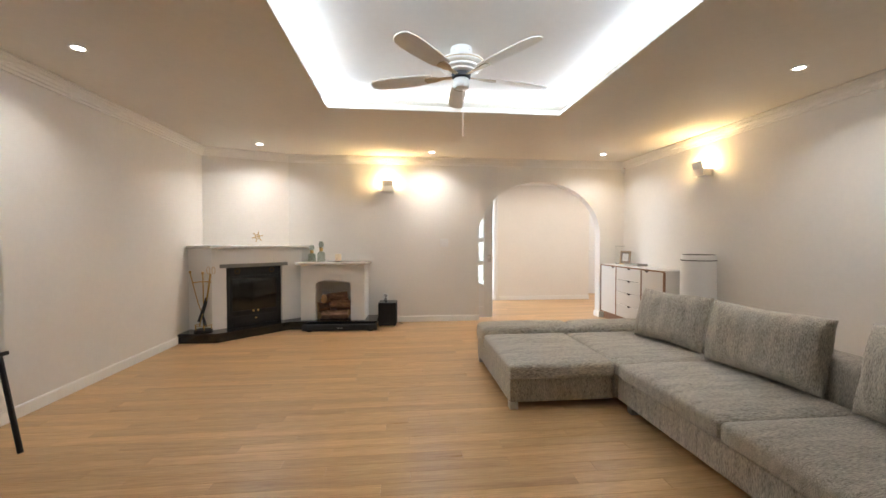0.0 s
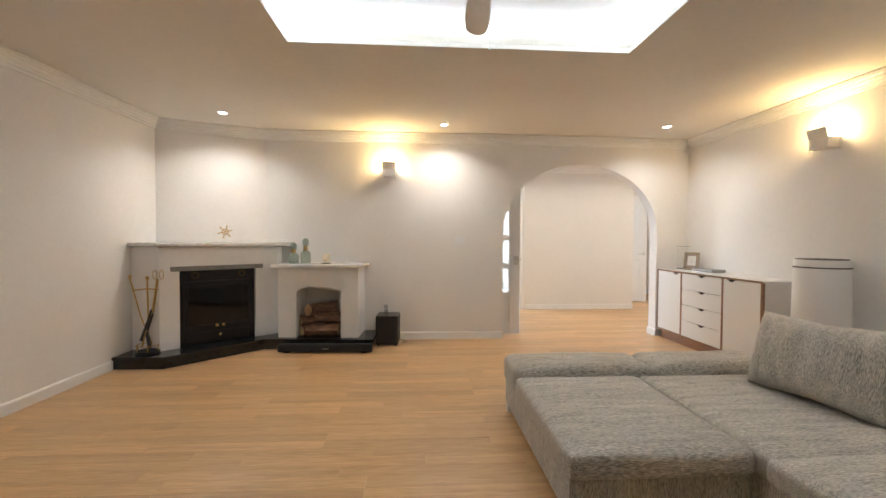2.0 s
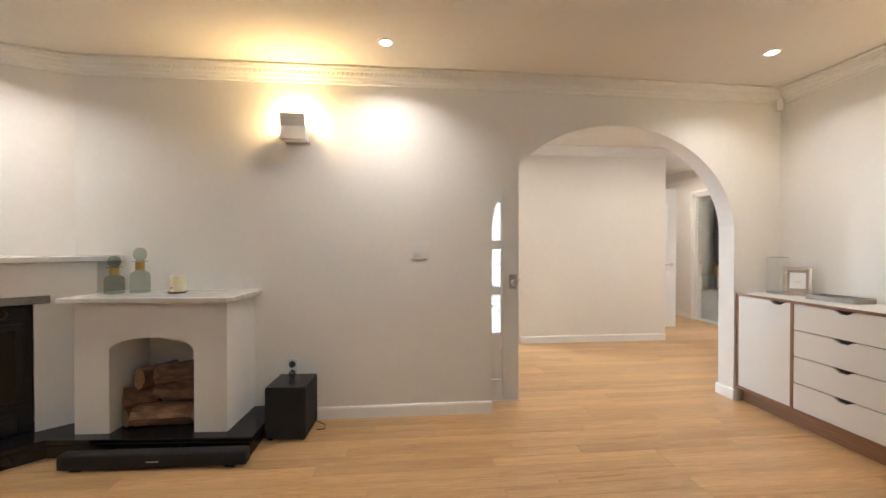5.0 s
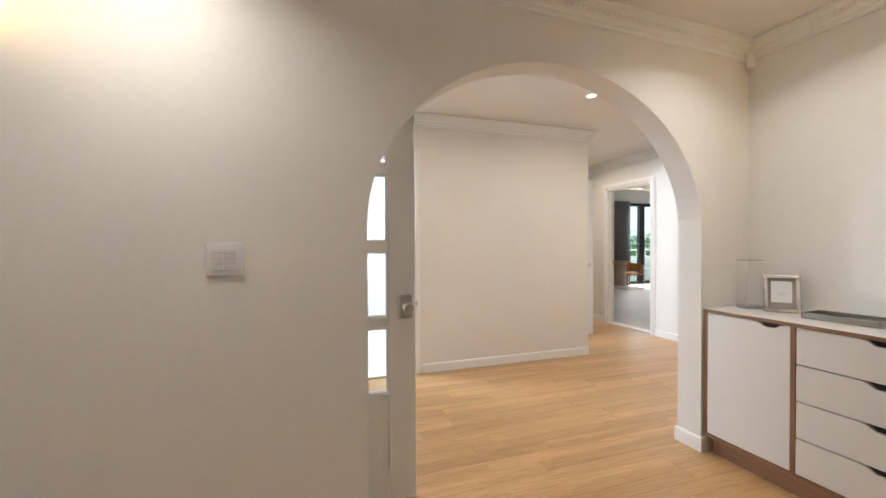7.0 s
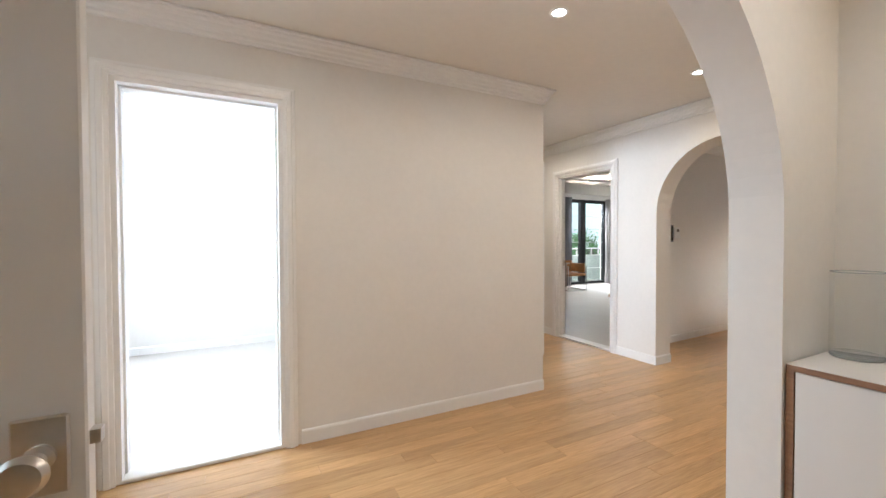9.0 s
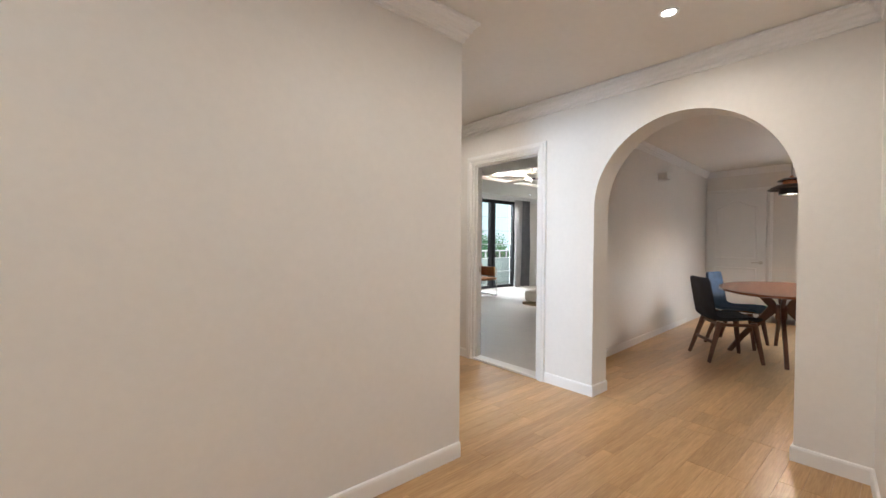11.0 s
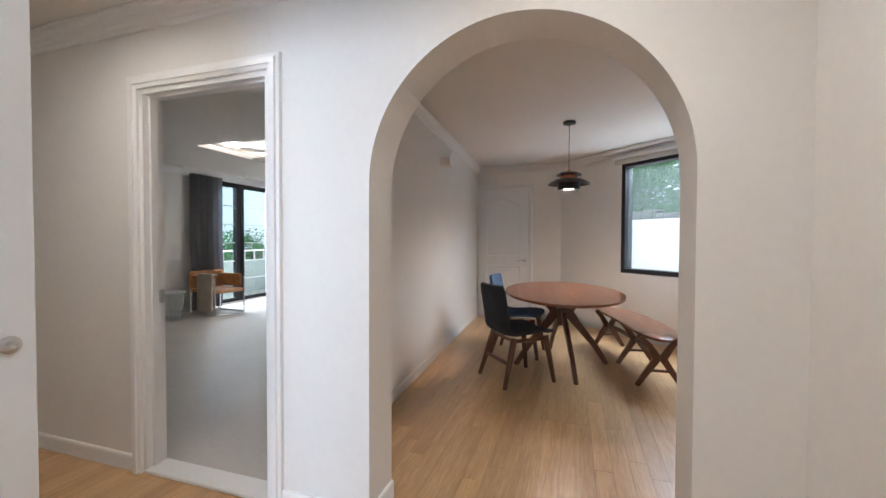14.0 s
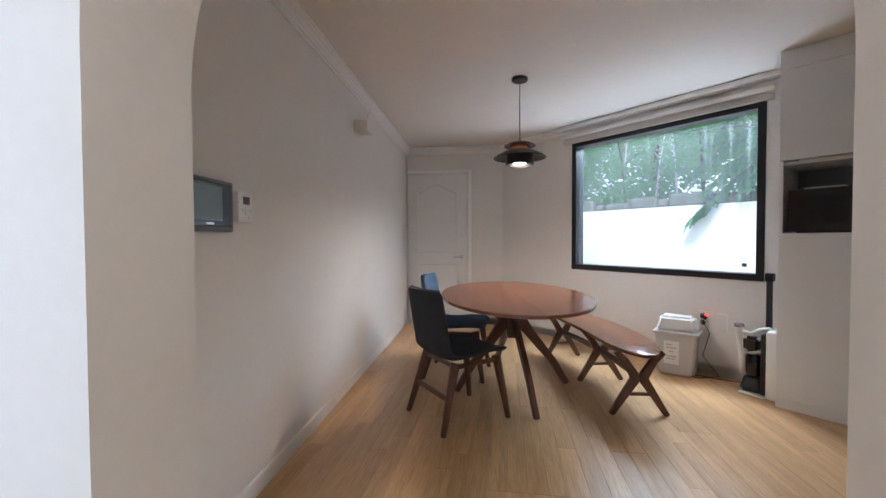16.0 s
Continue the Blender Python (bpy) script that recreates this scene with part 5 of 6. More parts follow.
def dining_chair(m, cover, label):
    """An upholstered shell on splayed wooden legs; it faces +x."""
    t = thing("dining_chair", m, label, "chair", "chairs at the table")
    prof = [Vector(p) for p in ((0.245, 0.435), (0.215, 0.462), (0.10, 0.463), (-0.05, 0.448), (-0.15, 0.446), (-0.205, 0.47), (-0.232, 0.53), (-0.248, 0.62), (-0.268, 0.74), (-0.29, 0.865))]
    for _ in range(2):
        cut = [prof[0]]
        for p, q in zip(prof, prof[1:]):
            cut += [p.lerp(q, 0.25), p.lerp(q, 0.75)]
        prof = cut + [prof[-1]]
    n, last = 16, len(prof) - 1
    b = bmesh.new()
    layers = []
    for lift in (0.0, 0.036):
        grid = []
        for i, p in enumerate(prof):
            d = (prof[min(last, i + 1)] - prof[max(0, i - 1)]).normalized()
            under = Vector((-d.y, d.x))
            back = max(0.0, min(1.0, (p.y - 0.46) / 0.08))
            half = 0.228 - 0.022 * back
            for end in (prof[0], prof[-1]):
                near = (p - end).length / 0.085
                if near < 1:
                    half *= 0.80 + 0.20 * math.sqrt(1 - (1 - near) ** 2)
            row = []
            for j in range(n + 1):
                v = 2 * j / n - 1
                curl = 0.030 * abs(v) ** 3
                thin = lift * math.sqrt(max(0.12, 1 - abs(v) ** 6))
                q = p + under * thin + Vector((0.9 * curl * back, 0.5 * curl * (1 - back)))
                row.append(b.verts.new((q.x, half * v, q.y)))
            grid.append(row)
        for i in range(last):
            for j in range(n):
                b.faces.new((grid[i][j], grid[i + 1][j], grid[i + 1][j + 1], grid[i][j + 1]))
        layers.append(grid)
    a, c = layers
    for i in range(last):
        for j in (0, n):
            b.faces.new((a[i][j], a[i + 1][j], c[i + 1][j], c[i][j]))
    for j in range(n):
        for i in (0, last):
            b.faces.new((a[i][j], a[i][j + 1], c[i][j + 1], c[i][j]))
    part("shell", b, cover, t, "upholstered one-piece seat and back", smooth=True)
    for sy in (-1, 1):
        part("front_leg", tube([(0.235, 0.22 * sy, 0.0), (0.17, 0.175 * sy, 0.41)], 0.018, 8, taper=0.030), WALNUT, t, smooth=True)
        part("back_leg", tube([(-0.27, 0.225 * sy, 0.0), (-0.15, 0.175 * sy, 0.41)], 0.018, 8, taper=0.030), WALNUT, t, smooth=True)
        part("side_rail", tube([(-0.165, 0.18 * sy, 0.385), (0.175, 0.18 * sy, 0.385)], 0.017, 8), WALNUT, t, smooth=True)
    part("cross_rail", tube([(-0.15, -0.175, 0.385), (-0.15, 0.175, 0.385)], 0.015, 8), WALNUT, t, smooth=True)
    part("low_rail", box(-0.225, -0.19, 0.185, -0.205, 0.19, 0.215, 0.003), WALNUT, t)
    return t


dining_chair(pose(7.145, 7.20, 0, 0, 0, -50), NAVY, "charcoal upholstered dining chair with walnut legs")
dining_chair(pose(7.97, 7.29, 0, 0, 0, -95), BLUE, "dusty blue upholstered dining chair with walnut legs")

# pendant
PENDBLACK = mat("black_lamp_enamel", (0.012, 0.011, 0.011), 0.35, grain=0.1)
COPPER = mat("copper", (0.75, 0.32, 0.18), 0.25, 1.0)
t = thing("pendant_lamp", pose(7.73, 6.78, 0.012), "black tiered pendant lamp with copper fittings, lit", "pendant lamp")
part("ceiling_rose", lathe([(0, CEIL - 0.001), (0.062, CEIL - 0.001), (0.062, CEIL - 0.028), (0.055, CEIL - 0.034), (0, CEIL - 0.034)], 32), PENDBLACK, t, smooth=True)
part("cord", tube([(0, 0, CEIL - 0.03), (0, 0, 1.93)], 0.003, 6), PENDBLACK, t)
part("neck", lathe([(0, 1.945), (0.012, 1.945), (0.02, 1.93), (0.022, 1.90), (0, 1.90)], 20), COPPER, t, smooth=True)
part("top_shade", lathe([(0.03, 1.922), (0.08, 1.918), (0.122, 1.897), (0.124, 1.890), (0.08, 1.902), (0.03, 1.905)], 40), PENDBLACK, t, smooth=True)
part("copper_sleeve", lathe([(0.02, 1.904), (0.078, 1.903), (0.078, 1.848), (0.06, 1.847)], 32), COPPER, t, smooth=True)
part("wide_shade", lathe([(0.05, 1.858), (0.12, 1.85), (0.18, 1.822), (0.205, 1.80), (0.204, 1.796), (0.176, 1.812), (0.12, 1.838), (0.05, 1.845)], 48), PENDBLACK, t, smooth=True)
part("lower_shade", lathe([(0.06, 1.85), (0.108, 1.83), (0.11, 1.742), (0.104, 1.742), (0.102, 1.826), (0.05, 1.84)], 40), PENDBLACK, t, smooth=True)
part("bulb", lathe([(0, 1.752), (0.05, 1.754), (0.062, 1.775), (0.036, 1.81), (0.018, 1.83), (0, 1.832)], 24), glow("pendant_bulb", (1.0, 0.80, 0.60), 45), t, smooth=True)
lamp("pendant_beam", "SPOT", pose(7.73, 6.78, 1.762), 100, (1, 0.78, 0.60), cone=172, blend=0.7, soft=0.03)

# window of the dining room
WM = Matrix.Translation((W0.x, W0.y, 0)) @ Matrix.Rotation(math.radians(-135), 4, "Z")


def wbox(s0, z0, s1, z1, y0, y1, bevel=0.002):
    return box(s0, y0, z0, s1, y1, z1, bevel)


win = structure("window_1", bmesh.new(), BLACKM, "large fixed window in a black metal frame", "window")
win.matrix_basis = WM
fw = 0.055
for a in ((WS0, WZ0, WS1, WZ0 + fw), (WS0, WZ1 - fw, WS1, WZ1), (WS0, WZ0 + fw, WS0 + fw, WZ1 - fw), (WS1 - fw, WZ0 + fw, WS1, WZ1 - fw)):
    part("window_frame", wbox(a[0], a[1], a[2], a[3], -0.012, 0.133), BLACKM, win)
pane = part("pane", wbox(WS0 + fw, WZ0 + fw, WS1 - fw, WZ1 - fw, 0.05, 0.056, 0), RAINGLASS, win)
pane.visible_shadow = False
part("sticker", wbox(WS1 - fw - 0.11, WZ0 + fw + 0.05, WS1 - fw - 0.075, WZ0 + fw + 0.08, 0.044, 0.049, 0), RUBBER, win)
blind = thing("roller_blind", WM.copy(), "raised grey-white roller blind above the window", "blind")
CLOTH = mat("pale_blind_cloth", (0.60, 0.57, 0.53), 0.8, grain=0.06, scale=60, bump=0.2, bump_scale=300)
for k in range(4):
    part("fold", wbox(WS0 - 0.10, 2.238 + 0.018 * k, WS1 + 0.05, 2.254 + 0.018 * k, -0.035 - 0.004 * (k % 2), -0.004, 0.003), CLOTH, blind)
part("valance", wbox(WS0 - 0.12, 2.30, WS1 + 0.055, 2.335, -0.06, -0.004, 0.003), TRIM, blind)
part("cord", tube([(WS1 + 0.02, -0.02, 2.24), (WS1 + 0.02, -0.02, 0.95)], 0.002, 6), TRIM, blind)
part("cord_weight", wbox(WS1 + 0.012, 0.90, WS1 + 0.032, 1.0, -0.028, -0.012, 0.004), PLASTIC, blind)
structure("trim_pelmet", box(WS0 - 0.22, -0.10, CEIL - 0.045, 4.4, -0.003, CEIL - 0.002, 0.006), TRIM, "white ceiling pelmet over the window", "pelmet").matrix_basis = WM

# bin, socket, vacuum cleaner, tall cabinet
BINC = mat("pale_grey_plastic", (0.56, 0.56, 0.55), 0.4, grain=0.02)
bx, by = on_window_wall(2.33, 0.20)
t = thing("waste_bin", pose(bx, by, 0, 0, 0, -120) @ Matrix.Diagonal((0.95, 0.95, 0.9, 1)), "pale grey plastic bin with a domed swing lid", "bin")


def tapered(w0, d0, w1, d1, z0, z1, r=0.02):
    b = bmesh.new()
    bmesh.ops.create_cube(b, size=1)
    for v in b.verts:
        up = v.co.z > 0
        v.co = Vector((v.co.x * (w1 if up else w0), v.co.y * (d1 if up else d0), z1 if up else z0))
    bmesh.ops.bevel(b, geom=b.edges[:], offset=r, segments=3, affect="EDGES")
    return b


part("body", tapered(0.28, 0.20, 0.335, 0.25, 0.0, 0.42), BINC, t, smooth=True)
part("rim", box(-0.182, -0.14, 0.395, 0.182, 0.14, 0.42, 0.01, segments=2), BINC, t)
part("lid", tapered(0.33, 0.25, 0.27, 0.18, 0.415, 0.56, 0.025), mat("white_bin_lid", (0.72, 0.72, 0.71), 0.35), t, "white swing lid", smooth=True)
lab = part("paper_label", box(-0.09, -0.1195, 0.12, 0.03, -0.117, 0.34), PLASTIC, t, "white printed paper label", at=pose(0, 0.002, 0, 3.2))
for k, (x0, x1, z) in enumerate(((-0.07, -0.02, 0.30), (-0.07, 0.01, 0.27), (-0.05, -0.01, 0.235), (-0.07, 0.01, 0.19), (-0.07, 0.0, 0.165))):
    part("print_bar", box(x0, -0.1203, z, x1, -0.1197, z + 0.012), mat("grey_print", (0.3, 0.3, 0.3)), lab)
sx, sy = on_window_wall(2.455, 0.001)
s1 = socket(pose(sx, sy, 0.47, 0, 0, -135), "white wall socket with a red-lit plug")
part("plug", box(-0.02, -0.05, 0.01, 0.03, -0.011, 0.045, 0.008, segments=2), RUBBER, s1, at=pose(0, 0, 0, 0, 25))
part("pilot_light", box(0.03, -0.05, 0.035, 0.045, -0.03, 0.048, 0.003), glow("red_pilot", (1.0, 0.03, 0.02), 6), s1)
sx, sy = on_window_wall(2.60, 0.001)
socket(pose(sx, sy, 0.46, 0, 0, -135), "blank white wall plate", 0)
cab = [on_window_wall(2.46, 0.05), on_window_wall(2.52, 0.04), on_window_wall(2.47, 0.05), on_window_wall(2.62, 0.12), on_window_wall(2.50, 0.22), on_window_wall(2.36, 0.20), on_window_wall(2.50, 0.14), on_window_wall(2.80, 0.14)]
t = thing("power_cable", pose(0, 0, 0), "black power cable looped on the floor under the socket", "cable")
part("cord", tube([(*p, z) for p, z in zip(cab, (0.47, 0.36, 0.16, 0.03, 0.006, 0.006, 0.006, 0.03))], 0.0035, 6), RUBBER, t, smooth=True)
vx, vy = on_window_wall(2.93, 0.20)
t = thing("vacuum_cleaner", pose(vx, vy, 0, 0, 0, -135), "white and black upright stick vacuum cleaner in its dock", "vacuum cleaner")
part("dock", box(0.045, -0.12, 0.0, 0.13, 0.13, 0.50, 0.02, segments=3), PLASTIC, t, smooth=True)
part("dock_foot", box(-0.12, -0.12, 0.0, 0.05, 0.13, 0.018, 0.006), PLASTIC, t)
part("dock_lining", box(0.012, -0.10, 0.02, 0.0445, 0.11, 0.47, 0.006), RUBBER, t)
part("tube_pole", tube([(0.03, 0.02, 0.47), (0.03, 0.02, 0.90)], 0.020, 12), BLACKM, t, smooth=True)
part("joint", box(0.005, -0.008, 0.85, 0.058, 0.048, 0.91, 0.006), BLACKM, t)
part("head", tapered(0.15, 0.2, 0.10, 0.12, 0.02, 0.14, 0.02), RUBBER, t, smooth=True, at=pose(-0.05, 0, 0))
part("dust_cup", lathe([(0, 0.14), (0.046, 0.14), (0.052, 0.17), (0.052, 0.28), (0.044, 0.30), (0, 0.30)], 24, m=pose(-0.045, -0.03, 0)), DARKGLASS, t, smooth=True)
part("body_shell", tube([(-0.118, -0.03, 0.13), (-0.118, -0.03, 0.26), (-0.125, -0.03, 0.33), (-0.14, -0.03, 0.44), (-0.142, -0.03, 0.49)], 0.019, 12, taper=0.03), PLASTIC, t, "white body shell", smooth=True)
part("motor_cap", lathe([(0, 0), (0.033, 0), (0.034, 0.016), (0.026, 0.024), (0, 0.026)], 20, m=pose(-0.142, -0.03, 0.49)), mat("smoked_chrome", (0.25, 0.25, 0.26), 0.2, 1.0), t, smooth=True)
part("motor", tapered(0.10, 0.09, 0.11, 0.09, 0.31, 0.43, 0.025), RUBBER, t, smooth=True, at=pose(-0.055, -0.03, 0))
part("filter_ring", tube([(-0.12, -0.03, 0.30), (-0.06, -0.045, 0.305), (0.0, -0.035, 0.335)], 0.013, 10), PLASTIC, t, smooth=True)
part("handle", tube([(-0.12, -0.03, 0.455), (-0.06, -0.03, 0.445), (-0.01, -0.03, 0.485), (0.045, -0.03, 0.50), (0.085, -0.03, 0.47)], 0.017, 10), PLASTIC, t, "white looped grip", smooth=True)
part("trigger", box(-0.045, -0.042, 0.395, -0.01, -0.018, 0.425, 0.006, segments=2), PLASTIC, t)

TALLW = mat("cool_white_cabinet", (0.74, 0.76, 0.77), 0.32, grain=0.01)
cabm = Matrix.Translation((7.545, 5.045, 0)) @ Matrix.Rotation(math.radians(-135), 4, "Z")
t = thing("tall_cabinet", cabm, "tall white kitchen cabinet with an open oven niche", "cabinet")
for x0 in (0.0, 1.18):
    part("side_panel", box(x0, 0.022, 0.0, x0 + 0.02, 0.43, 2.38), TALLW, t)
part("back_panel", box(0.021, 0.411, 0.0, 1.179, 0.43, 2.38), TALLW, t)
for z in (0.06, 1.185, 1.665, 2.36):
    for x0, x1 in ((0.021, 0.599), (0.621, 1.179)):
        part("shelf", box(x0, 0.022, z, x1, 0.41, z + 0.02), TALLW, t)
part("divider", box(0.60, 0.022, 0.0, 0.62, 0.41, 2.38), TALLW, t)
for x0 in (0.0, 0.612):
    part("door", box(x0 + 0.003, 0, 0.08, x0 + 0.585, 0.02, 1.19, 0.002), TALLW, t)
    part("door", box(x0 + 0.003, 0, 1.695, x0 + 0.585, 0.02, 2.30, 0.002), TALLW, t)
part("cornice_panel", box(0.0, 0.0, 2.303, 1.2, 0.02, 2.43), TALLW, t)
part("plinth", box(0.0, 0.012, 0.0, 1.2, 0.02, 0.075), TALLW, t)
part("niche_lining", box(0.024, 0.38, 1.21, 0.596, 0.405, 1.66), mat("grey_niche", (0.12, 0.12, 0.125), 0.5), t)
q = thing("microwave_oven", cabm @ pose(0.05, 0.03, 1.206), "black microwave oven in the cabinet niche", "microwave")
part("body", box(0, 0.02, 0.008, 0.50, 0.34, 0.29, 0.006), GLOSSB, q)
part("door", box(0, 0.0, 0.008, 0.37, 0.019, 0.29, 0.004), GLOSSB, q)
part("window", box(0.05, -0.002, 0.06, 0.32, 0.0, 0.24), DARKGLASS, q)
part("control_panel", box(0.373, 0.0, 0.008, 0.50, 0.019, 0.29, 0.004), GLOSSB, q)
part("handle", tube([(0.355, -0.02, 0.06), (0.355, -0.02, 0.24)], 0.007, 8), CHROME, q, smooth=True)
part("foot", box(0.03, 0.04, 0, 0.47, 0.3, 0.009), RUBBER, q)
t = thing("papers", cabm @ pose(0.12, 0.06, 1.496), "small stack of white papers on the microwave", "papers")
part("sheet", box(0, 0, 0, 0.2, 0.14, 0.012, 0.001), PLASTIC, t)

# panels on the north wall
tilt = math.degrees(math.atan(dn))


def on_north(x, z):
    return pose(x, 7.985 + dn * (x - XE - 0.225), z, 0, 0, tilt)


t = thing("intercom_panel", on_north(5.815, 1.303), "grey framed video intercom with a blank screen", "intercom")
part("housing", box(-0.155, -0.028, -0.10, 0.155, -0.001, 0.10, 0.008, segments=2), mat("blue_grey_plastic", (0.11, 0.13, 0.16), 0.35), t, smooth=True)
part("bezel", box(-0.135, -0.032, -0.08, 0.135, -0.0285, 0.085, 0.003), GLOSSB, t)
part("screen", box(-0.115, -0.0335, -0.058, 0.075, -0.0322, 0.07), mat("grey_screen", (0.15, 0.18, 0.19), 0.15), t)
part("maker_mark", box(-0.02, -0.0335, -0.074, 0.025, -0.0322, -0.066), STEEL, t)
t = thing("thermostat", on_north(6.065, 1.311), "white heating thermostat with a small dark display", "thermostat")
part("housing", box(-0.052, -0.022, -0.065, 0.052, -0.001, 0.065, 0.006, segments=2), PLASTIC, t, smooth=True)
part("display", box(-0.022, -0.0235, 0.012, 0.026, -0.0222, 0.045), mat("brown_display", (0.04, 0.025, 0.02), 0.3), t)
part("dial", lathe([(0, 0), (0.014, 0), (0.013, 0.006), (0, 0.007)], 20, m=pose(0, -0.022, -0.02, 90)), PLASTIC, t, smooth=True)
for x, z in ((-0.028, -0.012), (0.03, -0.012), (0.02, -0.045)):
    part("button", box(x - 0.006, -0.0235, z - 0.003, x + 0.006, -0.0222, z + 0.003), BINC, t)

# ---- bedroom ----
CURTAIN = mat("grey_curtain", (0.23, 0.23, 0.245), 0.9, grain=0.1, scale=80, bump=0.3, bump_scale=400)
CURTAINL = mat("pale_grey_curtain", (0.50, 0.48, 0.47), 0.9, grain=0.08, scale=80, bump=0.3, bump_scale=400)


def curtain(x0, x1, material, label, seed):
    t = thing("curtain", pose(0, 12.86, 0), label, "curtain", "bedroom curtains")
    b = bmesh.new()
    n, m = 90, 14
    grid = []
    for i in range(n + 1):
        u = i / n
        row = []
        for j in range(m + 1):
            v = j / m
            x = x0 + (x1 - x0) * u + 0.02 * math.sin(9 * v + seed) * v
            y = 0.045 * math.sin(2 * math.pi * u * (x1 - x0) / 0.11 + 0.6 * math.sin(3 * v + seed)) * (0.7 + 0.3 * v)
            row.append(b.verts.new((x, y, 2.36 - 2.33 * v)))
        grid.append(row)
    for i in range(n):
        for j in range(m):
            b.faces.new((grid[i][j], grid[i + 1][j], grid[i + 1][j + 1], grid[i][j + 1]))
    bmesh.ops.solidify(b, geom=b.faces[:], thickness=0.003)
    part("cloth", b, material, t, smooth=True)
    return t


curtain(8.62, 9.24, CURTAIN, "floor-length dark grey pleated curtain", 1)
curtain(10.54, 10.82, CURTAINL, "floor-length pale grey pleated curtain", 2)
curtain(10.83, 11.16, CURTAIN, "floor-length dark grey pleated curtain", 3)
structure("trim_curtain_box", box(8.4, 12.74, CEIL - 0.055, 11.85, 12.76, CEIL - 0.001), TRIM, "white curtain pelmet at the ceiling", "pelmet")
win2 = structure("window_2", bmesh.new(), BLACKM, "black framed sliding terrace door with white bars", "window")
for x0, x1 in ((9.18, 9.25), (9.755, 9.84), (9.86, 9.945), (10.65, 10.72)):
    part("window_frame", box(x0, 13.02, 0.03, x1, 13.12, 2.34, 0.004), BLACKM, win2)
for z0, z1 in ((0.03, 0.10), (2.25, 2.34)):
    part("window_frame", box(9.25, 13.03, z0, 10.65, 13.11, z1, 0.004), BLACKM, win2)
for x0, x1 in ((9.25, 9.755), (9.945, 10.65)):
    p = part("pane", box(x0, 13.068, 0.10, x1, 13.074, 2.25), GLASS, win2)
    p.visible_shadow = False
    for k in range(1, 6):
        z = 0.10 + 2.15 * k / 6
        part("glazing_bar", box(x0, 13.076, z - 0.009, x1, 13.09, z + 0.009), TRIM, win2)
RATTAN = mat("tan_rattan", (0.38, 0.17, 0.055), 0.6, grain=0.3, scale=120, bump=0.7, bump_scale=220)
t = thing("armchair", pose(8.74, 12.42, 0, 0, 0, -6), "tan woven armchair on a chrome tube frame", "armchair")
part("seat", pad(-0.28, -0.28, 0.36, 0.28, 0.28, 0.42, 0.03, 0.01), RATTAN, t, smooth=True)
part("backrest", pad(-0.30, 0.24, 0.42, 0.30, 0.30, 0.72, 0.03, 0.0), RATTAN, t, smooth=True)
for s in (-1, 1):
    part("arm", pad(0.26 * s - 0.02, -0.24, 0.44, 0.26 * s + 0.02, 0.26, 0.66, 0.02, 0.0), RATTAN, t, smooth=True)
    part("frame_tube", tube([(0.27 * s, -0.29, 0.62), (0.27 * s, -0.30, 0.02), (0.27 * s, -0.28, 0.012), (0.27 * s, 0.28, 0.012), (0.27 * s, 0.30, 0.03), (0.27 * s, 0.29, 0.60)], 0.012, 10), CHROME, t, smooth=True)
part("frame_tube", tube([(-0.27, -0.28, 0.012), (0.27, -0.28, 0.012)], 0.012, 10), CHROME, t, smooth=True)
t = thing("throw_blanket", pose(8.74, 12.42, 0, 0, 0, -6), "cream knitted throw hanging over the armchair", "blanket")
THROW = mat("cream_knit", (0.52, 0.45, 0.38), 0.95, grain=0.2, scale=90, bump=0.8, bump_scale=150)
part("cloth", pad(-0.33, -0.30, 0.10, -0.305, 0.06, 0.67, 0.012, 0.0), THROW, t, smooth=True)
part("fold", pad(-0.33, -0.30, 0.662, -0.22, 0.06, 0.69, 0.012, 0.0), THROW, t, smooth=True)
t = thing("wire_basket_table", pose(8.06, 12.66, 0), "white wire basket side table with a round lid", "side table")
part("lid", lathe([(0, 0.41), (0.23, 0.41), (0.235, 0.418), (0.23, 0.425), (0, 0.425)], 40), PLASTIC, t, smooth=True)
for k in range(20):
    a = 2 * math.pi * k / 20
    part("wire", tube([(0.16 * math.cos(a), 0.16 * math.sin(a), 0.006), (0.21 * math.cos(a + 0.2), 0.21 * math.sin(a + 0.2), 0.41)], 0.0035, 5), PLASTIC, t)
for z, r in ((0.006, 0.16), (0.10, 0.173), (0.20, 0.185), (0.30, 0.197), (0.40, 0.209)):
    part("hoop", tube([(r * math.cos(2 * math.pi * k / 32), r * math.sin(2 * math.pi * k / 32), z) for k in range(33)], 0.0035, 5), PLASTIC, t)
bed = thing("bed", pose(0, 0, 0), "low wooden platform bed with a white mattress", "bed")
part("platform", box(7.36, 8.7, 0.20, 9.5, 10.10, 0.25, 0.01), wood("pale_pine", (0.45, 0.30, 0.15), (0.6, 0.43, 0.24), 0.5, 0, 1.0, 0.0), bed)
part("base", box(7.65, 8.9, 0.0, 9.4, 9.9, 0.199), BLACKM, bed)
part("mattress", pad(7.37, 8.72, 0.25, 9.49, 10.09, 0.45, 0.07, 0.02), mat("white_bed_linen", (0.78, 0.74, 0.72), 0.9, grain=0.04, scale=30, bump=0.2, bump_scale=40), bed, smooth=True)

# ---- entry corner seen through the sliding door ----
t = thing("woven_basket", pose(0.46, 7.36, 0), "tall tan woven basket against the hall wall", "basket")
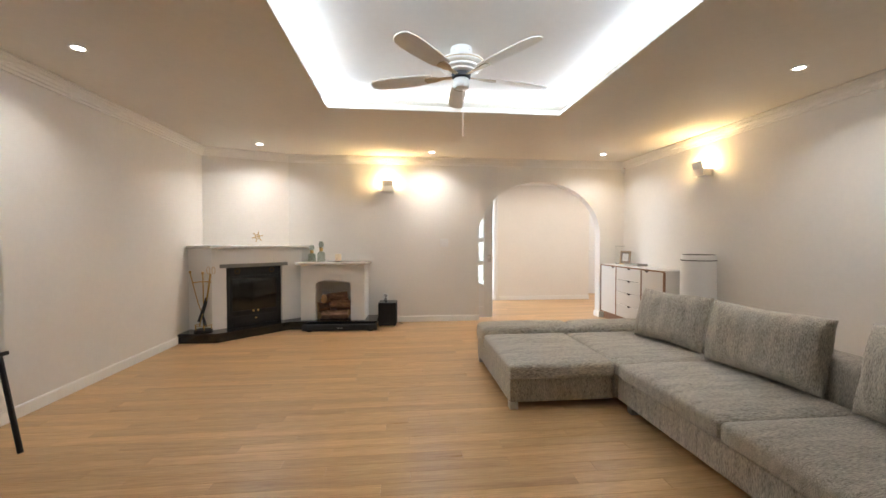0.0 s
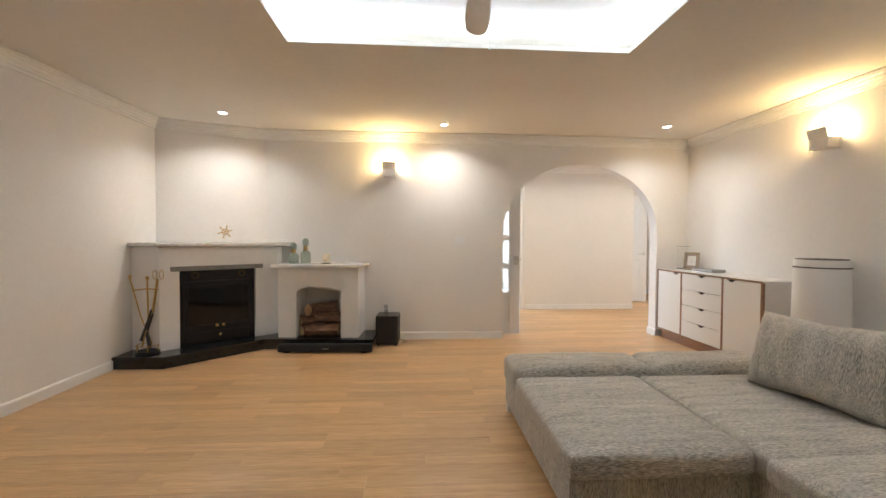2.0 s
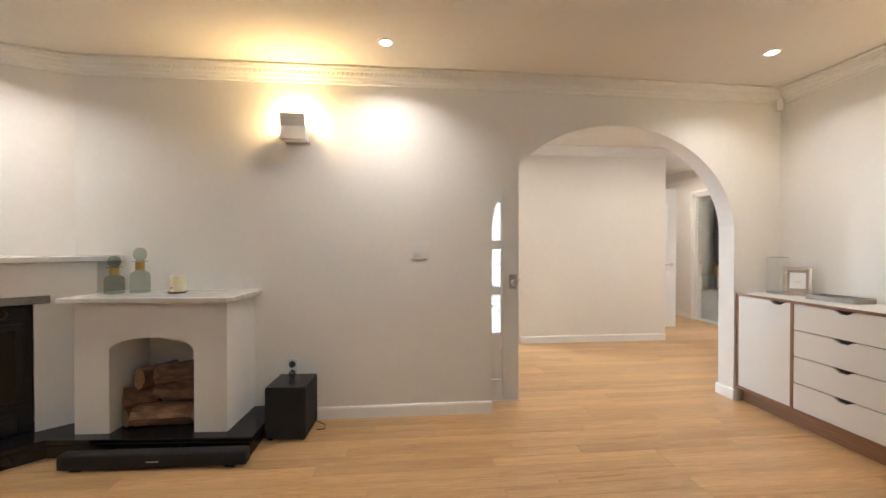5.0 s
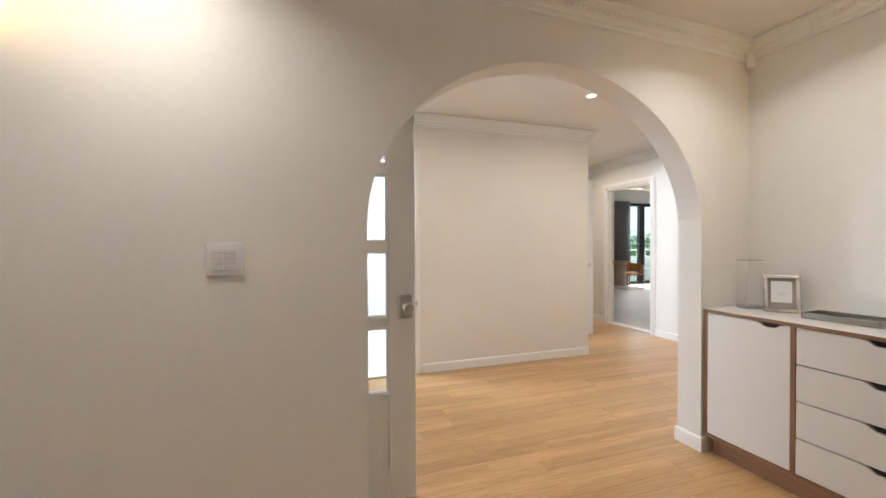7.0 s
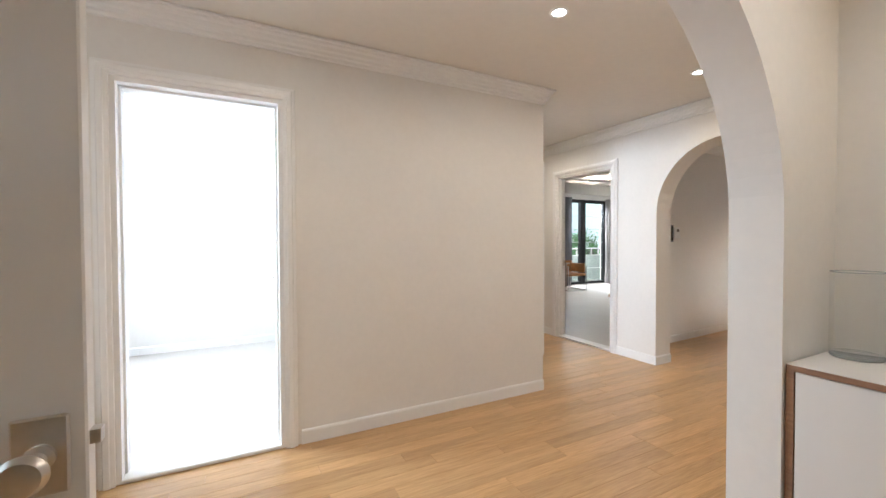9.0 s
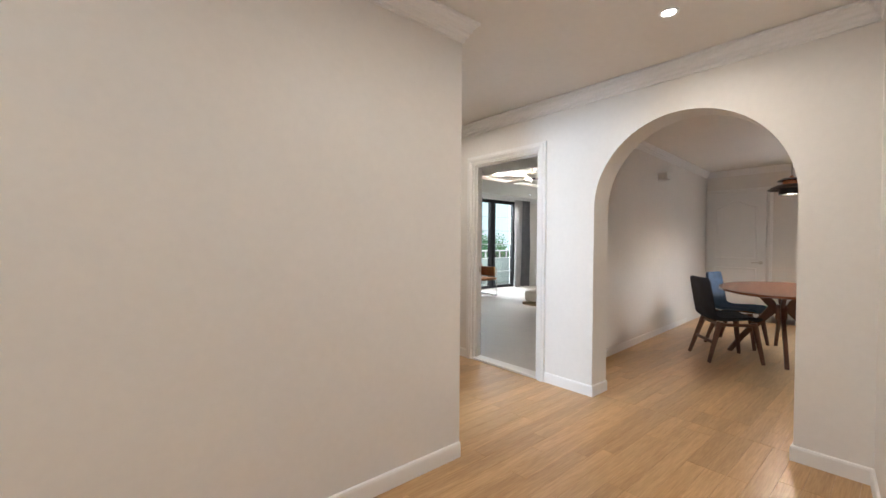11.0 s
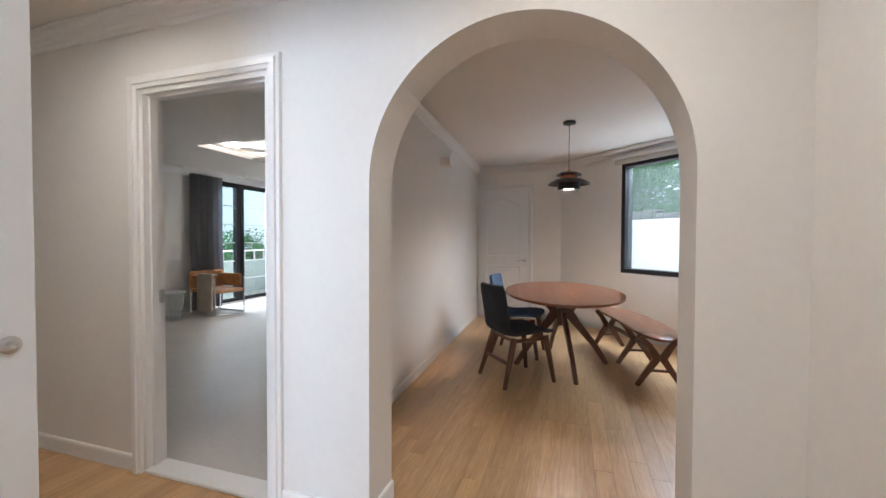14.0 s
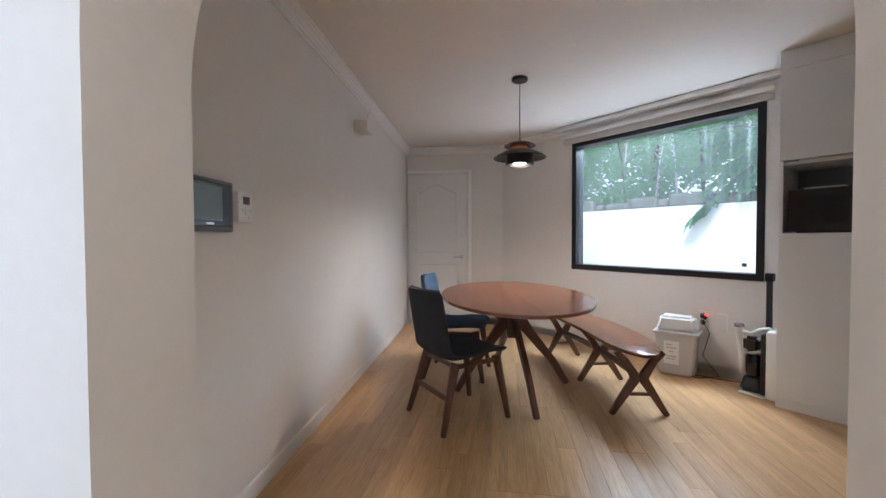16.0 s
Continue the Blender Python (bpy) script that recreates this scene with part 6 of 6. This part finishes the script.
part("body", lathe([(0, 0.0), (0.13, 0.0), (0.15, 0.02), (0.165, 0.46), (0.15, 0.465), (0.135, 0.03), (0, 0.02)], 32), mat("woven_seagrass", (0.42, 0.33, 0.22), 0.85, grain=0.35, scale=50, bump=1.0, bump_scale=70), t, smooth=True)
SLIP = mat("grey_felt", (0.30, 0.32, 0.36), 0.95, grain=0.15, scale=90, bump=0.3)


def slipper(m):
    t = thing("slipper", m, "grey felt house slipper on the floor", "slipper", "house slippers")
    sole = [(0.045 * math.cos(a) * (1.0 if math.sin(a) > 0 else 0.85), 0.13 * math.sin(a)) for a in [2 * math.pi * k / 28 for k in range(28)]]
    part("sole", slab(sole, 0.001, 0.018, 0.004), SLIP, t, smooth=True)
    b = bmesh.new()
    rows = []
    for i in range(7):
        y = 0.005 + 0.02 * i
        half = 0.045 * math.sqrt(max(0.05, 1 - (y / 0.135) ** 2))
        rows.append([b.verts.new((half * math.cos(math.pi * k / 10), y, 0.016 + (0.05 - 0.03 * i / 6) * math.sin(math.pi * k / 10))) for k in range(11)])
    for r0, r1 in zip(rows, rows[1:]):
        for k in range(10):
            b.faces.new((r0[k], r0[k + 1], r1[k + 1], r1[k]))
    bmesh.ops.solidify(b, geom=b.faces[:], thickness=0.006)
    part("upper", b, SLIP, t, smooth=True)
    return t


s = slipper(pose(0.74, 7.27, 0, 0, 0, 75))
for x, y, r in ((0.84, 7.16, 68), (0.98, 7.10, 62)):
    copy_thing(s, pose(x, y, 0, 0, 0, r))

# ---- outside ----
RENDERW = mat("white_garden_render", (0.78, 0.78, 0.77), 0.85, grain=0.06, scale=6, bump=0.2, bump_scale=40)
COPING = mat("grey_garden_stone", (0.11, 0.115, 0.10), 0.9, grain=0.55, scale=9, bump=0.6, bump_scale=20)
SOIL = mat("garden_soil", (0.06, 0.05, 0.035), 0.95, grain=0.4, scale=3, bump=0.8, bump_scale=12)
LEAFA = mat("fresh_leaf", (0.11, 0.29, 0.08), 0.55, grain=0.5, scale=3, Subsurface_Weight=0.1)
LEAFB = mat("dark_fir_leaf", (0.045, 0.18, 0.10), 0.6, grain=0.5, scale=3)
for m in (LEAFA, LEAFB):
    nt = m.node_tree
    surface, thin, both = nt.nodes["Principled BSDF"], nt.nodes.new("ShaderNodeBsdfTranslucent"), nt.nodes.new("ShaderNodeMixShader")
    thin.inputs[0].default_value = (0.22, 0.48, 0.17, 1)
    both.inputs[0].default_value = 0.6
    nt.links.new(surface.outputs[0], both.inputs[1])
    nt.links.new(thin.outputs[0], both.inputs[2])
    nt.links.new(both.outputs[0], nt.nodes["Material Output"].inputs[0])
TRUNK = mat("grey_brown_trunk", (0.09, 0.07, 0.055), 0.9, grain=0.4, scale=25, bump=0.8, bump_scale=40, stretch=(1, 1, 0.3))
structure("ground", slab([(-300, -300), (300, -300), (300, 300), (-300, 300)], -0.6, -0.3), SOIL, "garden ground round the house", "ground")
GM = WM
wl = structure("garden_wall", box(-7.0, 2.6, -0.299, 9.0, 2.9, 1.66, 0.01), RENDERW, "white rendered retaining wall outside the window", "garden wall")
wl.matrix_basis = GM
rnd = random.Random(5)
s, k = -7.0, 0
while s < 9.0:
    ln = rnd.uniform(0.16, 0.55)
    part("stone", box(s, 2.62 + rnd.uniform(0, 0.04), 1.662, min(s + ln, 9.0) - 0.015, 3.0, 1.84 + rnd.uniform(-0.07, 0.06), 0.03), COPING, wl)
    s += ln
bank = structure("garden_bank", bmesh.new(), SOIL, "planted bank behind the garden wall", "ground")
b = slab([(-14, 2.95), (16, 2.95), (16, 20), (-14, 20)], -0.29, 1.75)
for v in b.verts:
    if v.co.z > 0 and v.co.y > 10:
        v.co.z = 2.3
bank.data = mesh_of(b, "garden_bank", SOIL)
bank.matrix_basis = GM


def leaves(count, size, spread, seed, flat=0.4):
    """Many small folded leaves in uneven clumps within spread (x, y, z)."""
    r = random.Random(seed)
    verts, faces = [], []
    clumps = [(Vector((r.uniform(-1, 1), r.uniform(-1, 1), r.uniform(-1, 1))), r.uniform(0.2, 0.45)) for _ in range(34)]
    clumps = [(c.normalized() * c.length ** 0.5 * 0.8 if c.length > 1 else c, q) for c, q in clumps]
    for _ in range(count):
        c, q = r.choice(clumps)
        p = c + Vector((r.gauss(0, 1), r.gauss(0, 1), r.gauss(0, 0.7))) * q * 0.5
        p = Vector((p.x * spread[0], p.y * spread[1], p.z * spread[2]))
        a = Vector((r.gauss(0, 1), r.gauss(0, 1), r.gauss(0, flat))).normalized()
        side = a.cross(Vector((r.gauss(0, 0.4), r.gauss(0, 0.4), 1))).normalized()
        s = size * r.uniform(0.6, 1.3)
        i = len(verts)
        fold = a.cross(side) * s * 0.15
        verts += [p, p + a * s * 0.5 + side * s * 0.28 + fold, p + a * s, p + a * s * 0.5 - side * s * 0.28 + fold]
        faces += [(i, i + 1, i + 2), (i, i + 2, i + 3)]
    me = bpy.data.meshes.new("crown")
    me.from_pydata([tuple(v) for v in verts], [], faces)
    return me


def tree(m, height, spread, material, label, count, size, seed, lean=0.1, crown_at=None):
    t = thing("tree", m, label, "tree", "garden trees")
    r = random.Random(seed)
    top = Vector((lean * height, 0.05 * height, height * 0.85))
    part("trunk", tube([(0, 0, -0.3), (top.x * 0.3, 0.02, height * 0.3), (top.x * 0.6, top.y * 0.5, height * 0.6), tuple(top)], 0.035 * height / 2.5, 9, taper=0.012), TRUNK, t, smooth=True)
    b = bmesh.new()
    for k in range(9):
        z = height * r.uniform(0.35, 0.8)
        p = Vector((top.x * z / height, top.y * z / height, z))
        e = p + Vector((r.uniform(-1, 1) * spread[0] * 0.8, r.uniform(-1, 1) * spread[1] * 0.8, r.uniform(0.0, 0.5) * spread[2]))
        tube([p, (p + e) / 2 + Vector((0, 0, 0.08)), e], 0.016 * height / 2.5, 6, bm=b, taper=0.004)
    part("limbs", b, TRUNK, t, smooth=True)
    ob = new("crown", leaves(count, size, spread, seed))
    ob.data.materials.append(material)
    ob.parent = t
    ob.matrix_basis = pose(*(crown_at or (top.x * 0.7, top.y * 0.7, height * 0.72)))
    return t


for x, y, z, h, sp, mt, n, size, sd, lab, cz in (
        (-2.4, 4.3, 1.8, 2.4, (1.3, 0.9, 0.75), LEAFA, 4200, 0.085, 1, "broad-leaved garden tree with light green leaves", 1.0),
        (-0.4, 3.9, 1.8, 1.6, (0.8, 0.6, 0.5), LEAFA, 2600, 0.075, 8, "low leafy garden shrub", 0.45),
        (0.9, 4.2, 1.8, 2.6, (1.2, 0.9, 0.8), LEAFA, 4200, 0.085, 2, "broad-leaved garden tree with light green leaves", 1.1),
        (3.7, 3.6, 1.8, 2.6, (1.0, 0.8, 0.9), LEAFB, 5200, 0.06, 4, "dark green feathery conifer over the garden wall", 0.8),
        (-3.0, 5.2, 2.2, 4.2, (1.7, 0.9, 1.3), LEAFA, 5200, 0.095, 10, "broad-leaved garden tree with light green leaves", 1.7),
        (-0.6, 5.4, 2.2, 4.4, (1.8, 0.9, 1.4), LEAFA, 5600, 0.095, 11, "broad-leaved garden tree with light green leaves", 1.8),
        (2.0, 5.2, 2.2, 4.6, (1.7, 0.9, 1.4), LEAFB, 5600, 0.09, 12, "tall dark green garden tree", 1.7),
        (4.4, 5.0, 2.2, 4.6, (1.7, 0.9, 1.4), LEAFB, 5200, 0.09, 13, "tall dark green garden tree", 1.6),
        (-4.5, 6.0, 2.4, 3.4, (2.2, 1.5, 1.3), LEAFA, 2800, 0.12, 5, "broad-leaved garden tree with light green leaves", 1.3),
        (-1.0, 8.0, 3.2, 3.6, (2.6, 1.5, 1.5), LEAFB, 3000, 0.12, 9, "tall dark green garden tree", 1.3),
        (1.6, 7.0, 2.9, 4.2, (2.8, 1.5, 1.6), LEAFA, 3000, 0.12, 6, "tall garden tree with light green leaves", 1.4),
        (5.2, 6.0, 2.6, 4.0, (2.4, 1.5, 1.6), LEAFB, 3600, 0.10, 7, "dark green feathery conifer over the garden wall", 1.2)):
    p = GM @ Vector((x, y, z))
    tree(pose(p.x, p.y, p.z, 0, 0, sd * 50), h, sp, mt, lab, n, size, sd, 0.1, (0.05, 0.05, cz))


def conifer(m, limbs, label, seed):
    """A leaning conifer whose long limbs arch outwards and droop, feathered with small flat sprays. limbs: (start z, reach x, reach y, tip z)."""
    t = thing("conifer", m, label, "tree", "garden trees")
    r = random.Random(seed)
    part("trunk", tube([(0, 0, -0.2), (0.03, 0.02, 1.0), (0.0, 0.05, 2.2), (0.04, 0.0, 3.2)], 0.07, 9, taper=0.02), TRUNK, t, smooth=True)
    verts, faces = [], []
    for z0, rx, ry, z1 in limbs:
        start, tip = Vector((0.01, 0.02, z0)), Vector((rx, ry, z1))
        top = (start + tip) / 2 + Vector((0, 0, 0.28))
        pts = [start.lerp(top, k / 9).lerp(top.lerp(tip, k / 9), k / 9) for k in range(10)]
        part("limb", tube(pts, 0.018, 6, taper=0.004), TRUNK, t, smooth=True)
        d = (tip - start).normalized()
        across = d.cross(Vector((0, 0, 1))).normalized()
        for k in range(130):
            u = 0.18 + 0.82 * r.random()
            base = start.lerp(top, u).lerp(top.lerp(tip, u), u)
            out = across * r.choice((-1, 1)) * r.uniform(0.3, 1.0) + d * r.uniform(0.2, 0.9) + Vector((0, 0, r.uniform(-0.9, -0.05)))
            out.normalize()
            length = r.uniform(0.12, 0.30) * (1.15 - 0.5 * u)
            for q in range(14):
                p = base + out * length * q / 13 + Vector((0, 0, -0.05 * (q / 13) ** 2))
                a = (out * 0.6 + across * r.choice((-1, 1)) * r.uniform(0.4, 1) + Vector((0, 0, r.uniform(-0.5, 0.3)))).normalized()
                side = a.cross(Vector((r.uniform(-0.4, 0.4), r.uniform(-0.4, 0.4), 1))).normalized()
                size = r.uniform(0.05, 0.09)
                i = len(verts)
                verts += [tuple(p - side * size * 0.12), tuple(p + a * size * 0.5 + side * size * 0.3), tuple(p + a * size), tuple(p + side * size * 0.14)]
                faces += [(i, i + 1, i + 2), (i, i + 2, i + 3)]
    me = bpy.data.meshes.new("crown")
    me.from_pydata(verts, [], faces)
    me.materials.append(LEAFB)
    new("crown", me).parent = t
    return t


conifer(GM @ pose(2.75, 3.35, 1.8), [(1.0, -1.38, -0.92, -0.36), (1.15, -1.15, -0.85, 0.12), (1.5, -1.55, -0.6, 0.30), (1.3, -0.7, -0.9, 0.1), (0.9, -0.45, -0.8, -0.12), (1.9, -1.3, -0.5, 0.85), (1.7, -0.6, -0.8, 0.75), (2.3, -1.0, -0.4, 1.4), (1.6, 0.3, -0.8, 0.5), (2.2, 0.1, -0.7, 1.2), (1.2, 0.9, -0.6, 0.2), (2.6, -0.5, -0.6, 1.9), (2.0, 1.1, -0.3, 1.1)], "dark green conifer with limbs drooping over the garden wall", 41)
woods = new("woods", leaves(26000, 0.24, (9.0, 1.2, 2.6), 77))
woods.data.materials.append(LEAFA)
woods.matrix_basis = GM @ pose(0.5, 9.0, 3.4)
tagged(woods, "dense green trees on the slope behind the garden", "woods", kind="stuff")
t = thing("overhead_wire", GM.copy(), "thin overhead cables outside the window", "cable")
for z0, z1 in ((2.95, 2.45), (2.80, 2.75)):
    part("wire", tube([(-4, 2.35, z0 + 0.1), (-0.4, 2.35, z0 - 0.05), (2.2, 2.35, (z0 + z1) / 2 - 0.1), (6, 2.35, z1)], 0.005, 6), COPING, t)
BIRCH = mat("pale_birch_bark", (0.55, 0.53, 0.49), 0.8, grain=0.3, scale=30, bump=0.3)
for x, y, lean, h in ((0.25, 3.7, 0.22, 1.7), (0.62, 3.8, -0.15, 1.5), (-0.5, 3.9, 0.1, 1.6)):
    t = thing("sapling", GM @ pose(x, y, 1.75), "thin pale leafless sapling stem on the bank", "sapling", "saplings")
    part("stem", tube([(0, 0, -0.1), (lean * 0.4, 0, h * 0.5), (lean, 0.05, h)], 0.022, 7, taper=0.008), BIRCH, t, smooth=True)
    for k in range(4):
        z = h * (0.35 + 0.15 * k)
        part("twig", tube([(lean * z / h, 0, z), (lean * z / h + 0.18 * (-1) ** k, 0.05, z + 0.22)], 0.007, 5, taper=0.003), BIRCH, t)
# pale haze beyond the garden
b = bmesh.new()
lo = [b.verts.new((4 + 75 * math.cos(2 * math.pi * k / 48), 5 + 75 * math.sin(2 * math.pi * k / 48), -0.5)) for k in range(48)]
hi = [b.verts.new((v.co.x, v.co.y, 34)) for v in lo]
for k in range(48):
    b.faces.new((lo[k], lo[(k + 1) % 48], hi[(k + 1) % 48], hi[k]))
structure("backdrop", b, glow("overcast_haze", (0.78, 0.88, 0.88), 0.8), "pale overcast haze beyond the garden", "sky")
# terrace of the bedroom
tw = structure("terrace_wall", box(8.0, 14.3, -0.299, 13.0, 14.4, 0.75, 0.01), mat("aged_terrace_render", (0.36, 0.40, 0.37), 0.9, grain=0.15, scale=5, bump=0.3, bump_scale=40), "pale low terrace wall", "garden wall")
for k in range(16):
    part("baluster", box(8.1 + 0.32 * k, 14.34, 0.75, 8.13 + 0.32 * k, 14.37, 0.95), TRIM, tw)
part("rail", box(8.0, 14.32, 0.95, 13.0, 14.39, 0.99, 0.005), TRIM, tw)
structure("terrace", box(7.5, 13.2, -0.299, 13.5, 14.3, -0.02), COPING, "grey terrace floor", "terrace")
tree(pose(10.9, 16.5, -0.3, 0, 0, 20), 4.6, (2.2, 1.6, 1.3), LEAFA, "leafy tree beyond the terrace", 2600, 0.14, 21, 0.15, (0.2, 0.3, 4.0))
for k, (x, y) in enumerate(((9.6, 15.6), (11.2, 15.3), (12.6, 15.8), (14.0, 16.5), (8.2, 16.0))):
    tree(pose(x, y, -0.3, 0, 0, 30 * k), 1.5, (0.9, 0.7, 0.8), LEAFB if k % 2 else LEAFA, "leafy shrub beyond the terrace wall", 2200, 0.09, 30 + k)

# daylight through the openings
q0, q1 = on_window_wall(2.0, -0.75), on_window_wall(2.0, 1.8)
lamp("window_daylight", "AREA", look((*q0, 2.85), (*q1, 1.6)), 235, (0.90, 0.97, 1.0), size=1.9, size_y=0.9)
lamp("window_daylight", "AREA", look((9.95, 14.0, 2.95), (9.6, 12.0, 1.5)), 620, (0.92, 0.97, 1.0), size=1.8, size_y=0.9)
lamp("window_daylight", "AREA", look((-0.7, 9.45, 1.5), (5.0, 7.8, 1.5)), 150, (0.78, 0.88, 1.0), size=1.3, size_y=1.3, spread=130)
# unseen low lamp added in place of daylight bounced up off the garden wall
q2, q3 = on_window_wall(2.0, -0.5), on_window_wall(2.0, 2.4)
lamp("window_daylight", "AREA", look((*q2, 0.5), (*q3, 2.2)), 45, (0.95, 0.98, 1.0), size=1.7, size_y=0.4)
# unseen cool lamp added to brighten the hall, no known source there
lamp("hall_fill", "AREA", pose(-0.7, 6.71, 1.1, 90, 0, -90), 9, (0.82, 0.91, 1.0), size=1.1, size_y=1.9)
bx0, by0, bx1, by1 = BC
for m, length in ((pose((bx0 + bx1) / 2, by1 + 0.06, CEIL + 0.05, 125, 0, 180), bx1 - bx0), (pose(bx0 - 0.06, (by0 + by1) / 2, CEIL + 0.05, 125, 0, -90), by1 - by0),
                  (pose((bx0 + bx1) / 2, by0 - 0.06, CEIL + 0.05, 125, 0, 0), bx1 - bx0), (pose(bx1 + 0.06, (by0 + by1) / 2, CEIL + 0.05, 125, 0, 90), by1 - by0)):
    lamp("cove_strip", "AREA", m, 85 * length, (1.0, 0.88, 0.76), size=length, size_y=0.05)

# ---- floor planks ----
PW, PL = 0.094, 0.98
rest_v, rest_f = [], []
cache = {}
rnd = random.Random(11)
near = 0


def plank_data(length, width):
    key = (round(length, 3), round(width, 3))
    if key not in cache:
        b = bmesh.new()
        g, e, h = 0.0003, 0.0009, 0.0008
        lo = [b.verts.new(v) for v in ((g, g, -0.010), (length - g, g, -0.010), (length - g, width - g, -0.010), (g, width - g, -0.010))]
        mi = [b.verts.new((v.co.x, v.co.y, -h)) for v in lo]
        hi = [b.verts.new(v) for v in ((g + e, g + e, 0), (length - g - e, g + e, 0), (length - g - e, width - g - e, 0), (g + e, width - g - e, 0))]
        b.faces.new(hi)
        for a, c in ((lo, mi), (mi, hi)):
            for k in range(4):
                b.faces.new((a[k], a[(k + 1) % 4], c[(k + 1) % 4], c[k]))
        cache[key] = mesh_of(b, "plank", OAK)
    return cache[key]


def lay(x0, y0, x1, y1):
    global near
    rows = int(math.ceil((y1 - y0) / PW))
    for r in range(rows):
        y = y0 + r * PW
        width = min(PW, y1 - y)
        if width < 0.01:
            continue
        x, far = x0, min(x1, y + 3.2) if x0 > 5 else x1
        first = round(rnd.choice((0.25, 0.4, 0.55, 0.7, 0.85, 1.0)) * PL, 3)
        while x < far - 0.005:
            ln = min(first if x == x0 else PL, far - x)
            me = plank_data(ln, width)
            cx, cy = x + ln / 2, y + width / 2
            if near < 300 and ((-1.4 < cx < 1.3 and 2.3 < cy < 5.0) or (2.8 < cx < 7.2 and 6.1 < cy < 7.6) or (0.9 < cx < 2.8 and 5.0 < cy < 7.4)):
                ob = new("plank", me)
                ob.parent = FLOOR
                ob.location = (x, y, 0)
                near += 1
            else:
                i = len(rest_v)
                rest_v.extend((v.co.x + x, v.co.y + y, v.co.z) for v in me.vertices)
                rest_f.extend(tuple(q + i for q in p.vertices) for p in me.polygons)
            x += ln


lay(XL, -3.0, XR, YA)
lay(-0.6, YA, XE + 0.1, YH + 0.1)
lay(3.6, YH + 0.1, XE + 0.1, 11.0)
lay(XE + 0.1, 3.6, 10.2, 8.26)
me = bpy.data.meshes.new("planks")
me.from_pydata(rest_v, [], rest_f)
me.materials.append(OAK)
ob = new("planks", me)
ob.parent = FLOOR
tagged(ob, "honey oak laminate planks", kind="stuff")
